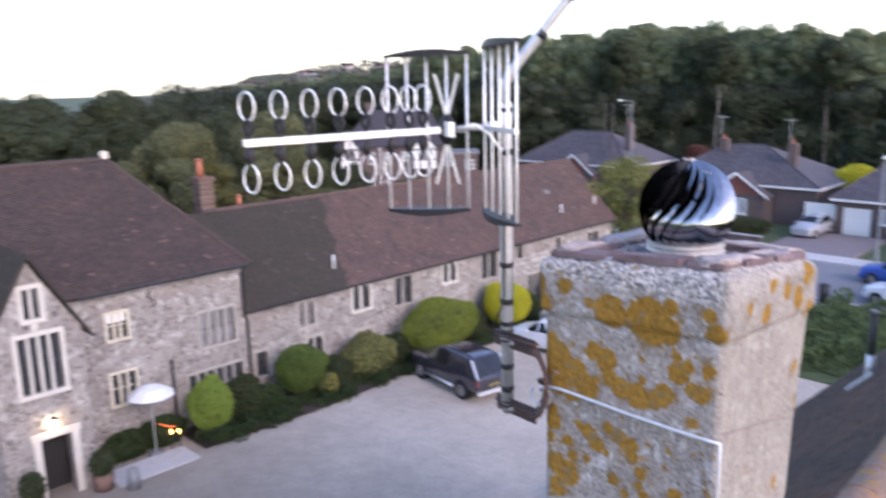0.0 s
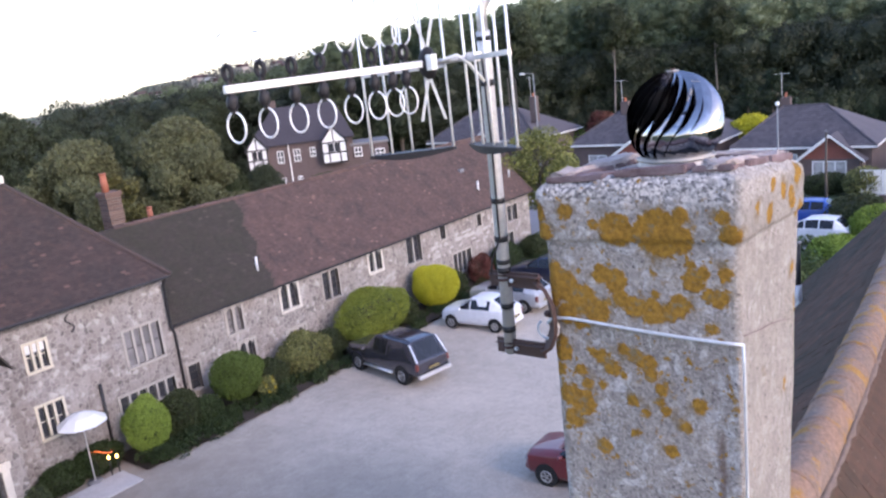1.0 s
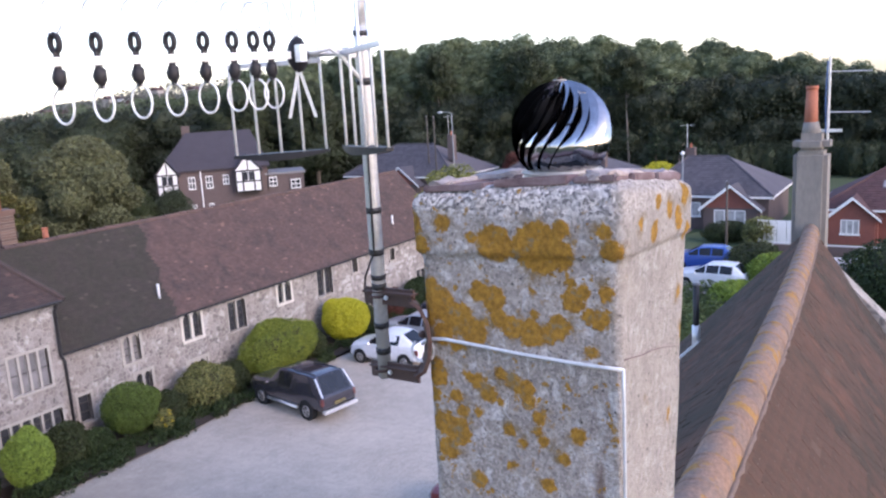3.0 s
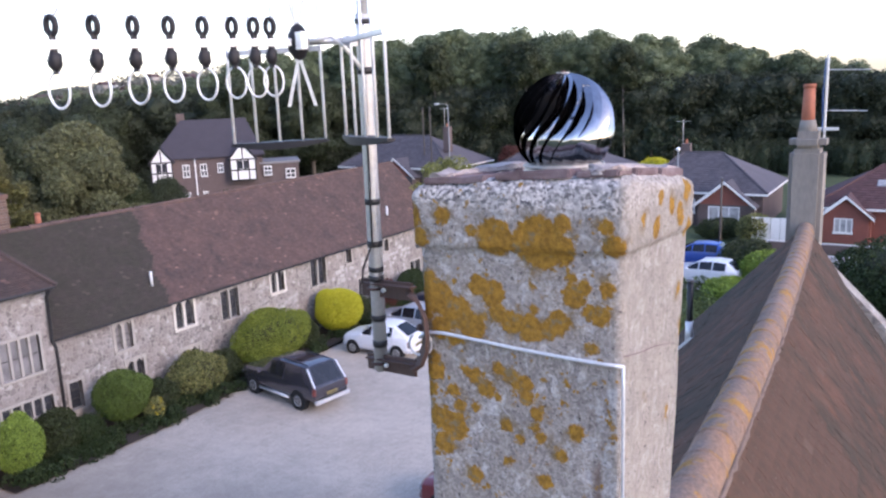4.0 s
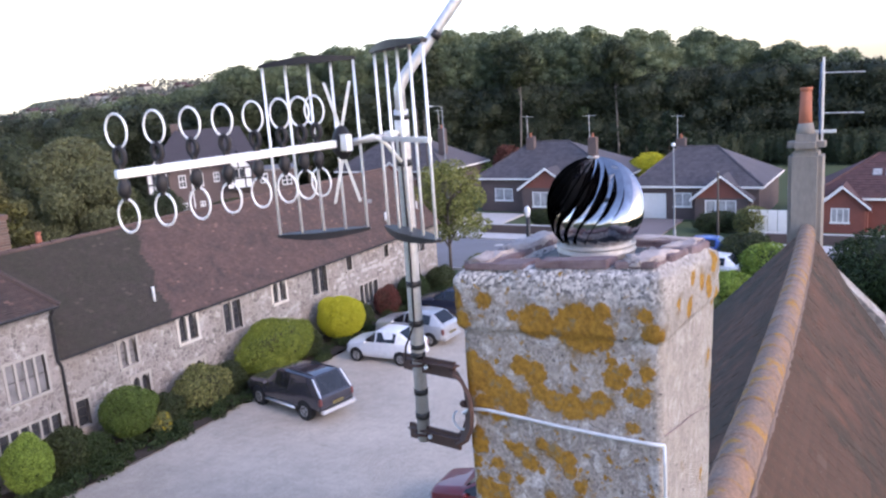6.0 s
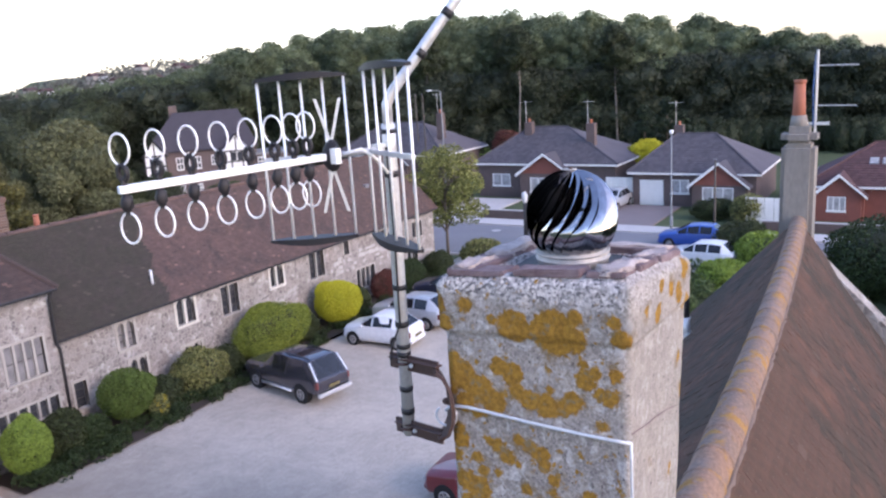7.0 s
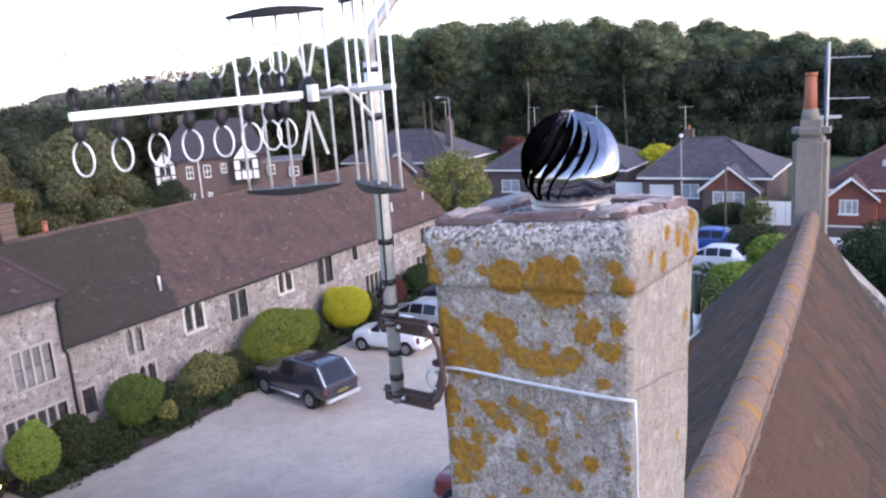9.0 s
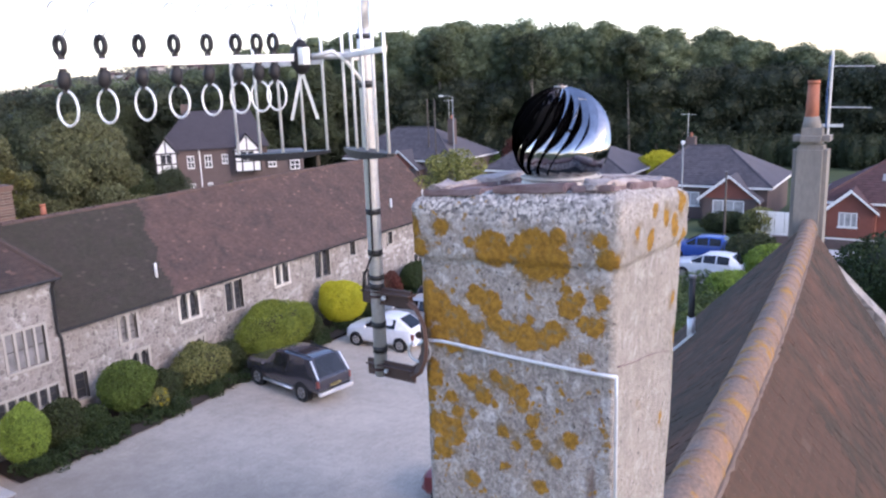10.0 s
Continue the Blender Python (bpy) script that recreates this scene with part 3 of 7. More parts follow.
# ---- ground ----
def ground_sheet():
    bm = bmesh.new()
    bmesh.ops.create_grid(bm, x_segments=40, y_segments=40, size=900, matrix=Matrix.Translation((100, 60, -0.03)))
    for v in bm.verts:
        d = math.hypot(v.co.x - 40, v.co.y - 10)
        v.co.z += max(0, d - 330) * 0.03 if 0.9 * v.co.x < v.co.y < 1.6 * v.co.x else 0
    single("ground", bm, GRASS, "rough green grass and earth", "ground", kind="structure")
    bm = bmesh.new()
    box(bm, -6, 43.5, 5.0, 25.6, -0.3, 0.0)
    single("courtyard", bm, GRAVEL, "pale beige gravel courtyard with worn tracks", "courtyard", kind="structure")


ground_sheet()
single("verge", box(bmesh.new(), 31.5, 43.38, 4.9, 14.0, -0.2, 0.07, 0.03), GRASS, "grassy green verge at the courtyard's end", "grass", kind="structure")


# ---- the long stone range ----
def window_at(house, x0, x1, z0, z1, yw, lights=2, arched=False, rows=1, frame=None, glass=None, surround=0.13, sill=True, recess=0.16):
    """A window in a wall that faces -Y: stone surround, mullions and panes set back in the opening."""
    frame, glass = frame or STONE, glass or GLASS
    win = part("window", box(bmesh.new(), x0 - surround, x0, yw - 0.03, yw + 0.1, z0 - surround * 0.6, z1 + surround), frame, house, "stone window surround" if frame in (STONE, SANDSTONE) else "")
    bm = box(bmesh.new(), x1, x1 + surround, yw - 0.03, yw + 0.1, z0 - surround * 0.6, z1 + surround)
    part("jamb", bm, frame, win)
    part("lintel", box(bmesh.new(), x0, x1, yw - 0.033, yw + 0.1, z1, z1 + surround), frame, win)
    if sill:
        part("sill", box(bmesh.new(), x0 - surround, x1 + surround, yw - 0.07, yw + 0.1, z0 - surround * 0.95, z0 - 0.002), frame, win)
    w = (x1 - x0) / lights
    for k in range(1, lights):
        part("mullion", box(bmesh.new(), x0 + k * w - (0.06 if arched else 0.04), x0 + k * w + (0.06 if arched else 0.04), yw + 0.0, yw + 0.12, z0, z1), frame, win)
    for k in range(lights):
        a, b = x0 + k * w + 0.03, x0 + (k + 1) * w - 0.03
        if arched:
            bm = bmesh.new()
            c, r = (a + b) / 2, (b - a) / 2
            for side in (-1, 1):
                arc = [(c + side * r * (1 - q ** 1.9), z1 - r * 1.45 + r * 1.45 * q) for q in (k_ / 7 for k_ in range(8))]
                prism(bm, arc + [(c + side * r, z1)], yw + 0.004, yw + 0.11)
            part("arch_head", bm, frame, win)
        part("pane", box(bmesh.new(), a - 0.02, b + 0.02, yw + recess, yw + recess + 0.012, z0, z1), glass, win)
        for q in range(1, (2 if arched else rows) + 1):
            zq = z0 + (z1 - z0) * q / (rows + 1)
            part("glazing_bar", box(bmesh.new(), a, b, yw + recess - 0.018, yw + recess, zq - 0.016, zq + 0.016), DARKFRAME if frame in (STONE, SANDSTONE) else frame, win)
    return win


def slope_under(bm, corners, thick=0.09):
    """A slab under a slope given by its four (or three) corners."""
    top = [bm.verts.new(c) for c in corners]
    low = [bm.verts.new((c[0], c[1], c[2] - thick)) for c in corners]
    n = len(corners)
    bm.faces.new(top)
    bm.faces.new(low[::-1])
    for k in range(n):
        bm.faces.new((top[k], low[k], low[(k + 1) % n], top[(k + 1) % n]))
    return bm


WY, EAVE, RIDGE_Y, RIDGE_Z = 25.8, 3.8, 29.0, 7.05
RX0, RX1 = 15.1, 40.4


def long_range():
    h = thing("stone_range", (27, 28, 0), "long flint-rubble range with a steep red tiled roof", "building")
    # x0, x1, z0, z1, lights, arched, glass
    wins = [
        (17.78, 18.5, 2.4, 3.42, 2, True, GLASS_DULL), (20.58, 21.5, 2.45, 3.55, 2, True, GLASS), (22.98, 23.98, 2.12, 3.40, 2, False, GLASS),
        (26.05, 26.9, 2.58, 3.54, 2, True, GLASS), (28.78, 29.9, 2.2, 3.53, 2, False, GLASS), (31.56, 31.98, 2.8, 3.5, 1, False, GLASS),
        (32.45, 34.05, 0.66, 1.75, 4, False, GLASS), (34.9, 35.3, 2.75, 3.4, 1, False, GLASS), (37.98, 39.02, 2.28, 3.2, 2, False, GLASS),
        (37.35, 38.38, 0.72, 1.64, 2, False, GLASS), (18.12, 18.85, 1.0, 1.85, 2, True, GLASS), (20.6, 21.6, 0.7, 1.5, 2, True, GLASS),
        (15.7, 16.2, 0.85, 1.85, 1, False, GLASS),
    ]
    bm = bmesh.new()
    wall(bm, RX0, RX1, -0.2, EAVE + 0.05, WY, WY + 0.5, [w[:4] for w in wins])
    part("front_wall", bm, FLINT, h)
    bm = wall(bmesh.new(), WY + 0.5, 32.2, -0.2, EAVE, RX1 - 0.5, RX1, [], "x")
    prism(bm, [(WY, EAVE), (32.2, EAVE), (RIDGE_Y, RIDGE_Z - 0.1)], RX1 - 0.5, RX1 - 0.01, "x")
    part("gable_wall", bm, FLINT, h)
    part("rear_wall", wall(bmesh.new(), RX0, RX1, -0.2, EAVE, 32.2, 32.7, []), FLINT, h)
    for x0, x1, z0, z1, n, arched, g in wins:
        window_at(h, x0, x1, z0, z1, WY, n, arched, 3 if n > 1 else 2, SANDSTONE if n > 2 or not arched or g is GLASS_DULL or z0 < 2 else STONE, glass=g, surround=0.06 if not arched and n == 2 and z0 > 2 else 0.12 if arched else 0.1)
    rnd = random.Random(8)
    for k in range(46):
        x, z = rnd.uniform(30.2, 37.2), rnd.choice((1.9, 2.15, 2.4, 2.42, 2.44, 2.65)) + rnd.uniform(-.04, .04)
        w, t = rnd.uniform(.16, .48), rnd.uniform(.10, .21)
        if any(x < q[1] + .15 and x + w > q[0] - .15 and z < q[3] + .15 and z + t > q[2] - .15 for q in wins):
            continue
        part("limestone_block", box(bmesh.new(), x, x + w, WY - rnd.uniform(0.006, .02), WY + 0.05, z, z + t, 0.004), LIMEWASH, h, "pale limestone block in the rubble" if k == 0 else "")
    # roof
    ey, ez = WY - 0.32, EAVE - 0.12
    up = Vector((0, RIDGE_Y - ey, RIDGE_Z - ez))
    roof = part("roof", slope_under(bmesh.new(), [(RX0 - 0.3, ey, ez), (RX1 + 0.15, ey, ez), (RX1 + 0.15, RIDGE_Y, RIDGE_Z), (RX0 - 0.3, RIDGE_Y, RIDGE_Z)]), UNDER, h)
    part("rear_slope", slope_under(bmesh.new(), [(RX0 - 0.3, RIDGE_Y, RIDGE_Z), (RX1 + 0.15, RIDGE_Y, RIDGE_Z), (RX1 + 0.15, 32.6, EAVE), (RX0 - 0.3, 32.6, EAVE)]), TILE_RED, h)

    def mossy(p):
        return p.x < 20.1 + (p.z - EAVE) * 0.42 + 0.12 * math.sin(p.z * 5)
    v, f = tile_field((RX0 - 0.3, ey, ez), (1, 0, 0), up, RX1 - RX0 + 0.45, up.length, 0.17, 0.105, keep=lambda p: not mossy(p), seed=3)
    pydata_part("red_tiles", v, f, TILE_RED, roof, "weathered red-brown clay tiles", "stuff")
    v, f = tile_field((RX0 - 0.3, ey, ez), (1, 0, 0), up, RX1 - RX0 + 0.45, up.length, 0.17, 0.105, keep=mossy, seed=4)
    pydata_part("mossy_tiles", v, f, TILE_MOSS, roof, "dark mossy tiles", "stuff")
    rnd = random.Random(5)
    x = RX0 + 0.6
    while x < RX1:
        w = 0.42
        bm = tube(bmesh.new(), [(x, RIDGE_Y, RIDGE_Z - 0.03 + rnd.uniform(0, .03)), (x + w - 0.01, RIDGE_Y, RIDGE_Z - 0.03)], 0.1, 8)
        part("ridge_tile", bm, TILE_RED, roof)
        x += w
    part("gutter", tube(bmesh.new(), [(RX0 + 0.1, ey - 0.04, ez - 0.03), (RX1, ey - 0.04, ez - 0.03)], 0.03, 8), IRON, h)
    bm = tube(bmesh.new(), [(19.95, 26.2, 4.35), (19.95, 26.2, 4.95)], 0.055, 10)
    part("vent_pipe", bm, WHITE, roof, "white plastic vent pipe", True)
    part("vent_pipe", tube(bmesh.new(), [(36.2, 26.4, 4.4), (36.2, 26.4, 5.05)], 0.06, 10), WHITE, roof, "white plastic vent pipe", True)
    part("vent_pipe", tube(bmesh.new(), [(39.6, 26.5, 4.6), (39.6, 26.5, 5.1)], 0.05, 10), WHITE, roof, "white plastic vent pipe", True)
    part("rooflight", box(bmesh.new(), 36.0, 36.4, 27.4, 27.7, 5.5, 5.75), LEAD, roof)


long_range()


# ---- the taller block with its porch ----
def tall_block():
    h = thing("stone_house", (9, 28, 0), "taller flint house with hipped tiled roof and cream windows", "building")
    y, ez, x0, x1 = 25.25, 5.75, 2.0, 15.0
    wins = [(9.97, 10.62, 3.95, 4.8, 3), (13.2, 14.55, 2.85, 4.12, 4), (9.93, 10.72, 1.7, 2.75, 3), (12.6, 14.75, 1.35, 1.95, 6)]
    part("front_wall", wall(bmesh.new(), x0, x1, -0.2, ez, y, y + 0.5, [w[:4] for w in wins]), FLINT, h)
    part("end_wall", wall(bmesh.new(), y + 0.5, 33.0, -0.2, ez, x1 - 0.5, x1, [], "x"), FLINT, h)
    part("rear_wall", wall(bmesh.new(), x0, x1, -0.2, ez, 33.0, 33.5, []), FLINT, h)
    part("end_wall", wall(bmesh.new(), y + 0.5, 33.0, -0.2, ez, x0, x0 + 0.5, [], "x"), FLINT, h)
    for a, b, c, d, n in wins:
        window_at(h, a, b, c, d, y, n, False, 1, CREAM if n == 3 else SANDSTONE, GLASS_DULL if n == 4 else GLASS, 0.09, recess=0.1)
    part("blind", box(bmesh.new(), 9.99, 10.60, y + 0.05, y + 0.07, 4.5, 4.88), WHITE, h, "white half-drawn blind")
    # roof: front slope with a hip at its right-hand end
    ry, rz, hx = 29.2, 9.45, 12.1
    A, B, C, D = (x0 - 0.4, y - 0.35, ez - 0.1), (x1 + 0.2, y - 0.35, ez - 0.1), (hx, ry, rz), (x0 - 0.4, ry, rz)
    E_, F_ = (x1 + 0.2, 33.6, ez - 0.1), (x0 - 0.4, 33.6, ez - 0.1)
    roof = part("roof", slope_under(bmesh.new(), [A, B, C, D]), UNDER, h)
    part("hip_slope", slope_under(bmesh.new(), [B, E_, C]), TILE_OLD, h)
    part("rear_slope", slope_under(bmesh.new(), [D, C, E_, F_]), TILE_OLD, h)
    up = Vector((0, D[1] - A[1], D[2] - A[2]))

    def inside(p):
        t = (p.z - A[2]) / (rz - A[2])
        return p.x < B[0] + (hx - B[0]) * t + 0.05
    v, f = tile_field(A, (1, 0, 0), up, B[0] - A[0], up.length, 0.17, 0.105, keep=inside, seed=6)
    pydata_part("roof_tiles", v, f, TILE_OLD, roof, "weathered red-brown clay tiles", "stuff")
    up2 = Vector((hx - B[0], 0, rz - B[2]))

    def inside2(p):
        t = (p.z - B[2]) / (rz - B[2])
        return B[1] + (ry - B[1]) * t < p.y < E_[1] + (ry - E_[1]) * t
    v, f = tile_field(B, (0, 1, 0), up2, E_[1] - B[1], up2.length, 0.17, 0.105, keep=inside2, seed=7)
    pydata_part("hip_tiles", v, f, TILE_OLD, roof, "", "stuff")
    part("hip_ridge", tube(bmesh.new(), [Vector(B) + Vector((0, 0, .02)), Vector(C)], 0.1, 8), TILE_OLD, roof)
    part("main_ridge", tube(bmesh.new(), [Vector(D), Vector(C)], 0.11, 8), TILE_OLD, roof)
    part("finial", box(bmesh.new(), hx - 0.12, hx + 0.12, ry - 0.12, ry + 0.12, rz, rz + 0.3, 0.03), STONE, roof)
    part("gutter", tube(bmesh.new(), [(9.0, y - 0.4, ez - 0.12), (x1 + 0.1, y - 0.4, ez - 0.12)], 0.05, 8), IRON, h)
    part("downpipe", tube(bmesh.new(), [(x1 - 0.05, y - 0.38, ez - 0.15), (x1 - 0.05, y - 0.12, ez - 0.45), (x1 - 0.05, y - 0.1, 3.75), (x1 + 0.05, y - 0.1, 3.5), (x1 + 0.05, y - 0.1, 0.0)], 0.055, 8), IRON, h, "black cast-iron downpipe", True)
    part("downpipe", tube(bmesh.new(), [(12.0, y - 0.09, 2.75), (12.0, y - 0.09, 0.0)], 0.05, 8), IRON, h, "", True)
    s = [(11.5 + 0.12 * math.sin(t * 2 * math.pi), y - 0.03, 4.75 + 0.6 * t) for t in (k / 14 for k in range(15))]
    part("wall_anchor", tube(bmesh.new(), s, 0.03, 6), IRON, h, "curved iron wall anchor")


tall_block()


def porch():
    h = thing("gabled_porch", (7.3, 24.5, 0), "gabled flint porch with an open dark doorway", "porch")
    y, x0, x1, pk, ez = 23.7, 6.05, 8.6, 7.45, 5.15
    holes = [(7.07, 7.52, 5.62, 6.5), (6.78, 7.95, 3.4, 5.1), (7.08, 7.95, -0.2, 1.95)]
    part("front_wall", wall(bmesh.new(), x0, x1, -0.2, ez, y, y + 0.4, holes), FLINT, h)
    bm = bmesh.new()
    for s in (-1, 1):
        o = [(7.3 + s * 0.23, ez), (x0 if s < 0 else x1, ez), (7.3 + s * 0.23, ez + 2.1 * (1 - 0.2))]
        prism(bm, o, y, y + 0.4)
    prism(bm, [(7.07, 6.5), (7.53, 6.5), (7.53, 6.85), (7.3, 7.3), (7.07, 6.85)], y + 0.003, y + 0.4)
    prism(bm, [(7.07, ez), (7.53, ez), (7.53, 5.62), (7.07, 5.62)], y + 0.003, y + 0.4)
    part("gable", bm, FLINT, h)
    window_at(h, 7.07, 7.52, 5.62, 6.5, y, 2, False, 0, STONE)
    window_at(h, 6.78, 7.95, 3.4, 5.1, y, 4, False, 1, STONE, GLASS)
    for x in (x0, x1 - 0.4):
        part("side_wall", wall(bmesh.new(), y + 0.4, 25.25, -0.2, ez, x, x + 0.4, [], "x"), FLINT, h)
    bm = slope_under(bmesh.new(), [(x0 - 0.25, y - 0.2, ez - 0.3), (7.3, y - 0.2, 7.5), (7.3, 27.5, 7.5), (x0 - 0.25, 27.5, ez - 0.3)])
    roof = part("roof", bm, UNDER, h)
    part("roof_slope", slope_under(bmesh.new(), [(7.3, y - 0.2, 7.5), (x1 + 0.25, y - 0.2, ez - 0.3), (x1 + 0.25, 27.5, ez - 0.3), (7.3, 27.5, 7.5)]), TILE_MOSS, h)
    up = Vector((7.3 - x0 + 0.25, 0, 7.8 - ez))
    v, f = tile_field((x0 - 0.25, y - 0.2, ez - 0.3), (0, 1, 0), up, 3.8, up.length, 0.17, 0.105, seed=9)
    pydata_part("tiles", v, f, TILE_MOSS, roof, "", "stuff")
    # doorway: stone frame, and a black board standing for the passage's darkness
    for a, b in ((6.86, 7.08), (7.95, 8.17)):
        part("door_jamb", box(bmesh.new(), a, b, y - 0.05, y + 0.2, 0, 1.95, 0.02), STONE, h)
    part("door_head", box(bmesh.new(), 6.8, 8.23, y - 0.06, y + 0.2, 1.952, 2.18, 0.02), STONE, h)
    part("inner_door", box(bmesh.new(), 7.0, 8.0, y + 0.75, y + 0.8, 0, 2.0), BLACKWOOD, h)
    part("shield", box(bmesh.new(), 7.2, 7.4, y - 0.05, y + 0.02, 5.25, 5.5, 0.04), STONE, h)
    lamp = thing("wall_lantern", (7.45, y - 0.12, 2.25), "lit lantern above the porch door", "lantern")
    part("bracket", tube(bmesh.new(), [(7.45, y, 2.62), (7.45, y - 0.18, 2.66)], 0.015, 6), IRON, lamp)
    part("hood", lump(bmesh.new(), (7.45, y - 0.18, 2.58), (0.11, 0.11, 0.06), 1, 0.02, 2), IRON, lamp)
    part("bulb", lump(bmesh.new(), (7.45, y - 0.18, 2.42), (0.075, 0.075, 0.1), 2, 0.02, 2), glow("lantern_glow", (1.0, 0.78, 0.45), 25.0), lamp, "glowing warm bulb", True)


porch()


def brick_stack(name, x, y, z0, z1, w, pots, label, mat_):
    h = thing(name, (x, y, z0), label, "chimney")
    n = max(3, int((z1 - z0) / 0.08))
    body = part("core", box(bmesh.new(), x - w / 2 + .012, x + w / 2 - .012, y - w / 2 + .012, y + w / 2 - .012, z0 - 0.8, z1), PILLAR, h)
    for k in range(n):
        za = z0 - 0.5 + (z1 - z0 + 0.5) * k / n
        zb = z0 - 0.5 + (z1 - z0 + 0.5) * (k + 1) / n - 0.018
        part("brick_course", box(bmesh.new(), x - w / 2, x + w / 2, y - w / 2, y + w / 2, za, zb, 0.008), mat_, body)
    part("oversail", box(bmesh.new(), x - w / 2 - .05, x + w / 2 + .05, y - w / 2 - .05, y + w / 2 + .05, z1 - 0.16, z1 + 0.02, 0.01), mat_, h)
    for dx, ph, pr in pots:
        bm = tube(bmesh.new(), [(x + dx, y, z1), (x + dx, y, z1 + ph * 0.9)], pr, 14, True, pr * 0.78)
        tube(bm, [(x + dx, y, z1 + ph * 0.88), (x + dx, y, z1 + ph)], pr * 0.92, 14)
        part("chimney_pot", bm, TERRACOTTA, h, "orange terracotta pot", True)
    return h


brick_stack("brick_chimney", 16.15, 29.6, 6.5, 8.36, 0.62, [(-0.1, 0.76, 0.15)], "tall old brick chimney with one terracotta pot", OLD_BRICK)
brick_stack("brick_chimney", 18.1, 30.2, 6.15, 6.76, 0.5, [(0, 0.6, 0.13)], "low brick chimney with one terracotta pot behind the ridge", OLD_BRICK)


# ---- the near roof ----
def ridge_at(x):
    """The near ridge: a gently sagging line."""
    s = (x - 4.0) / 10.7
    return Vector((x, 1.235 + 0.835 * (0.72 * s + 0.28 * s * s) if s > 0 else 1.235, 9.62 - 0.49 * s))


NX0, NX1 = -3.0, 14.75
L_FALL, R_FALL = 1.05, 1.42          # metres down for each metre out, courtyard side and garden side


SINGLE_TILES = []


def near_house():
    h = thing("near_house", (6, 1.6, 0), "tiled house whose ridge carries the chimneys", "building")
    part("courtyard_wall", wall(bmesh.new(), NX0, NX1, -0.2, 4.9, 5.3, 5.7, []), FLINT, h)
    part("garden_wall", wall(bmesh.new(), NX0, NX1, -0.2, 4.9, -2.2, -1.8, []), FLINT, h)
    for x in (NX0, NX1 - 0.4):
        bm = wall(bmesh.new(), -1.8, 5.3, -0.2, 4.9, x, x + 0.4, [], "x")
        p = ridge_at(x)
        prism(bm, [(-1.9, 4.9), (5.4, 4.9), (p.y, p.z - 0.25)], x + 0.002, x + 0.398, "x")
        part("gable_wall", bm, FLINT, h)
    a, b = ridge_at(NX0), ridge_at(NX1)
    n = 24
    for side, fall, name in ((1, L_FALL, "courtyard_slope"), (-1, R_FALL, "garden_slope")):
        run = 4.9 / fall
        bm = bmesh.new()
        top, low = [], []
        for k in range(n + 1):
            p = ridge_at(NX0 + (NX1 - NX0) * k / n)
            top.append(bm.verts.new((p.x, p.y, p.z - 0.03)))
            low.append(bm.verts.new((p.x, p.y + side * run, p.z - 4.93)))
        for k in range(n):
            bm.faces.new((top[k], top[k + 1], low[k + 1], low[k]))
        slope = part(name, bm, UNDER, h)
        verts, faces = [], []
        seg = 24
        for k in range(seg):
            xa, xb = NX0 + (NX1 - NX0) * k / seg, NX0 + (NX1 - NX0) * (k + 1) / seg
            pa, pb = ridge_at(xa), ridge_at(xb)
            along = pb - pa
            foot = Vector((xa, pa.y + side * run, pa.z - 4.9))
            up = Vector((0, -side * run, 4.9))
            near = (lambda p: 4.4 < p.x < 7.3 and p.z > 8.35) if side < 0 else None
            v, f = tile_field(foot, along, up, along.length, up.length, 0.185, 0.115, seed=20 + k, skip=near, single_out=SINGLE_TILES, lift=0.0045, rough=0.0025)
            faces += [tuple(i + len(verts) for i in q) for q in f]
            verts += v
        pydata_part("tiles", verts, faces, TILE_NEAR, slope, "weathered brown clay tiles", "stuff")
    return h


NEAR = near_house()


# ---- the chimney in front of the camera ----
CX, CY, CTOP = 2.29, 1.212, 11.47      # middle and top of the stack
HALF = 0.303


def settle(v):
    """The head has settled: its top stands a little higher at one corner."""
    k = min(1.0, max(0.0, (v.z - 11.15) / 0.3))
    e = min(1.0, max(0.0, (CY + HALF - v.y) / (2 * HALF))) * (1 - min(1.0, max(0.0, (v.x - CX + HALF) / (2 * HALF))))
    v.z -= 0.026 * k * min(1.0, max(0.0, (v.x - CX + HALF) / (2 * HALF)))
    v.z += 0.042 * k * e + 0.022 * min(1.0, max(0.0, (v.z - 11.33) / 0.12))


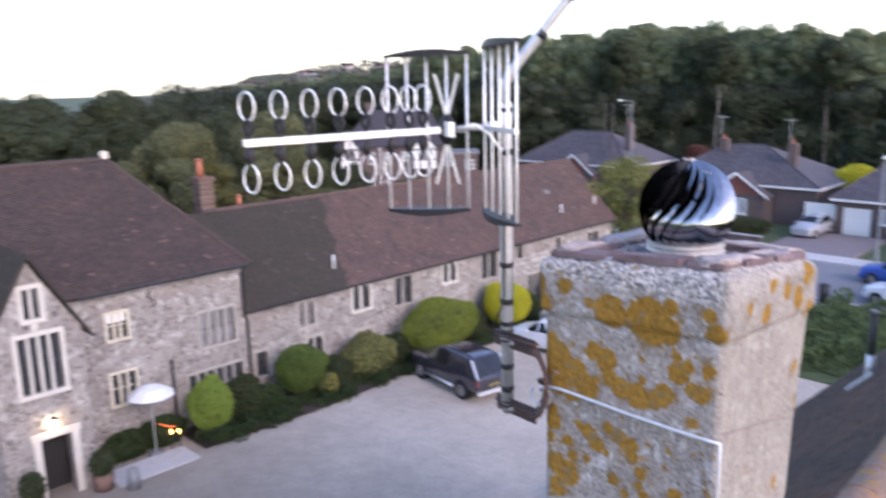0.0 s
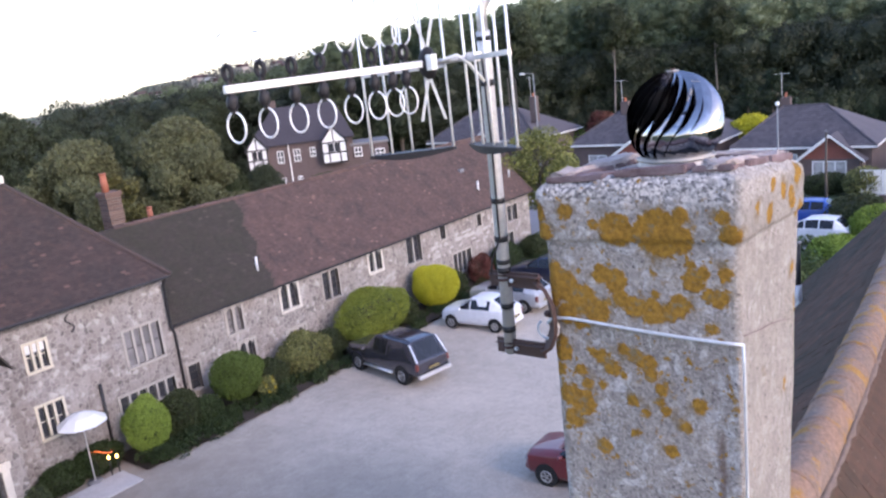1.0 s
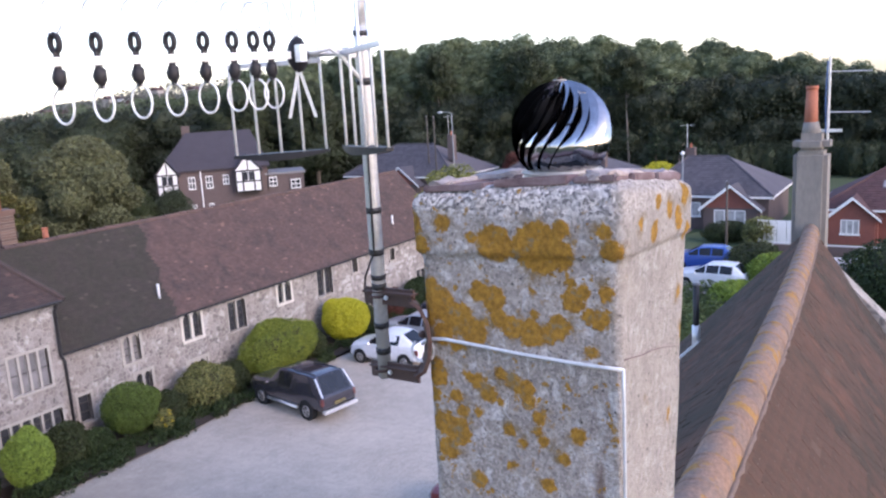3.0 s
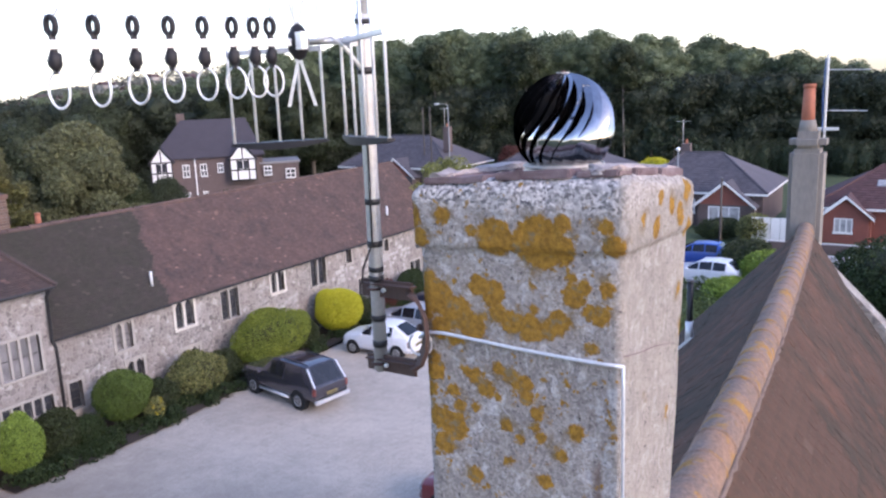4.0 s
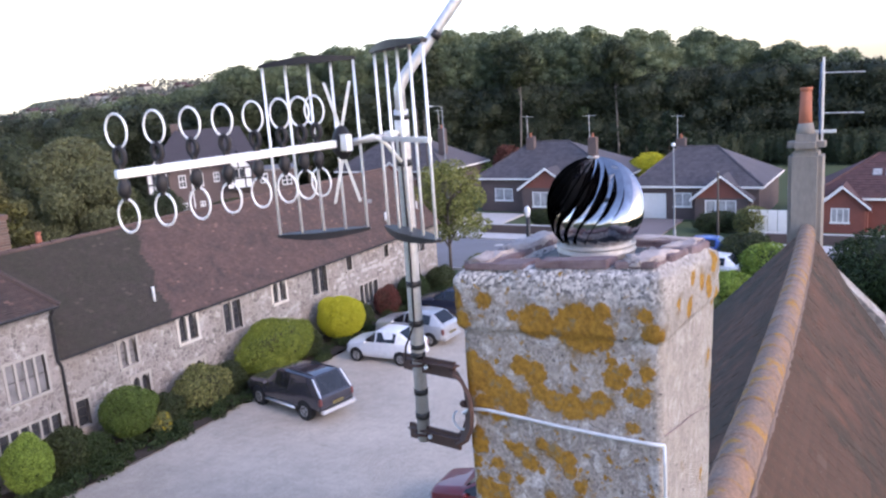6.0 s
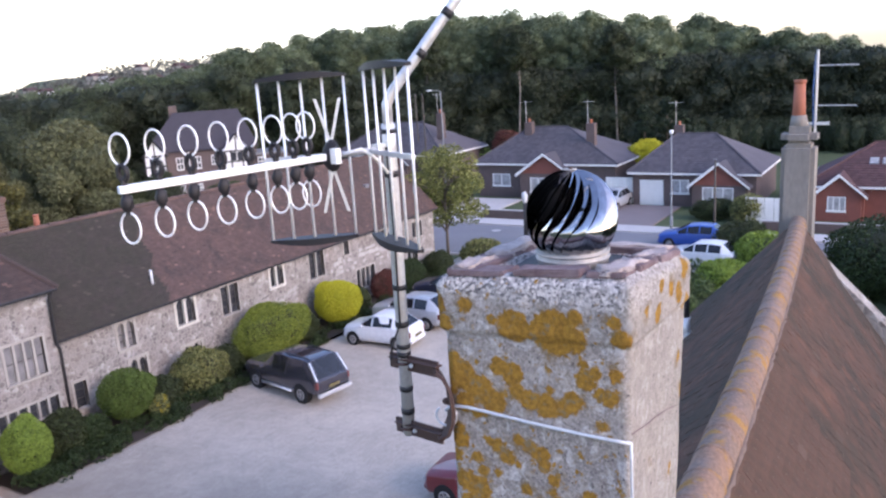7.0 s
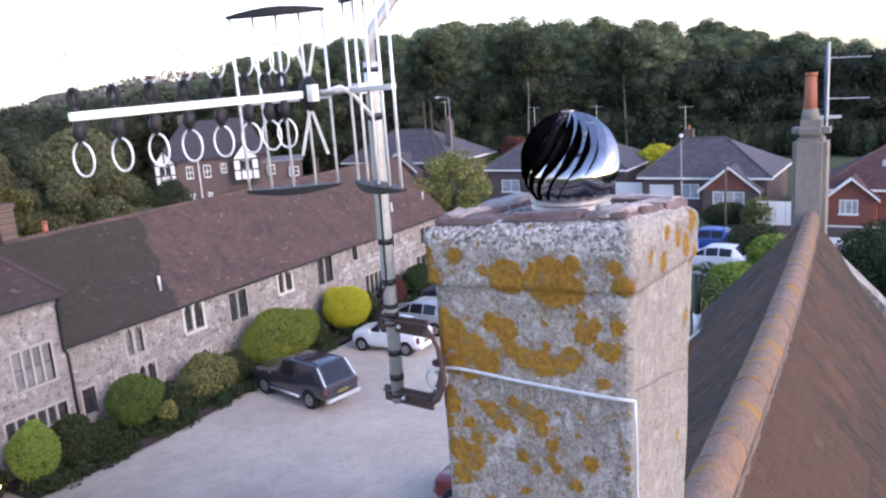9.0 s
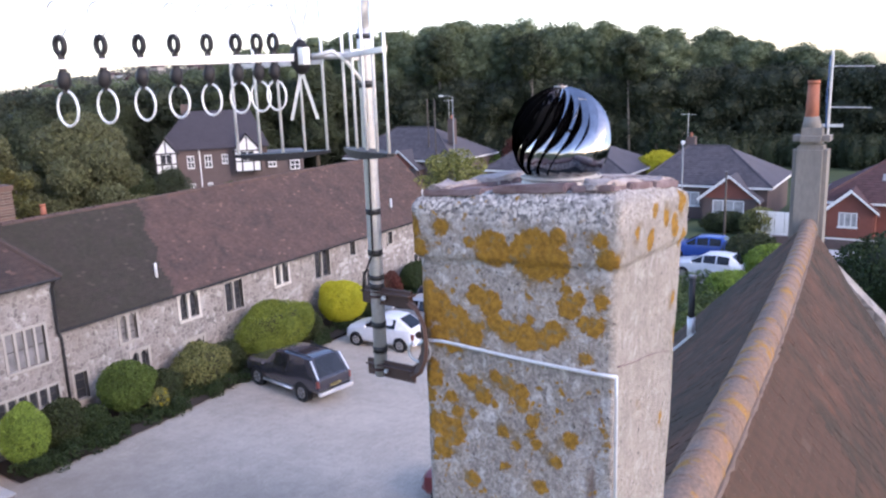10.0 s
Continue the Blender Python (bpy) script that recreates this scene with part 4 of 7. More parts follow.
def near_chimney():
    h = thing("rendered_chimney", (CX, CY, 8.6), "square rendered chimney stack covered in orange lichen", "chimney")
    # shaft: subdivided and slightly uneven, the head standing a little proud
    bm = bmesh.new()
    levels = [8.6, 9.4, 9.9] + [10.2 + 0.022 * k for k in range(50)] + [11.29, 11.298, 11.306, 11.312] + [11.322 + 0.0105 * k for k in range(13)] + [11.455, 11.463, 11.469]

    def flare(z):
        if z < 11.3:
            return 0.004 * (z - 10.5)
        if z < 11.313:
            return 0.003 + 0.013 * (z - 11.3) / 0.013
        return 0.018 if z < 11.44 else 0.018 - 0.035 * ((z - 11.44) / 0.03) ** 1.5
    rings = []
    m = 44
    for z in levels:
        w = HALF + flare(z)
        rough_ = 1.0 if z > 11.31 else 0.35
        loop = []
        for s in range(4):
            for k in range(m):
                t = -1 + 2 * k / m
                a = Vector((t, -1.0)) if s == 0 else Vector((1.0, t)) if s == 1 else Vector((-t, 1.0)) if s == 2 else Vector((-1.0, -t))
                edge = max(0, abs(t) - 0.92) / 0.08
                a *= w * (1 - 0.02 * edge * edge)
                p = Vector((CX + a.x, CY + a.y, z))
                wob = noise.noise(p * 7) * 0.004 + rough_ * (noise.noise(p * 24) * 0.0035 + noise.noise(p * 70) * 0.0042)
                p += Vector((a.x, a.y, 0)).normalized() * wob
                if z > 11.45:
                    p.z += noise.noise(p * 14) * 0.010 + noise.noise(p * 40) * 0.004
                p.x -= min(0.15, max(0.0, 0.12 * (11.3 - z))) * max(0.0, (p.x - CX + HALF) / (2 * HALF))
                loop.append(bm.verts.new(p))
        rings.append(loop)
    n = 4 * m
    for a, b in zip(rings, rings[1:]):
        for k in range(n):
            bm.faces.new((a[k], a[(k + 1) % n], b[(k + 1) % n], b[k]))
    # the rim, and the sunk dark top inside it
    last = rings[-1]
    for q, dz in ((0.66, 0.0), (0.62, -0.035), (0.3, -0.037)):
        loop = [bm.verts.new((CX + (v.co.x - CX) * q * 0.303 / HALF, CY + (v.co.y - CY) * q, CTOP - 0.004 + dz)) for v in rings[-1]]
        for k in range(n):
            bm.faces.new((last[k], last[(k + 1) % n], loop[(k + 1) % n], loop[k]))
        last = loop
    bm.faces.new(last)
    for v in bm.verts:
        settle(v.co)
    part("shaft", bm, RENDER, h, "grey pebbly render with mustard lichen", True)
    # slips of tile bedded round the top, mortar over them
    rnd = random.Random(11)

    def crumble(bm, s, amount, fine):
        bmesh.ops.subdivide_edges(bm, edges=bm.edges, cuts=fine, use_grid_fill=True)
        for v in bm.verts:
            w = v.co * 1.0
            v.co += Vector((noise.noise(w * 21), noise.noise(w * 22 + Vector((3, 0, 0))), noise.noise(w * 25 + Vector((0, 7, 0))) * 0.8)) * amount
            v.co += Vector((noise.noise(w * 70), noise.noise(w * 71 + Vector((3, 0, 0))), noise.noise(w * 72 + Vector((0, 7, 0))))) * amount * 0.45
        bm.transform(Matrix.Translation((CX, CY, 0)) @ Matrix.Rotation(s * math.pi / 2, 4, "Z"))
        for v in bm.verts:
            settle(v.co)
        return bm
    # side (3 faces the camera, 0 the garden), from, to, outer and inner edge, foot and top over the rim
    for s, a, b, d0, d1, f, t in ((3, -.285, -.075, -.306, -.19, -.006, .012), (3, -.06, .17, -.308, -.215, -.006, .018), (3, .175, .30, -.303, -.20, -.006, .012),
                                 (0, -.18, .02, -.30, -.19, -.008, .016), (0, .03, .27, -.302, -.20, -.008, .014), (1, -.28, -.05, -.30, -.19, -.008, .016), (1, -.04, .28, -.30, -.2, -.008, .014), (2, -.27, -.02, -.3, -.2, -.008, .016), (2, 0.0, .29, -.3, -.19, -.008, .014)):
        bm = box(bmesh.new(), a + rnd.uniform(0, .008), b - rnd.uniform(0, .012), d0, d1, CTOP + f, CTOP + t, 0.004)
        part("tile_slip", crumble(bm, s, 0.006, 2), SLIP, h, "broken purple-brown clay tile slip")
    for s, a, b, d0, d1, t in ((0, -.30, -.05, -.288, -.205, .022), (0, .0, .2, -.285, -.215, .018), (1, -.28, .02, -.29, -.2, .022), (1, .1, .29, -.29, -.2, .02), (2, -.29, .05, -.29, -.20, .026), (2, .08, .28, -.29, -.21, .022), (3, .2, .29, -.28, -.215, .02)):
        bm = box(bmesh.new(), a, b, d0, d1, CTOP - 0.006, CTOP + t, 0.008)
        part("mortar_fillet", crumble(bm, s, 0.017, 4), MORTAR, h, "crumbling pale mortar", True)
    # the sunk top's darkness is put into this cover's colour
    part("flue_cover", box(bmesh.new(), CX - 0.16, CX + 0.16, CY - 0.16, CY + 0.16, CTOP - 0.03, CTOP + 0.006, 0.005), IRON, h, "cover under the cowl, coloured dark for its recess")
    crack = [(1.998, 0.9055, 11.055), (2.06, 0.9045, 11.042), (2.15, 0.905, 11.022), (2.24, 0.9045, 11.008), (2.36, 0.905, 10.98), (2.47, 0.9055, 10.95)]
    part("crack", tube(bmesh.new(), crack, 0.0017, 6), SLIP, h, "dark hairline crack across the render", True)
    # wire stay round the stack
    f = CX - HALF - 0.011
    wire = thing("wire_stay", (f, CY, 11.05), "bluish galvanised wire stay tied round the chimney", "wire")
    pts = [(f - 0.004, 1.525, 11.030), (f - 0.006, 1.50, 11.052), (f - 0.004, 1.44, 11.056), (f, 1.36, 11.050), (f, 1.2, 11.041), (f, 1.05, 11.036), (f, 0.95, 11.035), (f + 0.002, 0.901, 11.035)]
    part("span", tube(bmesh.new(), pts, 0.0058, 8), WIRE, wire, "", True)
    part("drop", tube(bmesh.new(), [(f + 0.003, 0.901, 11.036), (f + 0.002, 0.9, 10.97), (f + 0.004, 0.901, 9.4)], 0.0045, 6), WIRE, wire, "", True)
    part("loop", ring(bmesh.new(), (f + 0.0, 1.525, 11.01), (0.95, 0.3, 0), 0.035, 0.004, 16, 20, 300), WIRE, wire, "", True)
    part("eye", lump(bmesh.new(), (f + 0.002, 1.525, 11.06), (0.010, 0.014, 0.012), 3, 0.1, 2), RUST, wire)
    # spinning cowl: overlapping twisted vanes, open on their leading side
    bx, by, bz, R = CX + 0.012, CY - 0.013, CTOP + 0.168, 0.148
    c = thing("spinning_cowl", (bx, by, CTOP + 0.006), "round polished steel rotating chimney cowl with twisted vanes", "chimney cowl")
    part("collar", tube(bmesh.new(), [(bx, by, CTOP + 0.004), (bx, by, bz - 0.118)], 0.116, 36), STEEL, c, "dull beige steel collar", True)
    for z_ in (CTOP + 0.030, bz - 0.119):
        part("collar_rim", ring(bmesh.new(), (bx, by, z_), (0.0001, 0, 1), 0.118, 0.0045, 36), STEEL, c, "", True)

    def girth(th):
        """Radius and height of the cowl: round above, fuller below."""
        if th < math.pi / 2:
            return R * math.sin(th), R * math.cos(th)
        z_ = -0.118 * (th - math.pi / 2) / radians(58)
        return R * math.sqrt(max(0.0, 1 - (abs(z_) / 0.150) ** 2.5)), z_
    # ball added inside, near black to paint the shade between the vanes
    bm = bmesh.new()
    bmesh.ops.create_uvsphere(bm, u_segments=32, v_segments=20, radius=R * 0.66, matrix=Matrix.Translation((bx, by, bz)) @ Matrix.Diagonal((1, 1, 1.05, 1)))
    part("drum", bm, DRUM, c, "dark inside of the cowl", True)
    vanes = 21
    for k in range(vanes):
        bm = bmesh.new()
        rows_, cols_ = 30, 10
        prev = None
        for i in range(rows_ + 1):
            th = radians(3 + 145 * i / rows_)
            rad, hgt_ = girth(th)
            tw = 2 * math.pi * k / vanes - 1.35 * (i / rows_ - 0.5)
            wv = 2 * math.pi / vanes * 1.35
            line = []
            for q in range(cols_ + 1):
                u = q / cols_
                open_ = 0.40 * math.sin(min(th, 2.2)) ** 0.6 * (1 - 0.75 * min(1, max(0, (th - 1.25) / 0.6)))
                rr = (1 - open_ * (1 - u)) * (1 + 0.008 * noise.noise(Vector((k * 3.1, i * 0.35, u * 2))))
                az = tw + wv * (u - 0.5)
                line.append(bm.verts.new((bx + rr * rad * math.cos(az), by + rr * rad * math.sin(az), bz + hgt_ * (0.6 + 0.4 * rr))))
            if prev:
                for q in range(cols_):
                    bm.faces.new((prev[q], prev[q + 1], line[q + 1], line[q]))
            prev = line
        part("vane", bm, BALL, c, "", True)
    part("cap", tube(bmesh.new(), [(bx, by, bz + R * 0.985), (bx, by, bz + R * 1.01)], 0.02, 14), STEEL, c, "", True)
    part("nut", tube(bmesh.new(), [(bx, by, bz + R * 1.01), (bx, by, bz + R * 1.045)], 0.007, 6), RUST, c, "rusty nut")
    part("base_plate", tube(bmesh.new(), [(bx, by, bz - 0.121), (bx, by, bz - 0.114)], 0.108, 28), STEEL, c, "", True)


near_chimney()


# ---- mast, bracket and aerial ----
MAST_FOOT, MAST_BEND = Vector((2.055, 1.735, 10.87)), Vector((1.955, 1.655, 12.03))


def mast_at(z):
    return MAST_FOOT.lerp(MAST_BEND, (z - MAST_FOOT.z) / (MAST_BEND.z - MAST_FOOT.z))


def bar(bm, a, b, w, t, side):
    """A flat bar from a to b, w wide along side, t thick."""
    a, b, s = Vector(a), Vector(b), Vector(side).normalized()
    d = (b - a).normalized()
    n = d.cross(s).normalized()
    v = [bm.verts.new(p + s * i * w / 2 + n * j * t / 2) for p in (a, b) for i, j in ((-1, -1), (1, -1), (1, 1), (-1, 1))]
    for q in ((0, 1, 2, 3), (7, 6, 5, 4), (0, 4, 5, 1), (1, 5, 6, 2), (2, 6, 7, 3), (3, 7, 4, 0)):
        bm.faces.new([v[i] for i in q])
    return bm


def aerial_mast():
    m = thing("aerial_mast", MAST_FOOT[:], "pale cranked aluminium aerial mast strapped to the chimney", "mast")
    top = [MAST_FOOT, mast_at(11.4), mast_at(11.9), mast_at(11.97)]
    crank = [mast_at(11.95), MAST_BEND, MAST_BEND + Vector((0.01, -0.015, 0.035)), MAST_BEND + Vector((0.13, -0.195, 0.30)), MAST_BEND + Vector((0.34, -0.51, 0.80))]
    part("crank", tube(bmesh.new(), crank, 0.0165, 16), ALU, m, "", True)
    part("tube", tube(bmesh.new(), top, 0.0215, 18), ALU, m, "", True)
    for z, hgt in ((11.43, .018), (11.297, .02), (11.215, .016), (11.185, .020), (11.053, .020), (10.965, .022), (11.815, .02), (11.95, .014)):
        p = mast_at(z)
        part("tape_band", tube(bmesh.new(), [mast_at(z - hgt / 2), mast_at(z + hgt / 2)], 0.0236, 18), TAPE, m, "black tape", True)
    for q in (0.35, 0.62):
        p = MAST_BEND + Vector((0.13, -0.195, 0.30)) * q * 1.4
        d = Vector((0.12, -0.18, 0.265)).normalized()
        part("tape_band", tube(bmesh.new(), [p - d * .012, p + d * .012], 0.0185, 18), TAPE, m, "black tape", True)
    # lashing of the cable just above the bracket
    part("cable", tube(bmesh.new(), [mast_at(11.9) + Vector((-.026, -.005, 0)), mast_at(11.6) + Vector((-.025, -.012, 0)), mast_at(11.3) + Vector((-.026, -.01, 0)), mast_at(11.22) + Vector((-.04, .02, 0)), mast_at(11.17) + Vector((-.035, .03, 0))], 0.0035, 6), PLASTIC, m, "", True)
    b = thing("chimney_bracket", (1.98, 1.55, 10.9), "rusty steel C-shaped mast bracket on the chimney corner", "bracket")
    for z, rise in ((11.15, 0.018), (10.895, 0.035)):
        p = mast_at(z)
        q = Vector((CX - HALF - 0.012, 1.545, z + rise))
        d = (q - p).normalized()
        part("arm", bar(bmesh.new(), p - d * 0.08, q, 0.055, 0.008, (0, 0, 1)), RUST, b)
        part("flange", bar(bmesh.new(), p - d * 0.08 + Vector((-.012, -.012, .017)), q + Vector((-.012, -.01, .017)), 0.03, 0.005, d.cross(Vector((0, 0, 1)))), RUST, b)
        part("u_bolt", ring(bmesh.new(), p[:], (0.05, 0.05, 1), 0.028, 0.005, 18), RUST, b, "", True)
        for s in (-0.035, 0.035):
            part("bolt", lump(bmesh.new(), (p - d * s + Vector((-.018, -.012, 0)))[:], (0.009, 0.009, 0.009), 1, 0, 1), WIRE, b)
    pts = [(1.97, 1.56, 11.168), (1.97, 1.53, 11.150), (1.97, 1.505, 11.105), (1.97, 1.50, 11.05), (1.97, 1.505, 11.0), (1.97, 1.525, 10.955), (1.97, 1.56, 10.93)]
    bm = bmesh.new()
    wide, rows_ = Vector((0.75, 0.65, 0)) * 0.035, []
    for k, a in enumerate(pts):
        d = (Vector(pts[min(k + 1, len(pts) - 1)]) - Vector(pts[max(k - 1, 0)])).normalized()
        out = d.cross(wide).normalized() * 0.006
        rows_.append([bm.verts.new(Vector(a) + wide * i + out * j) for i, j in ((-1, -1), (1, -1), (1, 1), (-1, 1))])
    for a, c in zip(rows_, rows_[1:]):
        for k in range(4):
            bm.faces.new((a[k], a[(k + 1) % 4], c[(k + 1) % 4], c[k]))
    bm.faces.new(rows_[0])
    bm.faces.new(rows_[-1][::-1])
    part("back_strap", bm, RUST, b)


aerial_mast()

FEED, TIP = Vector((1.782, 1.747, 11.893)), Vector((1.165, 1.928, 11.886))


def aerial():
    a = thing("tv_aerial", mast_at(11.9)[:], "long television aerial with ring directors and corner reflector", "aerial")
    ax = (FEED - TIP).normalized()
    side = Vector((0, 0, 1)).cross(ax).normalized()
    hub = Vector((1.925, 1.672, 11.897))
    bm = bar(bmesh.new(), TIP, FEED + ax * 0.02, 0.02, 0.02, (0, 0, 1))
    bmesh.ops.bevel(bm, geom=bm.edges[:], offset=0.002, segments=1, affect="EDGES")
    part("boom", bm, ALU_BRIGHT, a, "square aluminium boom")
    part("boom_tail", tube(bmesh.new(), [FEED, FEED + (hub - FEED) * 0.9], 0.009, 8), ALU, a, "", True)
    for t in (0.025, 0.165, 0.305, 0.44, 0.575, 0.70, 0.795, 0.87):
        p = TIP.lerp(FEED, t)
        d = part("director", bar(bmesh.new(), p + Vector((0, 0, -.064)), p + Vector((0, 0, .024)), 0.014, 0.012, side), PLASTIC, a, "black insulator with two aluminium rings")
        part("insulator_shell", lump(bmesh.new(), (p + Vector((0, 0, -0.034)))[:], (0.016, 0.014, 0.024), 4, 0.25, 2), PLASTIC, d, "", True)
        part("insulator_loop", ring(bmesh.new(), (p + Vector((0, 0, 0.041)))[:], (0.93, 0.22, 0), 0.0125, 0.0072, 16, tall=1.55), PLASTIC, d, "black plastic loop", True)
        for s in (-1, 1):
            part("ring", ring(bmesh.new(), (p + Vector((0, 0, s * 0.099)))[:], (0.93, 0.22, 0), 0.029, 0.0030, 22, tall=1.36), ALU_BRIGHT, d, "", True)
    # feed box with its four-armed bow-tie
    bm = bmesh.new()
    lump(bm, FEED[:], (0.03, 0.03, 0.05), 5, 0.05, 2)
    f = part("feed_box", bm, PLASTIC, a, "black feed box", True)
    part("feed_lid", bar(bmesh.new(), FEED + Vector((-.02, -.03, -.02)), FEED + Vector((-.02, -.03, .025)), 0.028, 0.02, side), ALU_BRIGHT, f, "pale lid")
    for sz in (-1, 1):
        for ss in (-1, 1):
            part("dipole_arm", bar(bmesh.new(), FEED + Vector((0, 0, sz * 0.035)), FEED + Vector((0, 0, sz * 0.17)) + Vector((0.6, -0.8, 0)) * ss * 0.036, 0.009, 0.003, Vector((0.6, -0.8, 0))), ALU, f)
    part("feed_cable", tube(bmesh.new(), [FEED + Vector((0.02, -.02, 0.0)), FEED.lerp(hub, .5) + Vector((-.02, -.035, .012)), hub + Vector((-.035, -.0, -.02)), mast_at(11.82) + Vector((-.027, -.006, 0))], 0.006, 8), WHITE, a, "white coaxial cable", True)
    # corner reflector: two grids of upright rods between dark end bars
    for start, far, n in ((Vector((1.92, 1.785, 11.882)), Vector((1.782, 2.024, 11.876)), 5), (Vector((1.905, 1.700, 11.893)), Vector((1.715, 1.412, 11.900)), 5)):
        d = far - start
        nrm = Vector((0, 0, 1)).cross(d).normalized()
        g = part("reflector", bar(bmesh.new(), start + Vector((0, 0, .0)), far, 0.014, 0.012, (0, 0, 1)), ALU, a, "grid of thin aluminium rods")
        for k in range(n):
            p = start.lerp(far, (k + 0.04) / (n - 1 + 0.08))
            part("rod", tube(bmesh.new(), [p + Vector((0, 0, -.258)), p + Vector((0, 0, .243))], 0.0042, 8), ALU_BRIGHT, g, "", True)
        for s, z in ((-1, -.258), (1, .243)):
            bm = bmesh.new()
            m_ = 10
            for k in range(m_):
                a0, a1 = k / m_, (k + 1) / m_
                q0, q1 = start.lerp(far, -.02 + 1.04 * a0) + Vector((0, 0, z)), start.lerp(far, -.02 + 1.04 * a1) + Vector((0, 0, z))
                w0, w1 = 0.010 + 0.024 * math.sin(math.pi * a0), 0.010 + 0.024 * math.sin(math.pi * a1)
                h0, h1 = s * (.008 + .014 * math.sin(math.pi * a0)), s * (.008 + .014 * math.sin(math.pi * a1))
                v = [bm.verts.new(c) for c in (q0 - nrm * w0, q1 - nrm * w1, q1 + nrm * w1, q0 + nrm * w0, q0 - nrm * w0 + Vector((0, 0, h0)), q1 - nrm * w1 + Vector((0, 0, h1)), q1 + nrm * w1 + Vector((0, 0, h1)), q0 + nrm * w0 + Vector((0, 0, h0)))]
                for q in ((0, 1, 2, 3), (7, 6, 5, 4), (0, 4, 5, 1), (2, 6, 7, 3), (0, 3, 7, 4), (1, 5, 6, 2)):
                    bm.faces.new([v[i] for i in q])
            bmesh.ops.remove_doubles(bm, verts=bm.verts, dist=0.0004)
            part("end_bar", bm, PLASTIC, g, "dark curved plastic end bar")
    part("mast_clamp", bar(bmesh.new(), hub + Vector((-.012, .012, 0)), hub + Vector((.05, 0.0, 0)), 0.03, 0.03, (0, 0, 1)), ALU, a)


aerial()


# ---- chimney at the far end of the near ridge ----
def far_chimney():
    x, y = 15.0, 2.13
    h = thing("tall_chimney", (x, y, 8.6), "tall grey-brown rendered chimney with a red pot", "chimney")
    w = 0.27
    part("shaft", box(bmesh.new(), x - w, x + w, y - w, y + w, 7.5, 10.42, 0.07), PILLAR, h)
    bm = bmesh.new()
    box(bm, x - w - .022, x + w + .022, y - w - .022, y + w + .022, 10.36, 10.72, 0.13)
    part("head", bm, PILLAR, h)
    bm = tube(bmesh.new(), [(x, y + .03, 10.7), (x, y + .03, 11.5)], 0.115, 16, True, 0.088)
    tube(bm, [(x, y + .03, 11.44), (x, y + .03, 11.5)], 0.102, 16)
    part("chimney_pot", bm, TERRACOTTA, h, "tapering red clay pot", True)
    part("flaunching", tube(bmesh.new(), [(x, y + .02, 10.68), (x, y + .03, 10.90)], 0.16, 14, True, 0.118), PILLAR, h, "cone of old mortar round the pot", True)
    m = thing("mast_aerial", (x + .25, y - .32, 10.5), "slim aerial mast with two small aerials and a blue cable", "aerial")
    px, py = x + .1, y - .22
    part("mast", tube(bmesh.new(), [(px, py, 10.5), (px, py, 11.98)], 0.022, 8), ALU, m)
    part("strap", bar(bmesh.new(), (px, py + .25, 10.74), (px, py - .22, 10.74), 0.05, 0.05, (0, 0, 1)), ALU, m)
    part("cable", tube(bmesh.new(), [(px - .03, py + .03, 11.9), (px - .03, py + .05, 11.3), (px - .03, py + .03, 10.7)], 0.012, 6), paint("blue_cable", (0.03, 0.09, 0.25)), m, "blue cable")
    for z, n in ((11.72, 8), (11.05, 7)):
        boom = part("boom", tube(bmesh.new(), [(px, py, z), (px + .1, py - .62, z - .02)], 0.01, 6), ALU, m)
        for k in range(n):
            t = 0.12 + 0.86 * k / (n - 1)
            c = Vector((px + .1 * t, py - .62 * t, z - .02 * t))
            part("element", tube(bmesh.new(), [c + Vector((-.12, -.02, 0)), c + Vector((.12, .02, 0))], 0.005, 5), ALU, boom)
    fx, fy = 12.14, 3.33
    f = thing("flue_pipe", (fx, fy, 7.68), "thin black flue pipe beside the ridge", "flue")
    part("pipe", tube(bmesh.new(), [(fx, fy, 7.58), (fx, fy, 8.63)], 0.05, 10), TAPE, f, "", True)
    part("cap", tube(bmesh.new(), [(fx, fy, 8.635), (fx, fy, 8.67)], 0.06, 12), LEAD, f, "", True)
    part("flashing", tube(bmesh.new(), [(fx, fy, 7.58), (fx, fy, 8.0)], 0.062, 10), ALU, f, "", True)
    part("apron", bar(bmesh.new(), (fx, fy - 0.05, 7.75), (fx, fy + 0.28, 7.41), 0.16, 0.03, (1, 0, 0)), WHITE, f, "pale lead apron")


far_chimney()


# ---- plants in the courtyard bed ----
BOX_GREEN = leaf_mat("clipped_green_leaf", (0.105, 0.150, 0.030), (0.062, 0.100, 0.022))
YELLOW_GREEN = leaf_mat("golden_privet_leaf", (0.50, 0.47, 0.025), (0.38, 0.39, 0.025), 0.2)
HEDGE = leaf_mat("clipped_hedge_leaf", (0.20, 0.235, 0.032), (0.11, 0.15, 0.028))
LIME = leaf_mat("bright_green_leaf", (0.21, 0.29, 0.045), (0.14, 0.21, 0.035))
SHRUB = leaf_mat("dark_shrub_leaf", (0.034, 0.047, 0.017), (0.055, 0.064, 0.022))
MIXED = leaf_mat("yellowing_shrub_leaf", (0.19, 0.19, 0.065), (0.060, 0.075, 0.025), 0.7)
LOW = leaf_mat("low_bed_leaf", (0.034, 0.054, 0.016), (0.020, 0.033, 0.011))
REDLEAF = leaf_mat("red_flower_leaf", (0.13, 0.04, 0.032), (0.07, 0.045, 0.025))
FLOWER = leaf_mat("yellow_flower", (0.42, 0.33, 0.03), (0.33, 0.27, 0.03), 0.2)
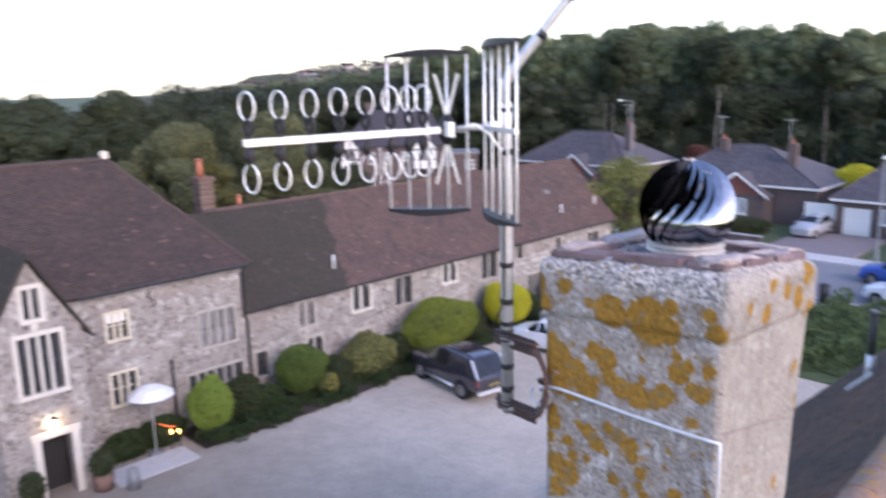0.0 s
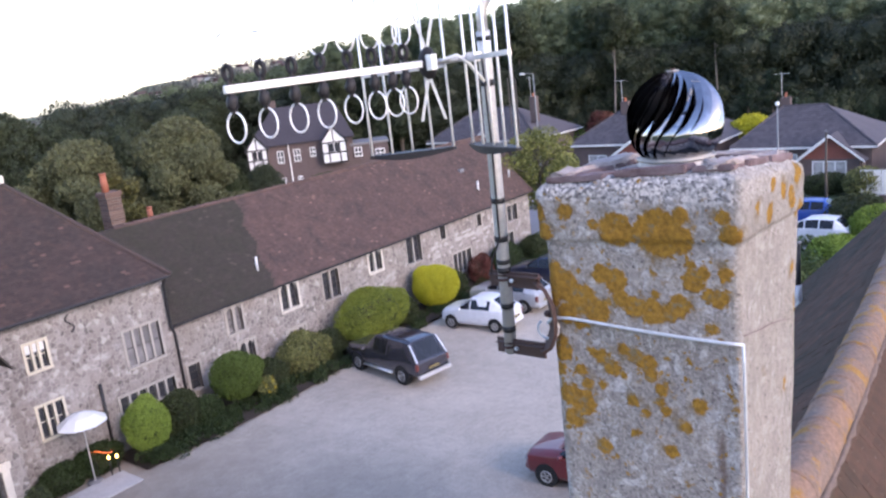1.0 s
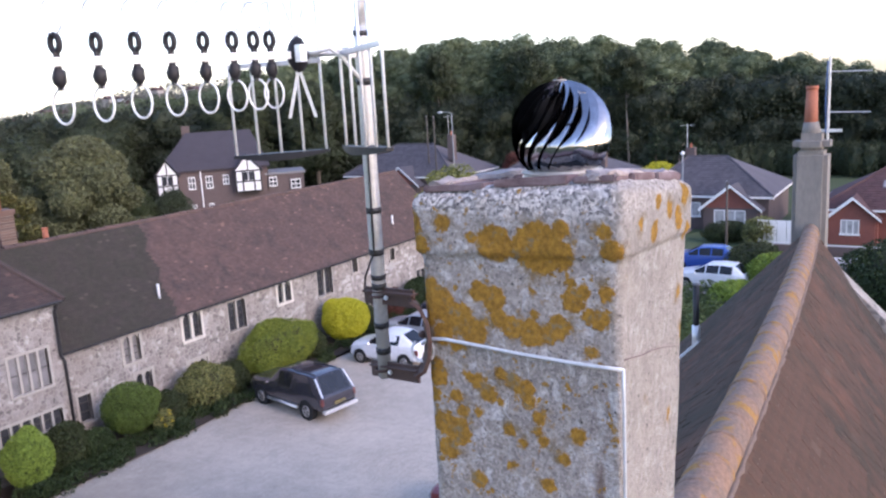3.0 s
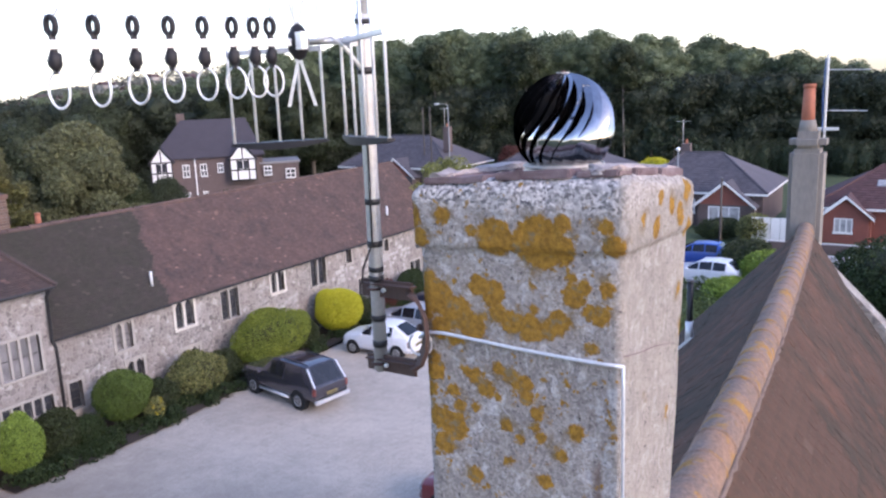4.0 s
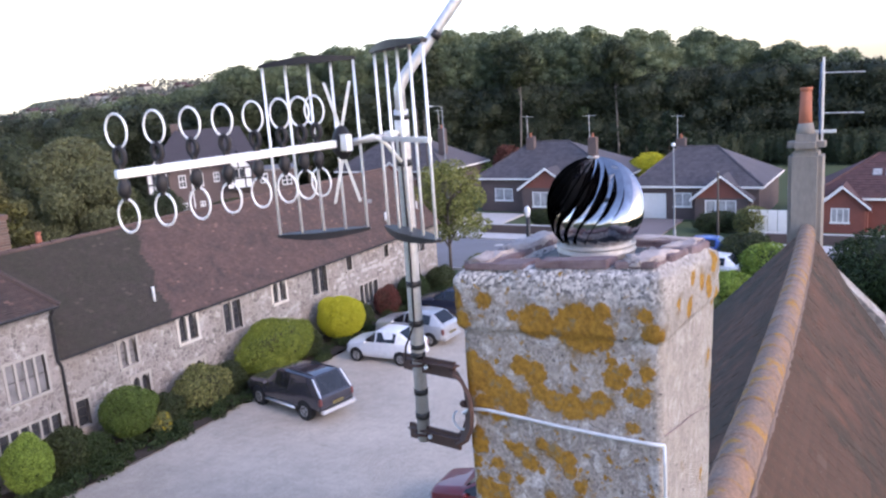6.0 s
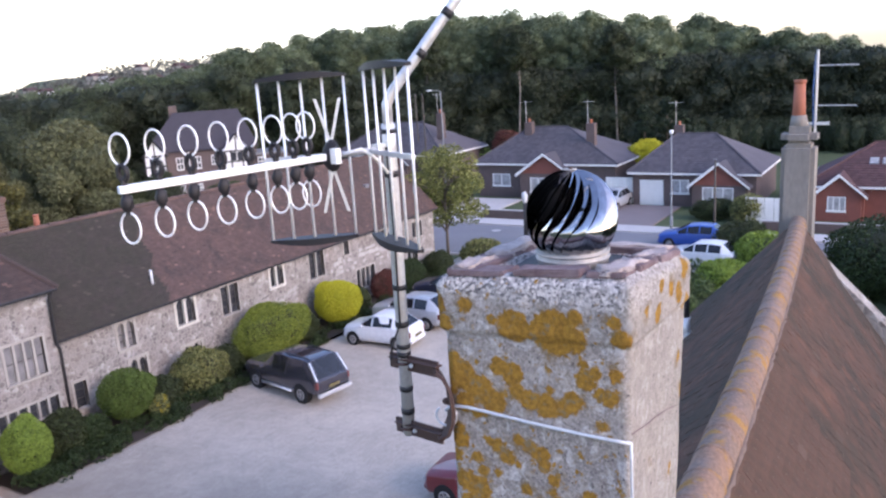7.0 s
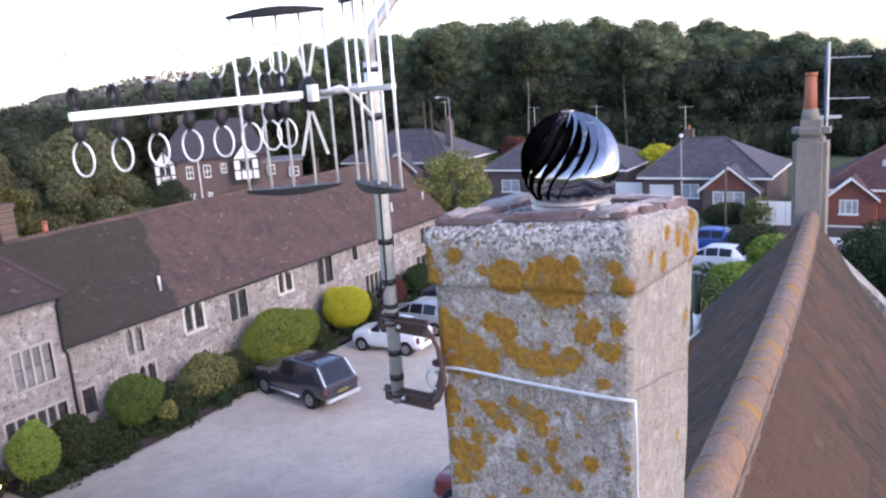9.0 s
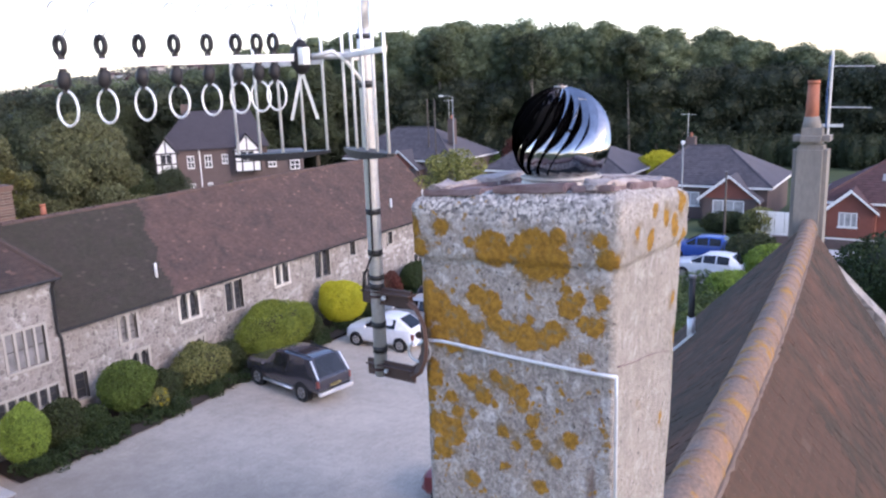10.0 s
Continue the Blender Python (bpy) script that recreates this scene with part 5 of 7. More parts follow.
# bush cores are coloured near black, for the shade deep among the leaves
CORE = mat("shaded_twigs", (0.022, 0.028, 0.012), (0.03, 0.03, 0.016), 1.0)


def bush(name, at, radii, material, label, count=5200, leaf=0.04, lumps=0, seed=1, group="", stems=True):
    """A bush: short stems, a twiggy core darkened as inner shade, leaves over it."""
    x, y, z = at
    b = thing(name, (x, y, 0), label, "bush", group)
    bm = bmesh.new()
    for k in range(3):
        a = k * 2.1 + seed
        tube(bm, [(x + 0.12 * math.cos(a), y + 0.12 * math.sin(a), -0.05), (x + 0.2 * math.cos(a), y + 0.2 * math.sin(a), z)], 0.035, 6, True, 0.02)
    part("stems", bm, BARK, b)
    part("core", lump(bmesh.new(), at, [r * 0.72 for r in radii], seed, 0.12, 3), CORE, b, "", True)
    rnd = random.Random(seed)
    clumps = [(at, radii)]
    for k in range(lumps):
        d = Vector((rnd.gauss(0, 1), rnd.gauss(0, 1), rnd.gauss(0.2, 0.9))).normalized()
        c = (x + d.x * radii[0] * 0.72, y + d.y * radii[1] * 0.72, max(0.2, z + d.z * radii[2] * 0.72))
        s = rnd.uniform(0.3, 0.5)
        clumps.append((c, (radii[0] * s, radii[1] * s, radii[2] * s)))
    me = leaf_mesh("leaves", [((c[0] - x, c[1] - y, c[2]), r) for c, r in clumps], int(count * 3.8), leaf * 0.76, seed, material)
    ob = new("foliage", me)
    ob.parent = b
    return b


bush("clipped_bush", (12.8, 24.2, 1.12), (0.76, 0.72, 0.92), LIME, "round clipped bright green bush beside the parasol", 6000, 0.05, 5, 1)
bush("clipped_bush", (16.85, 24.55, 1.25), (0.98, 0.95, 0.90), BOX_GREEN, "round clipped dark green bush by the wall", 8000, 0.05, 5, 2)
bush("clipped_bush", (24.4, 24.4, 1.25), (2.15, 1.15, 1.08), HEDGE, "large clipped oblong bush behind the pickup", 13000, 0.05, 8, 3)
bush("golden_bush", (29.05, 24.4, 1.2), (1.22, 1.1, 0.98), YELLOW_GREEN, "round golden-yellow clipped bush by the wall", 13000, 0.05, 4, 4)
bush("shrub", (20.2, 24.5, 0.85), (1.3, 0.95, 0.85), MIXED, "loose shrub with yellowing leaves", 5200, 0.075, 12, 5)
bush("shrub", (18.35, 24.5, 0.6), (0.8, 0.7, 0.75), SHRUB, "low dark green shrub in the bed", 2600, 0.07, 8, 6)
bush("shrub", (21.8, 24.7, 0.6), (0.8, 0.7, 0.8), SHRUB, "low dark green shrub in the bed", 2600, 0.07, 8, 7)
bush("shrub", (14.3, 24.6, 0.75), (0.8, 0.7, 0.9), SHRUB, "dark leafy shrub beside the clipped bush", 2800, 0.07, 8, 8)
bush("shrub", (15.3, 24.4, 0.5), (0.6, 0.6, 0.6), LOW, "low green plant in the bed", 1800, 0.07, 6, 9)
bush("flowering_plant", (17.75, 23.95, 0.45), (0.38, 0.35, 0.5), MIXED, "small plant with yellow flowers", 900, 0.06, 5, 10)
bush("shrub", (26.6, 24.7, 0.6), (0.9, 0.8, 0.75), SHRUB, "reddish brown low shrub in the bed", 2600, 0.08, 8, 11)
bush("shrub", (30.9, 24.8, 0.6), (0.9, 0.7, 0.8), SHRUB, "low dark green shrub by the wall", 2400, 0.08, 8, 12)
bush("red_flowering_shrub", (33.6, 24.9, 0.7), (0.8, 0.7, 0.8), REDLEAF, "red-flowering shrub under the mullioned window", 2200, 0.07, 6, 13)
bush("shrub", (36.0, 24.8, 0.7), (1.1, 0.8, 0.9), LOW, "green shrub near the end of the range", 2600, 0.08, 6, 14)
bush("shrub", (38.8, 24.7, 0.6), (0.9, 0.8, 0.8), SHRUB, "low dark green shrub by the wall", 2000, 0.08, 6, 15)
# two dark hedges added to stand in for the shade round the parasol
bush("shrub", (9.9, 24.75, 0.4), (0.75, 0.4, 0.55), LOW, "low dark hedge standing for shade under the house window", 1800, 0.06, 5, 16)
bush("shrub", (11.3, 24.8, 0.45), (0.8, 0.4, 0.6), LOW, "low dark hedge standing for shade behind the parasol", 1800, 0.06, 5, 17)
bm = bmesh.new()
pts = [(12.0, 23.3), (14.5, 23.15), (17.0, 23.05), (19.6, 23.2), (21.0, 23.35), (25.5, 23.3), (29.0, 23.3), (33.5, 23.6), (40.3, 23.9)]
prism_pts = [bm.verts.new((x, y, 0.06)) for x, y in pts] + [bm.verts.new((40.3, 25.78, 0.08)), bm.verts.new((15.2, 25.78, 0.08)), bm.verts.new((12.0, 25.2, 0.08))]
bm.faces.new(prism_pts)
bmesh.ops.solidify(bm, geom=bm.faces[:], thickness=0.1)
single("planting_bed", bm, SOIL, "dark soil planting bed along the wall", "flower bed", kind="structure")
rnd = random.Random(44)
spots = []
for k in range(210):
    x = rnd.uniform(12.2, 21) if k % 2 else rnd.uniform(21, 40)
    spots.append(((x, rnd.uniform(23.2, 24.2) + (0.1 if x > 20 else 0), rnd.uniform(0.1, 0.25)), (rnd.uniform(.18, .42), rnd.uniform(.18, .38), rnd.uniform(.15, .42))))
tagged(new("ground_cover", leaf_mesh("ground_cover", spots, 26000, 0.055, 17, LOW)), "low green ground cover along the gravel edge", "plants", kind="stuff")
spots = [((17.75 + rnd.uniform(-.3, .3), 23.8 + rnd.uniform(-.3, .1), 0.5 + rnd.uniform(-.2, .4)), (.08, .08, .08)) for k in range(9)]
tagged(new("yellow_flowers", leaf_mesh("yellow_flowers", spots, 110, 0.045, 18, FLOWER)), "small yellow flowers in the bed", "flowers", kind="stuff")


# ---- vehicles ----
def station_ring(bm, st):
    x, w, zb, zm, belt, rw, top = st
    half = [(w - 0.10, zb), (w - 0.01, zb + 0.14), (w, zm), (w - 0.03, belt), (rw, top - 0.05), (rw - 0.13, top)]
    line = [bm.verts.new((x, -y, z)) for y, z in half] + [bm.verts.new((x, y, z)) for y, z in reversed(half)]
    return line


def quad_pane(name, corners, parent, material, inset=0.1, out=0.012, label=""):
    """A window: the four corners of its field, drawn in and set just proud of the body."""
    c = sum((Vector(p) for p in corners), Vector()) / 4
    n = (Vector(corners[1]) - Vector(corners[0])).cross(Vector(corners[3]) - Vector(corners[0])).normalized()
    if n.dot(c - Vector((c.x * 0.8, 0, 0.6))) < 0:
        n = -n
    bm = bmesh.new()
    a = [bm.verts.new(Vector(p).lerp(c, inset) + n * out) for p in corners]
    b = [bm.verts.new(Vector(p).lerp(c, inset) - n * 0.02) for p in corners]
    bm.faces.new(a)
    bm.faces.new(b[::-1])
    for k in range(4):
        bm.faces.new((a[k], b[k], b[(k + 1) % 4], a[(k + 1) % 4]))
    return part(name, bm, material, parent, label)


def vehicle(name, label, stations, body, axle_f, axle_r, wheel_r, side_panes, front_pane, rear_pane, trim, group="parked cars", extra=None):
    """A car in its own frame, nose to +x. stations: x, half width, sill, waist, belt, roof half width, roof height."""
    v = thing(name, (0, 0, 0), label, "car", group)
    bm = bmesh.new()
    rings = [station_ring(bm, s) for s in stations]
    m = len(rings[0])
    for a, b in zip(rings, rings[1:]):
        for k in range(m):
            bm.faces.new((a[k], a[(k + 1) % m], b[(k + 1) % m], b[k]))
    bm.faces.new(rings[0])
    bm.faces.new(rings[-1][::-1])
    shell = part("body", bm, body, v, "", True)
    md = shell.modifiers.new("edge", "BEVEL")
    md.width, md.segments, md.limit_method, md.angle_limit = 0.03, 2, "ANGLE", radians(20)

    def side(i, j, s, lo=0.0, hi=1.0):
        def pt(k, q):
            st = stations[k]
            return Vector((st[0], s * (st[1] - 0.03 + (st[5] - st[1] + 0.03) * q), st[4] + (st[6] - 0.05 - st[4]) * q))
        return [pt(i, lo), pt(j, lo), pt(j, hi), pt(i, hi)]
    for i, j in side_panes:
        for s in (-1, 1):
            quad_pane("side_window", side(i, j, s), v, CARGLASS, 0.1)
    for nm, (i, j) in (("windscreen", front_pane), ("rear_window", rear_pane)):
        a, b = stations[i], stations[j]
        low, high = (a, b) if a[6] < b[6] else (b, a)
        if nm == "rear_window" and a[6] > b[6] - 1e-6 and abs(a[0] - b[0]) < 0.9:
            low, high = b, a
        c = [(low[0], -low[5] + .06, low[6]), (low[0], low[5] - .06, low[6]), (high[0], high[5] - .1, high[6] - .01), (high[0], -high[5] + .1, high[6] - .01)]
        quad_pane(nm, c, v, CARGLASS, 0.08, 0.014)
    w = max(s[1] for s in stations)
    for ax in (axle_f, axle_r):
        for s in (-1, 1):
            y0, y1 = s * (w - 0.2), s * (w + 0.005)
            part("wheel_arch", tube(bmesh.new(), [(ax, s * (w - 0.25), wheel_r + .03), (ax, s * (w + 0.008), wheel_r + .03)], wheel_r * 1.17, 20), RUBBER, v)
            t = part("wheel", tube(bmesh.new(), [(ax, y0, wheel_r), (ax, y1 + s * 0.008, wheel_r)], wheel_r * 0.6, 16), IRON, v)
            part("tyre", ring(bmesh.new(), (ax, s * (w - 0.085), wheel_r), (0, 1, 0.0001), wheel_r * 0.79, wheel_r * 0.21, 20), RUBBER, t, "", True)
            part("rim", ring(bmesh.new(), (ax, s * (w + 0.012), wheel_r), (0, 1, 0.0001), wheel_r * 0.55, 0.025, 18), RIM, t, "", True)
            for k in range(5):
                an = 2 * math.pi * k / 5
                part("spoke", bar(bmesh.new(), (ax, s * (w + .012), wheel_r), (ax + wheel_r * .54 * math.cos(an), s * (w + .012), wheel_r + wheel_r * .54 * math.sin(an)), 0.05, 0.02, (math.sin(an), 0, -math.cos(an))), RIM, t)
    xf, xr = stations[0][0], stations[-1][0]
    hw = stations[1][1]
    for s in (-1, 1):
        zf, zr = stations[1][3] + 0.02, stations[-2][3] + 0.12
        part("headlight", lump(bmesh.new(), (stations[1][0] + .02, s * (hw - .17), stations[1][4] - 0.12), (0.14, 0.15, 0.085), 1, 0.02, 2), GLASS_LIGHT, v, "clear headlight", True)
        part("tail_light", box(bmesh.new(), xr - .012, xr + .12, s * (stations[-1][1] - .02) - .07, s * (stations[-1][1] - .02) + .07, zr - .12, zr + .16, 0.02), TAIL, v, "red tail light")
        part("mirror", lump(bmesh.new(), (stations[front_pane[0]][0] - .12, s * (w + .08), stations[front_pane[0]][4] + .06), (0.07, 0.11, 0.075), 2, 0.02, 2), body, v, "", True)
    part("front_bumper", box(bmesh.new(), xf - .12, xf + .05, -stations[0][1] + .02, stations[0][1] - .02, stations[0][2] - .02, stations[0][2] + .16, 0.04), trim, v)
    part("rear_bumper", box(bmesh.new(), xr - .07, xr + .12, -stations[-1][1] + .02, stations[-1][1] - .02, stations[-1][2] - .04, stations[-1][2] + .14, 0.04), trim, v)
    pl = part("number_plate", box(bmesh.new(), xr - .082, xr - .06, -.26, .26, stations[-1][2] + .22, stations[-1][2] + .33), PLATE, v, "yellow plate with dark bars")
    for k in range(5):
        part("bar", box(bmesh.new(), xr - .087, xr - .08, -.2 + k * .085, -.14 + k * .085, stations[-1][2] + .245, stations[-1][2] + .305), IRON, pl)
    if extra:
        extra(v)
    return v


TAIL = paint("red_lens", (0.16, 0.035, 0.03), 0.3)
PLATE = paint("yellow_plate", (0.34, 0.27, 0.09), 0.5)
GREY_PAINT = paint("grey_metallic_paint", (0.050, 0.047, 0.062), 0.26, 1.0, 0.25)
WHITE_PAINT = paint("white_car_paint", (0.80, 0.81, 0.83), 0.3)
SILVER_PAINT = paint("silver_car_paint", (0.48, 0.49, 0.51), 0.32, 0.8, 0.35)
RED_PAINT = paint("dark_red_paint", (0.16, 0.012, 0.016), 0.3)
BLUE_PAINT = paint("bright_blue_paint", (0.02, 0.085, 0.38), 0.3)
NAVY_PAINT = paint("navy_paint", (0.015, 0.02, 0.045), 0.3)


CHROME = mat("bright_chrome", (0.80, 0.80, 0.80), (0.66, 0.66, 0.67), 0.3, 0.6, scale=4, bump=0)


def pickup_extras(v):
    for s in (-1, 1):
        part("side_step", tube(bmesh.new(), [(1.05, s * 0.9, 0.42), (-0.95, s * 0.9, 0.42)], 0.06, 8), CHROME, v, "chrome side step", True)
        part("roof_bar", tube(bmesh.new(), [(-0.4, s * 0.56, 1.87), (-1.9, s * 0.56, 1.86)], 0.025, 6), IRON, v)
        part("canopy_edge", bar(bmesh.new(), (-2.09, s * 0.73, 1.78), (-2.585, s * 0.80, 1.12), 0.075, 0.06, (1, 0, 0)), CHROME, v, "pale canopy edge")
        part("cab_gap", bar(bmesh.new(), (-0.62, s * 0.90, 1.12), (-0.62, s * 0.66, 1.74), 0.035, 0.02, (1, 0, 0)), IRON, v)
    part("chrome_bumper", box(bmesh.new(), -2.78, -2.58, -0.86, 0.86, 0.44, 0.60, 0.03), CHROME, v, "chrome rear bumper")
    part("roof_hatch", box(bmesh.new(), -1.35, -0.85, -0.42, 0.42, 1.80, 1.86, 0.02), CARGLASS, v)


ST_PICKUP = [(2.55, .70, .45, .65, .82, .62, .96), (2.35, .84, .42, .72, .93, .72, 1.06), (1.45, .89, .40, .75, 1.05, .78, 1.15), (1.0, .89, .40, .75, 1.10, .74, 1.24),
             (0.35, .89, .40, .75, 1.13, .66, 1.76), (-0.2, .89, .40, .75, 1.13, .66, 1.83), (-0.62, .89, .40, .75, 1.12, .67, 1.82), (-1.5, .89, .42, .76, 1.12, .72, 1.86), (-2.05, .88, .44, .78, 1.10, .72, 1.84), (-2.55, .86, .48, .78, 1.08, .78, 1.12), (-2.62, .84, .50, .78, 1.04, .76, 1.08)]
pk = vehicle("pickup_truck", "dark grey double-cab pickup with a hard canopy", ST_PICKUP, GREY_PAINT, 1.55, -1.55, 0.38, [(4, 5), (5, 6)], (3, 4), (8, 9), IRON, extra=pickup_extras)
pk.matrix_world = pose(21.95, 21.1, 0, 0, 0, 80) @ Matrix.Diagonal((0.9, 0.93, 0.93, 1))
ST_MINI = [(1.77, .62, .30, .5, .66, .5, .74), (1.62, .76, .25, .52, .74, .60, .86), (0.98, .81, .22, .55, .88, .66, 1.0), (0.72, .81, .22, .55, .92, .66, 1.06), (0.12, .81, .22, .56, .95, .57, 1.44), (-0.4, .81, .22, .56, .96, .57, 1.48),
           (-0.95, .81, .24, .56, .97, .56, 1.43), (-1.62, .76, .28, .56, .98, .58, 1.02), (-1.77, .66, .32, .56, .86, .55, .92)]
c1 = vehicle("small_hatchback", "small rounded white three-door hatchback", ST_MINI, WHITE_PAINT, 1.15, -1.15, 0.29, [(3, 4), (4, 6)], (3, 4), (6, 7), WHITE_PAINT)
c1.matrix_world = pose(27.75, 20.85, 0, 0, 0, 93)
ST_HATCH = [(2.0, .66, .30, .5, .68, .55, .78), (1.85, .80, .25, .55, .78, .66, .9), (1.1, .85, .22, .56, .92, .7, 1.04), (0.85, .85, .22, .56, .95, .7, 1.1), (0.15, .85, .22, .56, .98, .6, 1.46), (-0.6, .85, .22, .56, .99, .6, 1.52),
            (-1.35, .85, .24, .58, 1.0, .6, 1.48), (-1.9, .80, .28, .58, 1.0, .62, 1.05), (-2.02, .72, .32, .58, .9, .6, .95)]
c2 = vehicle("hatchback", "silver five-door hatchback parked beyond the white one", ST_HATCH, SILVER_PAINT, 1.25, -1.3, 0.3, [(3, 4), (4, 5), (5, 6)], (3, 4), (6, 7), SILVER_PAINT)
c2.matrix_world = pose(30.6, 21.1, 0, 0, 0, 88)
for paint_, label, px, py, hd in ((NAVY_PAINT, "dark navy hatchback at the end of the row", 34.6, 21.3, 90), (RED_PAINT, "dark red hatchback parked below the chimney", 17.85, 10.0, 92),
                                  (BLUE_PAINT, "bright blue hatchback parked on the road", 49.6, 12.5, 90), (WHITE_PAINT, "white hatchback parked on the road", 45.1, 10.9, 84), (SILVER_PAINT, "silver hatchback on the drive before the garage", 61.2, 21.6, 176)):
    c = copy_thing(c2, pose(px, py, 0, 0, 0, hd))
    tagged(c, label)
    for o in c.children_recursive:
        if o.data and SILVER_PAINT.name in [s.name for s in o.data.materials]:
            o.data = o.data.copy()
            o.data.materials[0] = paint_


# ---- parasol, terrace lamps, tubs ----
def terrace():
    p = thing("parasol", (10.75, 24.3, 0), "open white parasol on a pole beside the house", "parasol")
    x, y = 10.75, 24.3
    part("pole", tube(bmesh.new(), [(x, y, 0), (x, y, 2.5)], 0.022, 8), ALU, p)
    part("foot", tube(bmesh.new(), [(x, y, 0), (x, y, 0.08)], 0.25, 16), LEAD, p, "", True)
    n = 8
    for k in range(n):
        a0, a1 = 2 * math.pi * k / n, 2 * math.pi * (k + 1) / n
        bm = bmesh.new()
        R = 0.78
        v = [bm.verts.new(c) for c in ((x, y, 2.46), (x + R * .55 * math.cos(a0), y + R * .55 * math.sin(a0), 2.34), (x + R * math.cos(a0), y + R * math.sin(a0), 2.1), (x + R * .94 * math.cos((a0 + a1) / 2), y + R * .94 * math.sin((a0 + a1) / 2), 2.09), (x + R * math.cos(a1), y + R * math.sin(a1), 2.1), (x + R * .55 * math.cos(a1), y + R * .55 * math.sin(a1), 2.34))]
        bm.faces.new((v[0], v[1], v[5]))
        bm.faces.new((v[1], v[2], v[3], v[5]))
        bm.faces.new((v[3], v[4], v[5]))
        part("canopy_panel", bm, WHITE, p)
    amber = glow("amber_glow", (1.0, 0.50, 0.10), 4.5)
    for x, y in ((11.3, 24.25), (11.5, 24.1)):
        t = thing("terrace_lantern", (x, y, 0.55), "small amber terrace lantern on a post", "lantern")
        part("post", tube(bmesh.new(), [(x, y, 0), (x, y, 0.55)], 0.02, 6), IRON, t)
        part("globe", lump(bmesh.new(), (x, y, 0.62), (0.045, 0.045, 0.075), 1, 0, 2), amber, t, "glowing amber globe", True)
    h = thing("heater_lamp", (11.05, 24.5, 0.6), "curved glowing orange heater tube", "heater")
    part("post", tube(bmesh.new(), [(11.0, 24.55, 0), (11.0, 24.55, 0.8)], 0.025, 6), IRON, h)
    pts = [(10.85 + 0.08 * k, 24.65 - 0.07 * k, 0.85 + 0.06 * math.sin(k * 0.8)) for k in range(8)]
    part("tube", tube(bmesh.new(), pts, 0.014, 8), glow("orange_glow", (1.0, 0.20, 0.04), 0.5), h, "glowing orange tube", True)
    single("terrace_slab", box(bmesh.new(), 8.9, 11.6, 22.9, 24.15, 0.0, 0.05, 0.01), PAVING, "pale stone terrace slab by the door", "terrace", kind="structure")
    for k, (x, y) in enumerate(((6.55, 23.25), (8.55, 23.25))):
        t = thing("planted_tub", (x, y, 0), "clipped shrub in a round tub beside the door", "planter", "tubs by the door")
        part("tub", tube(bmesh.new(), [(x, y, 0), (x, y, 0.5)], 0.26, 14, True, 0.32), OLD_BRICK, t, "", True)
        ob = new("foliage", leaf_mesh("leaves", [((0, 0, 0.85), (0.36, 0.36, 0.45))], 1100, 0.05, 60 + k, SHRUB))
        ob.parent = t
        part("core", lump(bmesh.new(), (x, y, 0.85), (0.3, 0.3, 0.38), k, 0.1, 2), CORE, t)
    b = thing("bollard", (9.2, 22.6, 0), "dark round stone bollard by the terrace", "bollard")
    part("shaft", tube(bmesh.new(), [(9.2, 22.6, 0), (9.2, 22.6, 0.6)], 0.2, 12, True, 0.17), LEAD, b, "", True)
    part("top", lump(bmesh.new(), (9.2, 22.6, 0.6), (0.18, 0.18, 0.1), 1, 0.05, 2), LEAD, b, "", True)


terrace()


# ---- the street beyond ----
def street():
    single("road", box(bmesh.new(), 43.6, 52.6, -60, 150, -0.3, -0.012), ASPHALT, "grey asphalt residential road", "road", kind="structure")
    for x0, x1, nm in ((43.4, 43.58, "kerb"), (52.62, 52.8, "kerb")):
        single(nm, box(bmesh.new(), x0, x1, -60, 150, -0.3, 0.1, 0.02), PAVING, "pale concrete kerb", "kerb", kind="structure")
    single("pavement", box(bmesh.new(), 52.82, 54.6, -60, 150, -0.3, 0.09), PAVING, "pale concrete pavement", "pavement", kind="structure")
    single("driveway", box(bmesh.new(), 54.62, 62.4, 16.6, 22.6, -0.3, 0.085), DRIVE, "brown tarmac driveway", "driveway", kind="structure")
    single("driveway", box(bmesh.new(), 54.62, 63.0, 30.6, 36.5, -0.3, 0.085), PAVING, "pale concrete driveway", "driveway", kind="structure")
    for k, y in enumerate((18.5, 33.0, 27.0)):
        single("manhole_cover", tube(bmesh.new(), [(48.5 + k * 1.2, y, -0.02), (48.5 + k * 1.2, y, -0.004)], 0.35, 18), PAVING, "pale round manhole cover in the road", "manhole", kind="structure")
    for y0, y1, x in ((23.0, 30.4, 55.2), (37.0, 52.0, 55.2), (-20, 9.4, 55.4)):
        w = thing("garden_wall", (x, (y0 + y1) / 2, 0), "low brick garden wall along the pavement", "wall")
        part("wall", box(bmesh.new(), x, x + 0.22, y0, y1, -0.1, 0.6), BRICK_FAR, w)
        part("coping", box(bmesh.new(), x - 0.03, x + 0.25, y0 - .03, y1 + .03, 0.602, 0.67, 0.01), PAVING, w)


street()


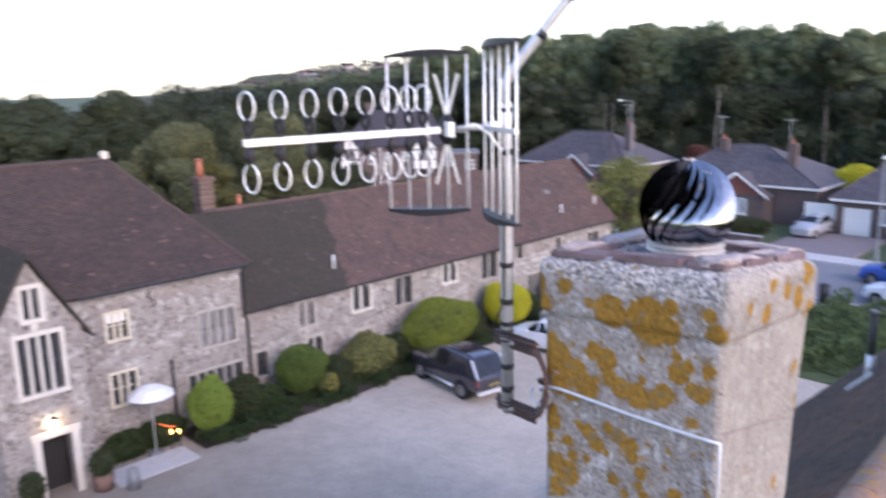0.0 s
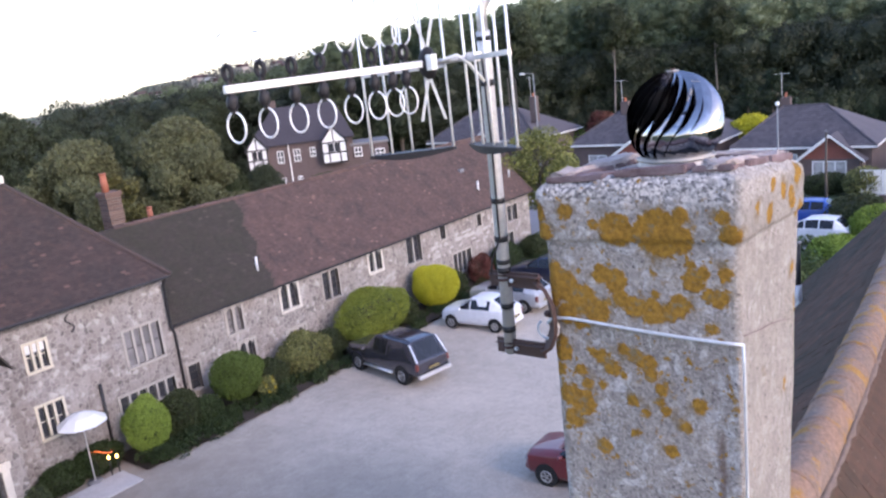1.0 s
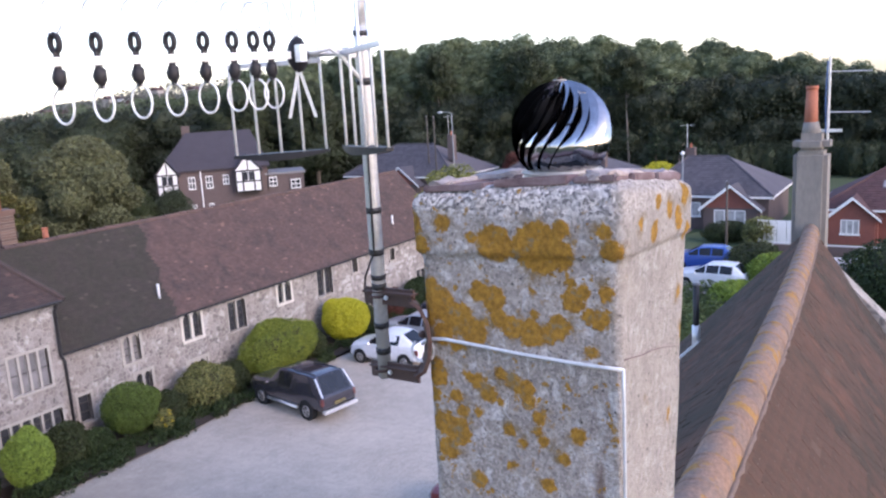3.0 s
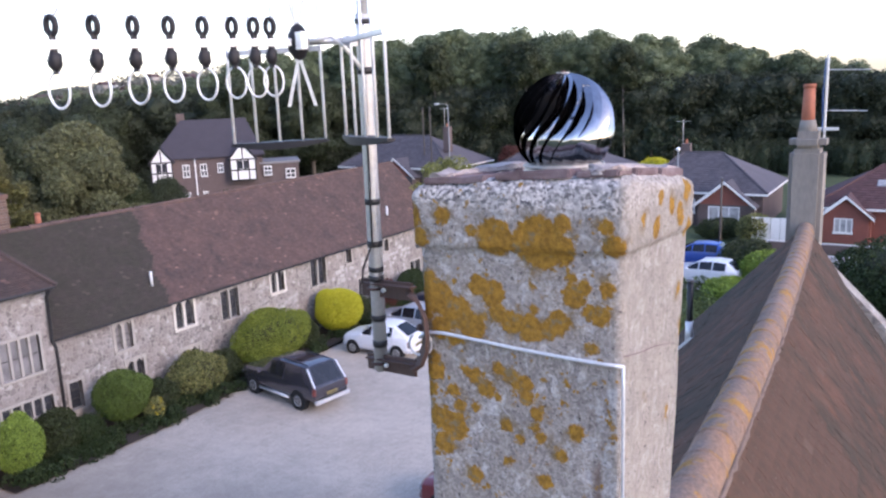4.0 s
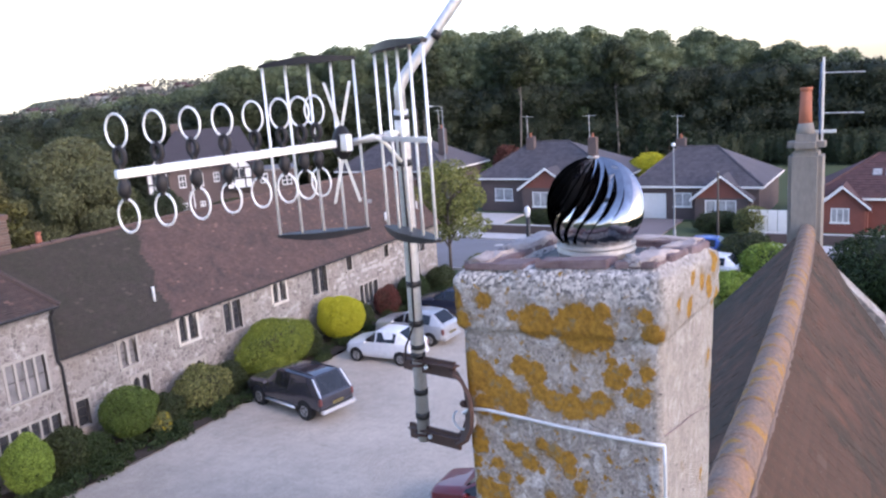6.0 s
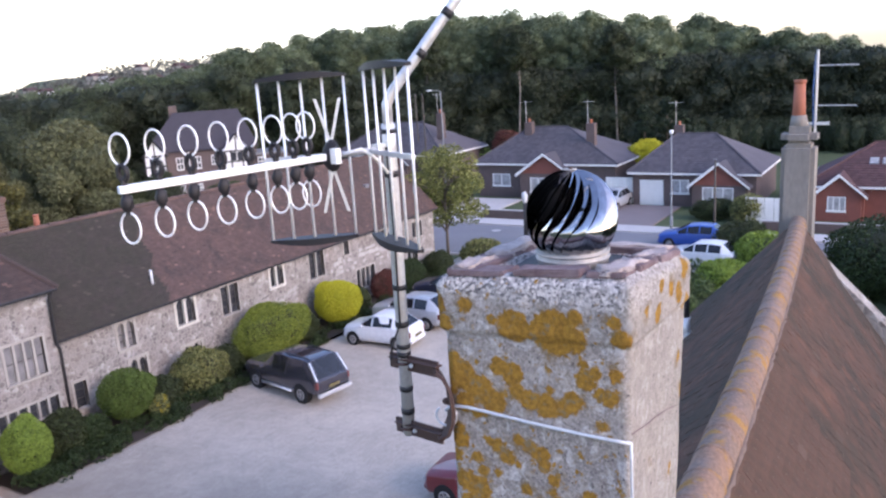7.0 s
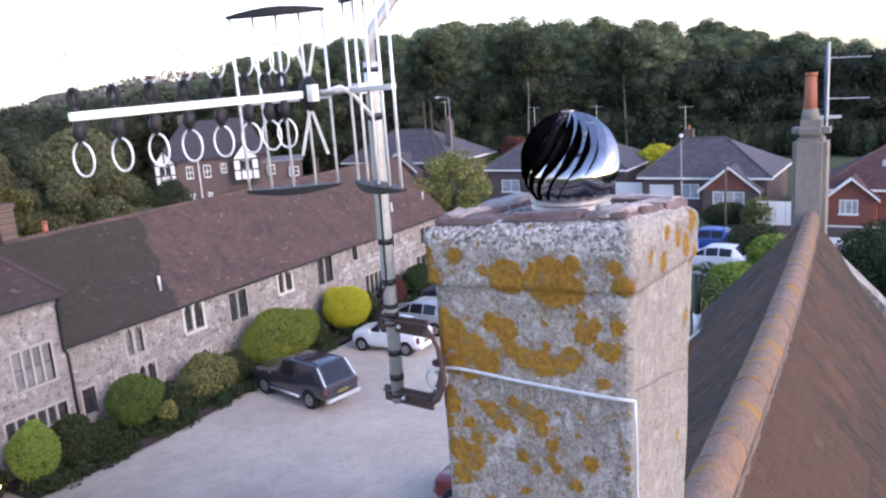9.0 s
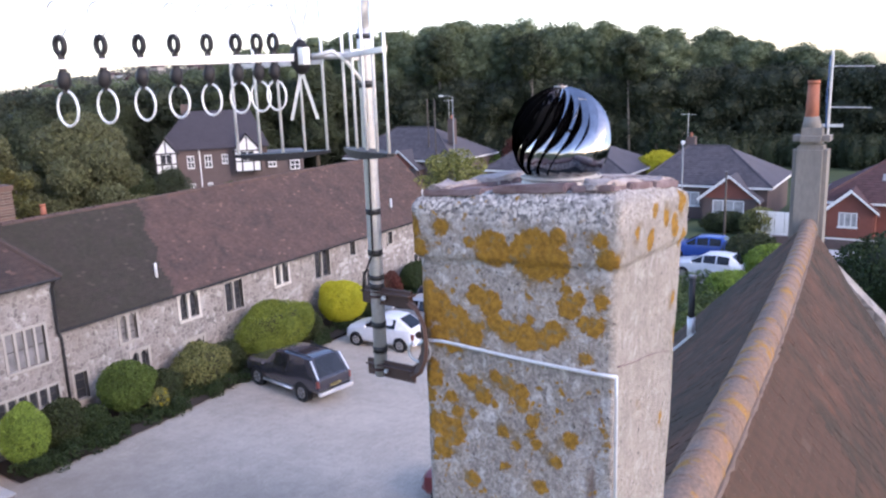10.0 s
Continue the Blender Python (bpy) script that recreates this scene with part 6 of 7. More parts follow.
def house_window(parent, x, y0, y1, z0, z1, lights=3):
    """A white-framed window in a wall that faces -X."""
    w = part("window", box(bmesh.new(), x - 0.05, x + 0.05, y0, y0 + 0.08, z0, z1), WHITE, parent, "white window frame")
    part("frame_side", box(bmesh.new(), x - 0.05, x + 0.05, y1 - 0.08, y1, z0, z1), WHITE, w)
    part("frame_head", box(bmesh.new(), x - 0.05, x + 0.05, y0 + .08, y1 - .08, z1 - 0.08, z1), WHITE, w)
    part("sill", box(bmesh.new(), x - 0.1, x + 0.05, y0 - .05, y1 + .05, z0 - 0.08, z0 + .06), WHITE, w)
    for k in range(1, lights):
        yy = y0 + (y1 - y0) * k / lights
        part("bar", box(bmesh.new(), x - 0.045, x + 0.05, yy - 0.04, yy + 0.04, z0 + .06, z1 - .08), WHITE, w)
    part("pane", box(bmesh.new(), x - 0.01, x + 0.015, y0 + .06, y1 - .06, z0 + .04, z1 - .06), GLASS_LIGHT, w)


def gable_roof_x(parent, x0, x1, yc, half, zf, za, tile, name):
    """A small gable roof whose ridge runs along X."""
    for s in (-1, 1):
        part(name, slope_under(bmesh.new(), [(x0, yc, za), (x1, yc, za), (x1, yc + s * half, zf), (x0, yc + s * half, zf)], 0.1), tile, parent)
        part("bargeboard", bar(bmesh.new(), (x0 - .05, yc, za - .02), (x0 - .05, yc + s * half, zf - .02), 0.22, 0.05, (0, 0.3, 1)), WHITE, parent, "white bargeboard")


def bungalow(label, xf, y0, y1, eave, ridge, ry0, ry1, gy, ghalf, gapex, gfoot, tile, brick, garage=None, chims=(), depth=9.0, win=None, win2=None):
    """A hipped bungalow that looks towards -X, with a gabled bay."""
    h = thing("bungalow", (xf + depth / 2, (y0 + y1) / 2, 0), label, "house", "houses across the road")
    holes = [(garage[0], garage[1], -0.1, 2.05)] if garage else []
    if win2:
        holes.append((win2[0], win2[1], 1.0, 2.1))
    part("front_wall", wall(bmesh.new(), y0, y1, -0.2, eave, xf, xf + 0.3, holes, "x"), brick, h)
    part("rear_wall", wall(bmesh.new(), y0, y1, -0.2, eave, xf + depth - .3, xf + depth, [], "x"), brick, h)
    for y in (y0, y1 - 0.3):
        part("side_wall", wall(bmesh.new(), xf + .3, xf + depth - .3, -0.2, eave, y, y + 0.3, []), brick, h)
    xr = xf + depth / 2
    o = 0.35
    A, B, C, D = (xf - o, y0 - o, eave), (xf - o, y1 + o, eave), (xf + depth + o, y1 + o, eave), (xf + depth + o, y0 - o, eave)
    R0, R1 = (xr, ry0, ridge), (xr, ry1, ridge)
    roof = None
    for nm, cs in (("front_slope", [A, B, R1, R0]), ("rear_slope", [C, D, R0, R1]), ("hip", [B, C, R1]), ("hip", [D, A, R0])):
        ob = part(nm, slope_under(bmesh.new(), cs, 0.12), tile, h)
        roof = roof or ob
    up = Vector((xr - A[0], 0, ridge - eave))

    def inside(p):
        t = (p.z - eave) / (ridge - eave)
        return A[1] + (ry0 - A[1]) * t < p.y < B[1] + (ry1 - B[1]) * t
    v, f = tile_field(A, (0, 1, 0), up, B[1] - A[1], up.length, 0.33, 0.3, keep=inside, lift=0.02, seed=int(gy * 10))
    pydata_part("tiles", v, f, tile, roof, "", "stuff")
    for a, b in ((A, R0), (B, R1), (R0, R1)):
        part("ridge_tile", tube(bmesh.new(), [a, b], 0.11, 6), tile, roof)
    part("fascia", box(bmesh.new(), xf - o - .04, xf - o + .02, y0 - o, y1 + o, eave - 0.18, eave - .02), WHITE, h, "white fascia and gutter")
    for y in (y0 - o, y1 + o):
        part("fascia", box(bmesh.new(), xf - o + .03, xf + depth + o, y - .03, y + .03, eave - 0.18, eave - .02), WHITE, h)
    # bay
    bx = xf - 1.2
    wy0, wy1 = win or (gy - ghalf * 0.55, gy + ghalf * 0.55)
    bm = wall(bmesh.new(), gy - ghalf + .25, gy + ghalf - .25, -0.2, gfoot + .15, bx, bx + 0.25, [(wy0, wy1, 0.7, min(2.0, gfoot))], "x")
    part("bay_wall", bm, brick, h)
    part("bay_gable", prism(bmesh.new(), [(gy - ghalf + .1, gfoot), (gy + ghalf - .1, gfoot), (gy, gapex - .1)], bx + .01, bx + .24, "x"), BRICK_RED if brick is BRICK_FAR else brick, h, "red tile-hung gable")
    for s in (-1, 1):
        part("bay_side", box(bmesh.new(), bx + .25, xf, gy + s * (ghalf - .25) - .12, gy + s * (ghalf - .25) + .12, -0.2, gfoot), brick, h)
    gable_roof_x(h, bx - .25, xf + depth * 0.4, gy, ghalf + .1, gfoot, gapex, tile, "bay_roof")
    house_window(h, bx + .05, wy0, wy1, 0.7, min(2.0, gfoot), 3)
    if win2:
        house_window(h, xf + .05, win2[0], win2[1], 1.0, 2.1, 2)
    if garage:
        g = part("garage_door", box(bmesh.new(), xf + .05, xf + .12, garage[0], garage[1], 0, 2.05), WHITE, h, "white up-and-over garage door")
        for k in range(5):
            part("panel_rib", box(bmesh.new(), xf + .035, xf + .05, garage[0] + .05, garage[1] - .05, 0.15 + k * .38, 0.42 + k * .38), WHITE, g)
    for cx, cy, top in chims:
        c = part("chimney", box(bmesh.new(), cx - .3, cx + .3, cy - .38, cy + .38, ridge - 1.6, top, 0.02), BRICK_FAR, h, "brick chimney stack")
        part("chimney_pot", tube(bmesh.new(), [(cx, cy, top), (cx, cy, top + .35)], 0.12, 10, True, 0.1), TERRACOTTA, c)
        part("aerial_pole", tube(bmesh.new(), [(cx, cy + .3, top - .3), (cx, cy + .3, top + 2.0)], 0.025, 6), ALU, c)
        part("aerial_rod", bar(bmesh.new(), (cx, cy + .9, top + 1.85), (cx, cy - .3, top + 1.85), 0.03, 0.03, (0, 0, 1)), ALU, c)
    return h


bungalow("brick bungalow with grey hipped roof and white garage", 62.9, 11.1, 20.6, 2.7, 5.25, 15.1, 18.2, 13.6, 2.2, 3.6, 1.75, TILE_GREY, BRICK_FAR, (18.1, 20.05), [(68.4, 18.3, 5.9)], win=(12.5, 14.8), win2=(16.1, 17.5))
bungalow("brick bungalow with grey hipped roof and gabled bay", 64.4, 22.6, 35.6, 3.1, 5.85, 28.6, 32.3, 28.5, 2.6, 4.05, 2.2, TILE_GREY, BRICK_FAR, None, [(68.0, 32.0, 6.4), (67.0, 25.6, 6.3)], win=(27.6, 29.9), win2=(32.4, 34.2))
bungalow("brick bungalow with grey hipped roof farther along", 69.0, 42.3, 55.8, 3.2, 6.15, 47.2, 52.0, 47.9, 2.3, 4.2, 2.3, TILE_GREY, BRICK_FAR, None, [(72.0, 44.0, 7.2)])
bungalow("brick house with a red-brown tiled roof", 60.6, -6.5, 7.2, 2.3, 4.75, -2.6, 3.4, 5.2, 1.65, 3.2, 1.7, TILE_BROWN, BRICK_RED, None, [], win=(4.75, 5.9))


def roof_lights():
    """Two small rooflights in the red-brown slope."""
    for y in (2.55, 3.35):
        r = thing("rooflight", (63.0, y, 3.6), "small square rooflight with a pale glass pane", "rooflight", "rooflights in the brown roof")
        m = Matrix.Translation((62.95, y, 3.68)) @ Matrix.Rotation(-math.atan2(2.45, 4.9), 4, "Y")
        bm = box(bmesh.new(), -.42, .42, -.3, .3, -.06, .05, 0.01)
        bm.transform(m)
        part("frame", bm, LEAD, r)
        bm = box(bmesh.new(), -.35, .35, -.23, .23, .052, .065)
        bm.transform(m)
        part("pane", bm, GLASS_LIGHT, r)


roof_lights()


def timber_house():
    """The half-timbered house, in its own frame: u along the front, facing -v."""
    h = thing("half_timbered_house", (0, 0, 0), "brick house with black and white timbered gables", "house")
    L, D, ez, rz = 14.2, 8.0, 5.3, 8.9
    wins = [(2.6, 3.3, 3.3, 4.6), (4.3, 5.0, 3.3, 4.6), (6.0, 6.6, 3.6, 4.6), (2.7, 3.2, 1.0, 1.8), (4.4, 4.9, 1.0, 1.8), (10.6, 11.4, 3.0, 4.0), (12.8, 13.8, 2.6, 3.6)]
    part("front_wall", wall(bmesh.new(), 0, 10.2, -0.2, ez, 0, 0.35, [w for w in wins if w[1] < 10]), BRICK_FAR, h)
    part("wing_wall", wall(bmesh.new(), 10.2, L, -0.2, 4.2, 0.3, 0.65, [w for w in wins if w[1] > 10]), BRICK_FAR, h)
    part("wing_roof", box(bmesh.new(), 10.0, L + .2, 0.1, 5.0, 4.2, 4.4), LEAD, h)
    part("side_wall", wall(bmesh.new(), 0.35, D, -0.2, ez, 0, 0.35, [], "x"), BRICK_FAR, h)
    part("side_wall", wall(bmesh.new(), 0.35, D, -0.2, ez, 10.2, 10.55, [], "x"), BRICK_FAR, h)
    for nm, cs in (("front_slope", [(-.3, -.3, ez), (10.8, -.3, ez), (9.2, D / 2, rz), (2.6, D / 2, rz)]), ("rear_slope", [(10.8, D + .3, ez), (-.3, D + .3, ez), (2.6, D / 2, rz), (9.2, D / 2, rz)]),
                   ("hip", [(-.3, D + .3, ez), (-.3, -.3, ez), (2.6, D / 2, rz)]), ("hip", [(10.8, -.3, ez), (10.8, D + .3, ez), (9.2, D / 2, rz)])):
        part(nm, slope_under(bmesh.new(), cs, 0.15), TILE_DARK, h)
    for u0, u1, z0, z1 in wins:
        w = part("window", box(bmesh.new(), u0, u1, -.04, .1, z1 - .1, z1), WHITE, h, "white window frame")
        part("sill", box(bmesh.new(), u0, u1, -.06, .1, z0, z0 + .1), WHITE, w)
        for u in (u0, (u0 + u1) / 2 - .04, u1 - .08):
            part("bar", box(bmesh.new(), u, u + .08, -.04, .1, z0 + .1, z1 - .1), WHITE, w)
        part("bar", box(bmesh.new(), u0 + .08, u1 - .08, -.035, .09, (z0 + z1) / 2 - .04, (z0 + z1) / 2 + .04), WHITE, w)
        part("pane", box(bmesh.new(), u0 + .06, u1 - .06, .1, .13, z0 + .05, z1 - .05), GLASS, w)
    part("downpipe", tube(bmesh.new(), [(3.85, -.08, ez), (3.85, -.08, 0)], 0.07, 6), WHITE, h, "white downpipe")
    part("chimney", box(bmesh.new(), 2.2, 3.0, D / 2 + .3, D / 2 + 1.1, rz - 1.5, rz + .7, .02), BRICK_FAR, h)
    for uc, hw, z0, zf, za in ((8.55, 1.25, 2.75, 4.9, 6.5), (0.7, 1.0, 2.9, 5.0, 6.4)):
        bay = part("timbered_bay", prism(bmesh.new(), [(uc - hw, z0), (uc + hw, z0), (uc + hw, zf), (uc, za), (uc - hw, zf)], -.9, .2), WHITE, h, "white plaster bay with black timbers")
        for s in (-1, 1):
            part("bargeboard", bar(bmesh.new(), (uc, -.96, za + .06), (uc + s * (hw + .2), -.96, zf - .1), 0.2, 0.08, (0.2, 0, 1)), BLACKWOOD, bay)
            part("bay_roof", slope_under(bmesh.new(), [(uc, -1.0, za + .12), (uc, 2.5, za + .12), (uc + s * (hw + .25), 2.5, zf), (uc + s * (hw + .25), -1.0, zf)], .1), TILE_DARK, bay)
        for du in (-hw, -hw * .45, hw * .45, hw):
            part("stud", box(bmesh.new(), uc + du - .07, uc + du + .07, -.935, -.895, z0, zf), BLACKWOOD, bay)
        for z in (z0 + .05, (z0 + zf) / 2, zf):
            part("rail", box(bmesh.new(), uc - hw - .04, uc + hw + .04, -.945, -.9, z - .07, z + .07), BLACKWOOD, bay)
        part("king_post", box(bmesh.new(), uc - .06, uc + .06, -.935, -.895, zf, za - .2), BLACKWOOD, bay)
        part("pane", box(bmesh.new(), uc - hw * .42, uc + hw * .42, -.93, -.9, (z0 + zf) / 2 + .1, zf - .12), GLASS, bay)
        part("glazing_bar", box(bmesh.new(), uc - .04, uc + .04, -.95, -.93, (z0 + zf) / 2 + .1, zf - .12), WHITE, bay)
    h.matrix_world = pose(53.0, 66.8, 0, 0, 0, -44)


timber_house()


def lamp_post(x, y, z, top, arm, label):
    p = thing("street_lamp", (x, y, z), label, "street lamp", "street lamps")
    part("column", tube(bmesh.new(), [(x, y, z), (x, y, z + 1.2), (x, y, top)], 0.075, 10, True, 0.045), GREYPOST, p, "", True)
    part("base", tube(bmesh.new(), [(x, y, z), (x, y, z + 1.1)], 0.1, 10), GREYPOST, p, "", True)
    if arm:
        part("arm", tube(bmesh.new(), [(x, y, top), (x - .1, y + .3, top + .12), (x - .2, y + .9, top + .15)], 0.035, 8), GREYPOST, p, "", True)
        part("lantern", lump(bmesh.new(), (x - .22, y + 1.1, top + .13), (0.14, 0.32, 0.08), 1, 0, 2), WHITE, p, "", True)
    else:
        part("lantern", lump(bmesh.new(), (x, y, top + .1), (0.15, 0.15, 0.14), 1, 0, 2), WHITE, p, "pale globe lantern", True)


GREYPOST = mat("grey_painted_post", (0.25, 0.27, 0.28), rough=0.6)
lamp_post(52.95, 14.75, 0.09, 6.75, False, "tall thin street lamp with a pale globe")
lamp_post(66.0, 40.2, 0, 9.6, True, "street lamp with a short arm behind the roofs")
lamp_post(86.0, 66.0, 0, 8.5, True, "street lamp with a short arm far off")
POLE = mat("dark_wooden_pole", (0.10, 0.085, 0.07), rough=0.9)
for x, y, top in ((51.5, 11.6, 5.2), (70.5, 46.0, 9.2), (67.0, 42.9, 9.3)):
    p = thing("wooden_pole", (x, y, 0), "slim dark wooden pole", "pole", "poles")
    part("shaft", tube(bmesh.new(), [(x, y, 0), (x, y, top)], 0.085, 8, True, 0.06), POLE, p, "", True)
    part("cap", tube(bmesh.new(), [(x, y, top), (x, y, top + .06)], 0.08, 8), LEAD, p)
p = thing("sign_post", (48.0, 23.2, 0), "thick dark roadside post with a white head", "post")
part("shaft", tube(bmesh.new(), [(48.0, 23.2, -0.05), (48.0, 23.2, 2.7)], 0.17, 12, True, 0.15), IRON, p, "", True)
part("head", lump(bmesh.new(), (48.0, 23.2, 3.05), (0.16, 0.2, 0.42), 2, 0.25, 2), WHITE, p, "white head", True)
g = thing("white_gate", (57.0, 8.6, 0), "white painted panel gate beside the bungalow", "gate")
for k in range(5):
    part("panel", box(bmesh.new(), 57.0, 57.08, 7.7 + k * .62, 8.28 + k * .62, 0.1, 1.9), WHITE, g)
part("rail", box(bmesh.new(), 57.09, 57.15, 7.7, 10.8, 1.5, 1.6), WHITE, g)
g = thing("garage_gate", (62.6, 21.8, 0), "white panelled side gate beyond the garage", "gate")
for k in range(5):
    part("panel", box(bmesh.new(), 63.2, 63.28, 20.72 + k * .46, 21.15 + k * .46, 0.1, 2.15), WHITE, g)


# ---- trees ----
WOOD_LEAF = leaf_mat("woodland_leaf", (0.080, 0.106, 0.054), (0.052, 0.070, 0.039), 0.25)
WOOD_LEAF_B = leaf_mat("woodland_leaf_light", (0.128, 0.156, 0.080), (0.084, 0.108, 0.056), 0.25)
GARDEN_LEAF = leaf_mat("garden_tree_leaf", (0.042, 0.054, 0.026), (0.025, 0.034, 0.017), 0.35)
# dark leaf colour painted for the shade below the wood's canopy
WOOD_SHADE = leaf_mat("wood_shade_leaf", (0.033, 0.043, 0.025), (0.023, 0.031, 0.019), 0.2)
WILLOW = leaf_mat("willow_leaf", (0.118, 0.124, 0.058), (0.050, 0.057, 0.027), 0.3)
STREET_LEAF = leaf_mat("street_tree_leaf", (0.19, 0.20, 0.055), (0.13, 0.145, 0.042), 0.5)
RUSSET = leaf_mat("russet_leaf", (0.100, 0.088, 0.024), (0.050, 0.062, 0.020), 0.4)
CONIFER = leaf_mat("conifer_leaf", (0.020, 0.034, 0.016), (0.015, 0.025, 0.012), 0.4)


def tree(name, height, spread, bare, leaf, material, label, seed, count=5200, clumps=26, hang=0.0, trunk_r=0.2, group="", size=(0.24, 0.44), core=0.0):
    """A tapered trunk with limbs and a crown of many clumps, about its own foot."""
    rnd = random.Random(seed)
    t = thing(name, (0, 0, 0), label, "tree", group)
    lean = Vector((rnd.uniform(-.4, .4), rnd.uniform(-.4, .4), 0))
    bm = bmesh.new()
    top = height * 0.82
    tube(bm, [Vector((0, 0, -0.3)), Vector((0, 0, height * .25)) + lean * .3, Vector((0, 0, height * .55)) + lean * .8, Vector((0, 0, top)) + lean], trunk_r, 8, True, trunk_r * 0.25)
    centres = []
    for k in range(clumps):
        f = (k + 0.5) / clumps
        z = bare + (height - bare) * (0.06 + 0.9 * f)
        wide = spread * (math.sin(math.pi * min(1, 0.16 + 0.8 * f)) ** 0.65)
        a = k * 2.399 + rnd.uniform(-.5, .5)
        r = wide * rnd.uniform(0.25, 0.88)
        c = Vector((r * math.cos(a), r * math.sin(a), z)) + lean * f
        s = spread * rnd.uniform(*size)
        centres.append((c[:], (s, s * rnd.uniform(.85, 1.15), s * rnd.uniform(.6, .95))))
        if k % 3 == 0:
            z0 = max(bare * 0.7, z - spread * 0.6)
            tube(bm, [Vector((0, 0, z0)) + lean * .6, Vector((c.x * .5, c.y * .5, (z0 + z) / 2 + .2)), c], trunk_r * 0.32, 5, True, 0.03)
    part("trunk", bm, BARK, t, "", True)
    ob = new("crown", leaf_mesh("crown", centres, count, leaf, seed, material, hang=hang, core=core))
    ob.parent = t
    return t


def woods():
    kinds = []
    for k in range(5):
        kinds.append(tree("woodland_tree", 18.0 + k * 0.5, 4.3 + 0.4 * (k % 3), 4.5 + (k % 2) * 2.0, 0.20, WOOD_LEAF if k % 2 else WOOD_LEAF_B, "tall dark broadleaf tree in the wood", 100 + k, 21000, 60, 0, 0.26, "wood behind the houses", core=0.62))
    rnd = random.Random(9)
    # the wood's edge: x, y, height of the tree tops
    edge = [(60, 118, 10.2), (77, 99, 12.4), (86, 91, 14.8), (92, 85, 16.6), (98.5, 77, 18.0), (107, 64, 19.0), (115, 49, 18.2), (121, 30, 16.0), (124, 15, 13.3), (125, 6, 10.8), (124, -12, 8.6)]
    used = 0
    spots = []
    for (xa, ya, za), (xb, yb, zb) in zip(edge, edge[1:]):
        n = max(2, int(math.hypot(xb - xa, yb - ya) / 3.6))
        for i in range(n):
            f = i / n
            x, y, z = xa + (xb - xa) * f, ya + (yb - ya) * f, za + (zb - za) * f
            for row in range(4):
                out = Vector((x, y, 0)).normalized() * (row * 6.0 - 16)
                h = z - row * 0.15 + rnd.uniform(-0.6, 0.6)
                if row < 2:
                    h = 12 - (12 - h) * ((Vector((x, y, 0)) + out).length / Vector((x, y, 0)).length) - rnd.uniform(0.0, 2.5)
                spots.append((x + out.x + rnd.uniform(-1.4, 1.4), y + out.y + rnd.uniform(-1.4, 1.4), h))
    first = set()
    for x, y, h in spots:
        k = rnd.randrange(len(kinds))
        s = h / (18.0 + k * 0.5)
        m = pose(x, y, 0, 0, 0, rnd.uniform(0, 360)) @ Matrix.Diagonal((max(0.8, s), max(0.8, s), s, 1))
        if k not in first:
            first.add(k)
            kinds[k].matrix_world = m
        else:
            c = copy_thing(kinds[k], m)
            c.matrix_basis = m
    # undergrowth closes the wood's foot; its dark leaf colour stands for shade there
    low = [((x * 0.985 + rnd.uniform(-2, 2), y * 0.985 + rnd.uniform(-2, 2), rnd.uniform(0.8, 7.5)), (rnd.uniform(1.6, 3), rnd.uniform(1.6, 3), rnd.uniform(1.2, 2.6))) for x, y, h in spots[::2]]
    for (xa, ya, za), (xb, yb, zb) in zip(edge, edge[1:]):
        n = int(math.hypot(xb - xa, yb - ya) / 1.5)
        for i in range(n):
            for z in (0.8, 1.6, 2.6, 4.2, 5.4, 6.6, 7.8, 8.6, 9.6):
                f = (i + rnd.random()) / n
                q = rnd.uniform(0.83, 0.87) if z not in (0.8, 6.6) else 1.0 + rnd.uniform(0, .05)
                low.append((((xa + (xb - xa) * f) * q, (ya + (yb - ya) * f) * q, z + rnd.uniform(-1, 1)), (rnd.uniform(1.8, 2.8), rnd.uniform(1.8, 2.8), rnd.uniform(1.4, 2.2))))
    tagged(new("undergrowth", leaf_mesh("undergrowth", low, 420000, 0.22, 77, WOOD_SHADE, core=0.62)), "undergrowth along the wood's edge, coloured as dark as its shade", "undergrowth", kind="stuff")


woods()


# leaf colour greyed and lightened to carry the distance haze
HAZY = leaf_mat("hazed_distant_leaf", (0.125, 0.125, 0.105), (0.085, 0.088, 0.075), 0.3)


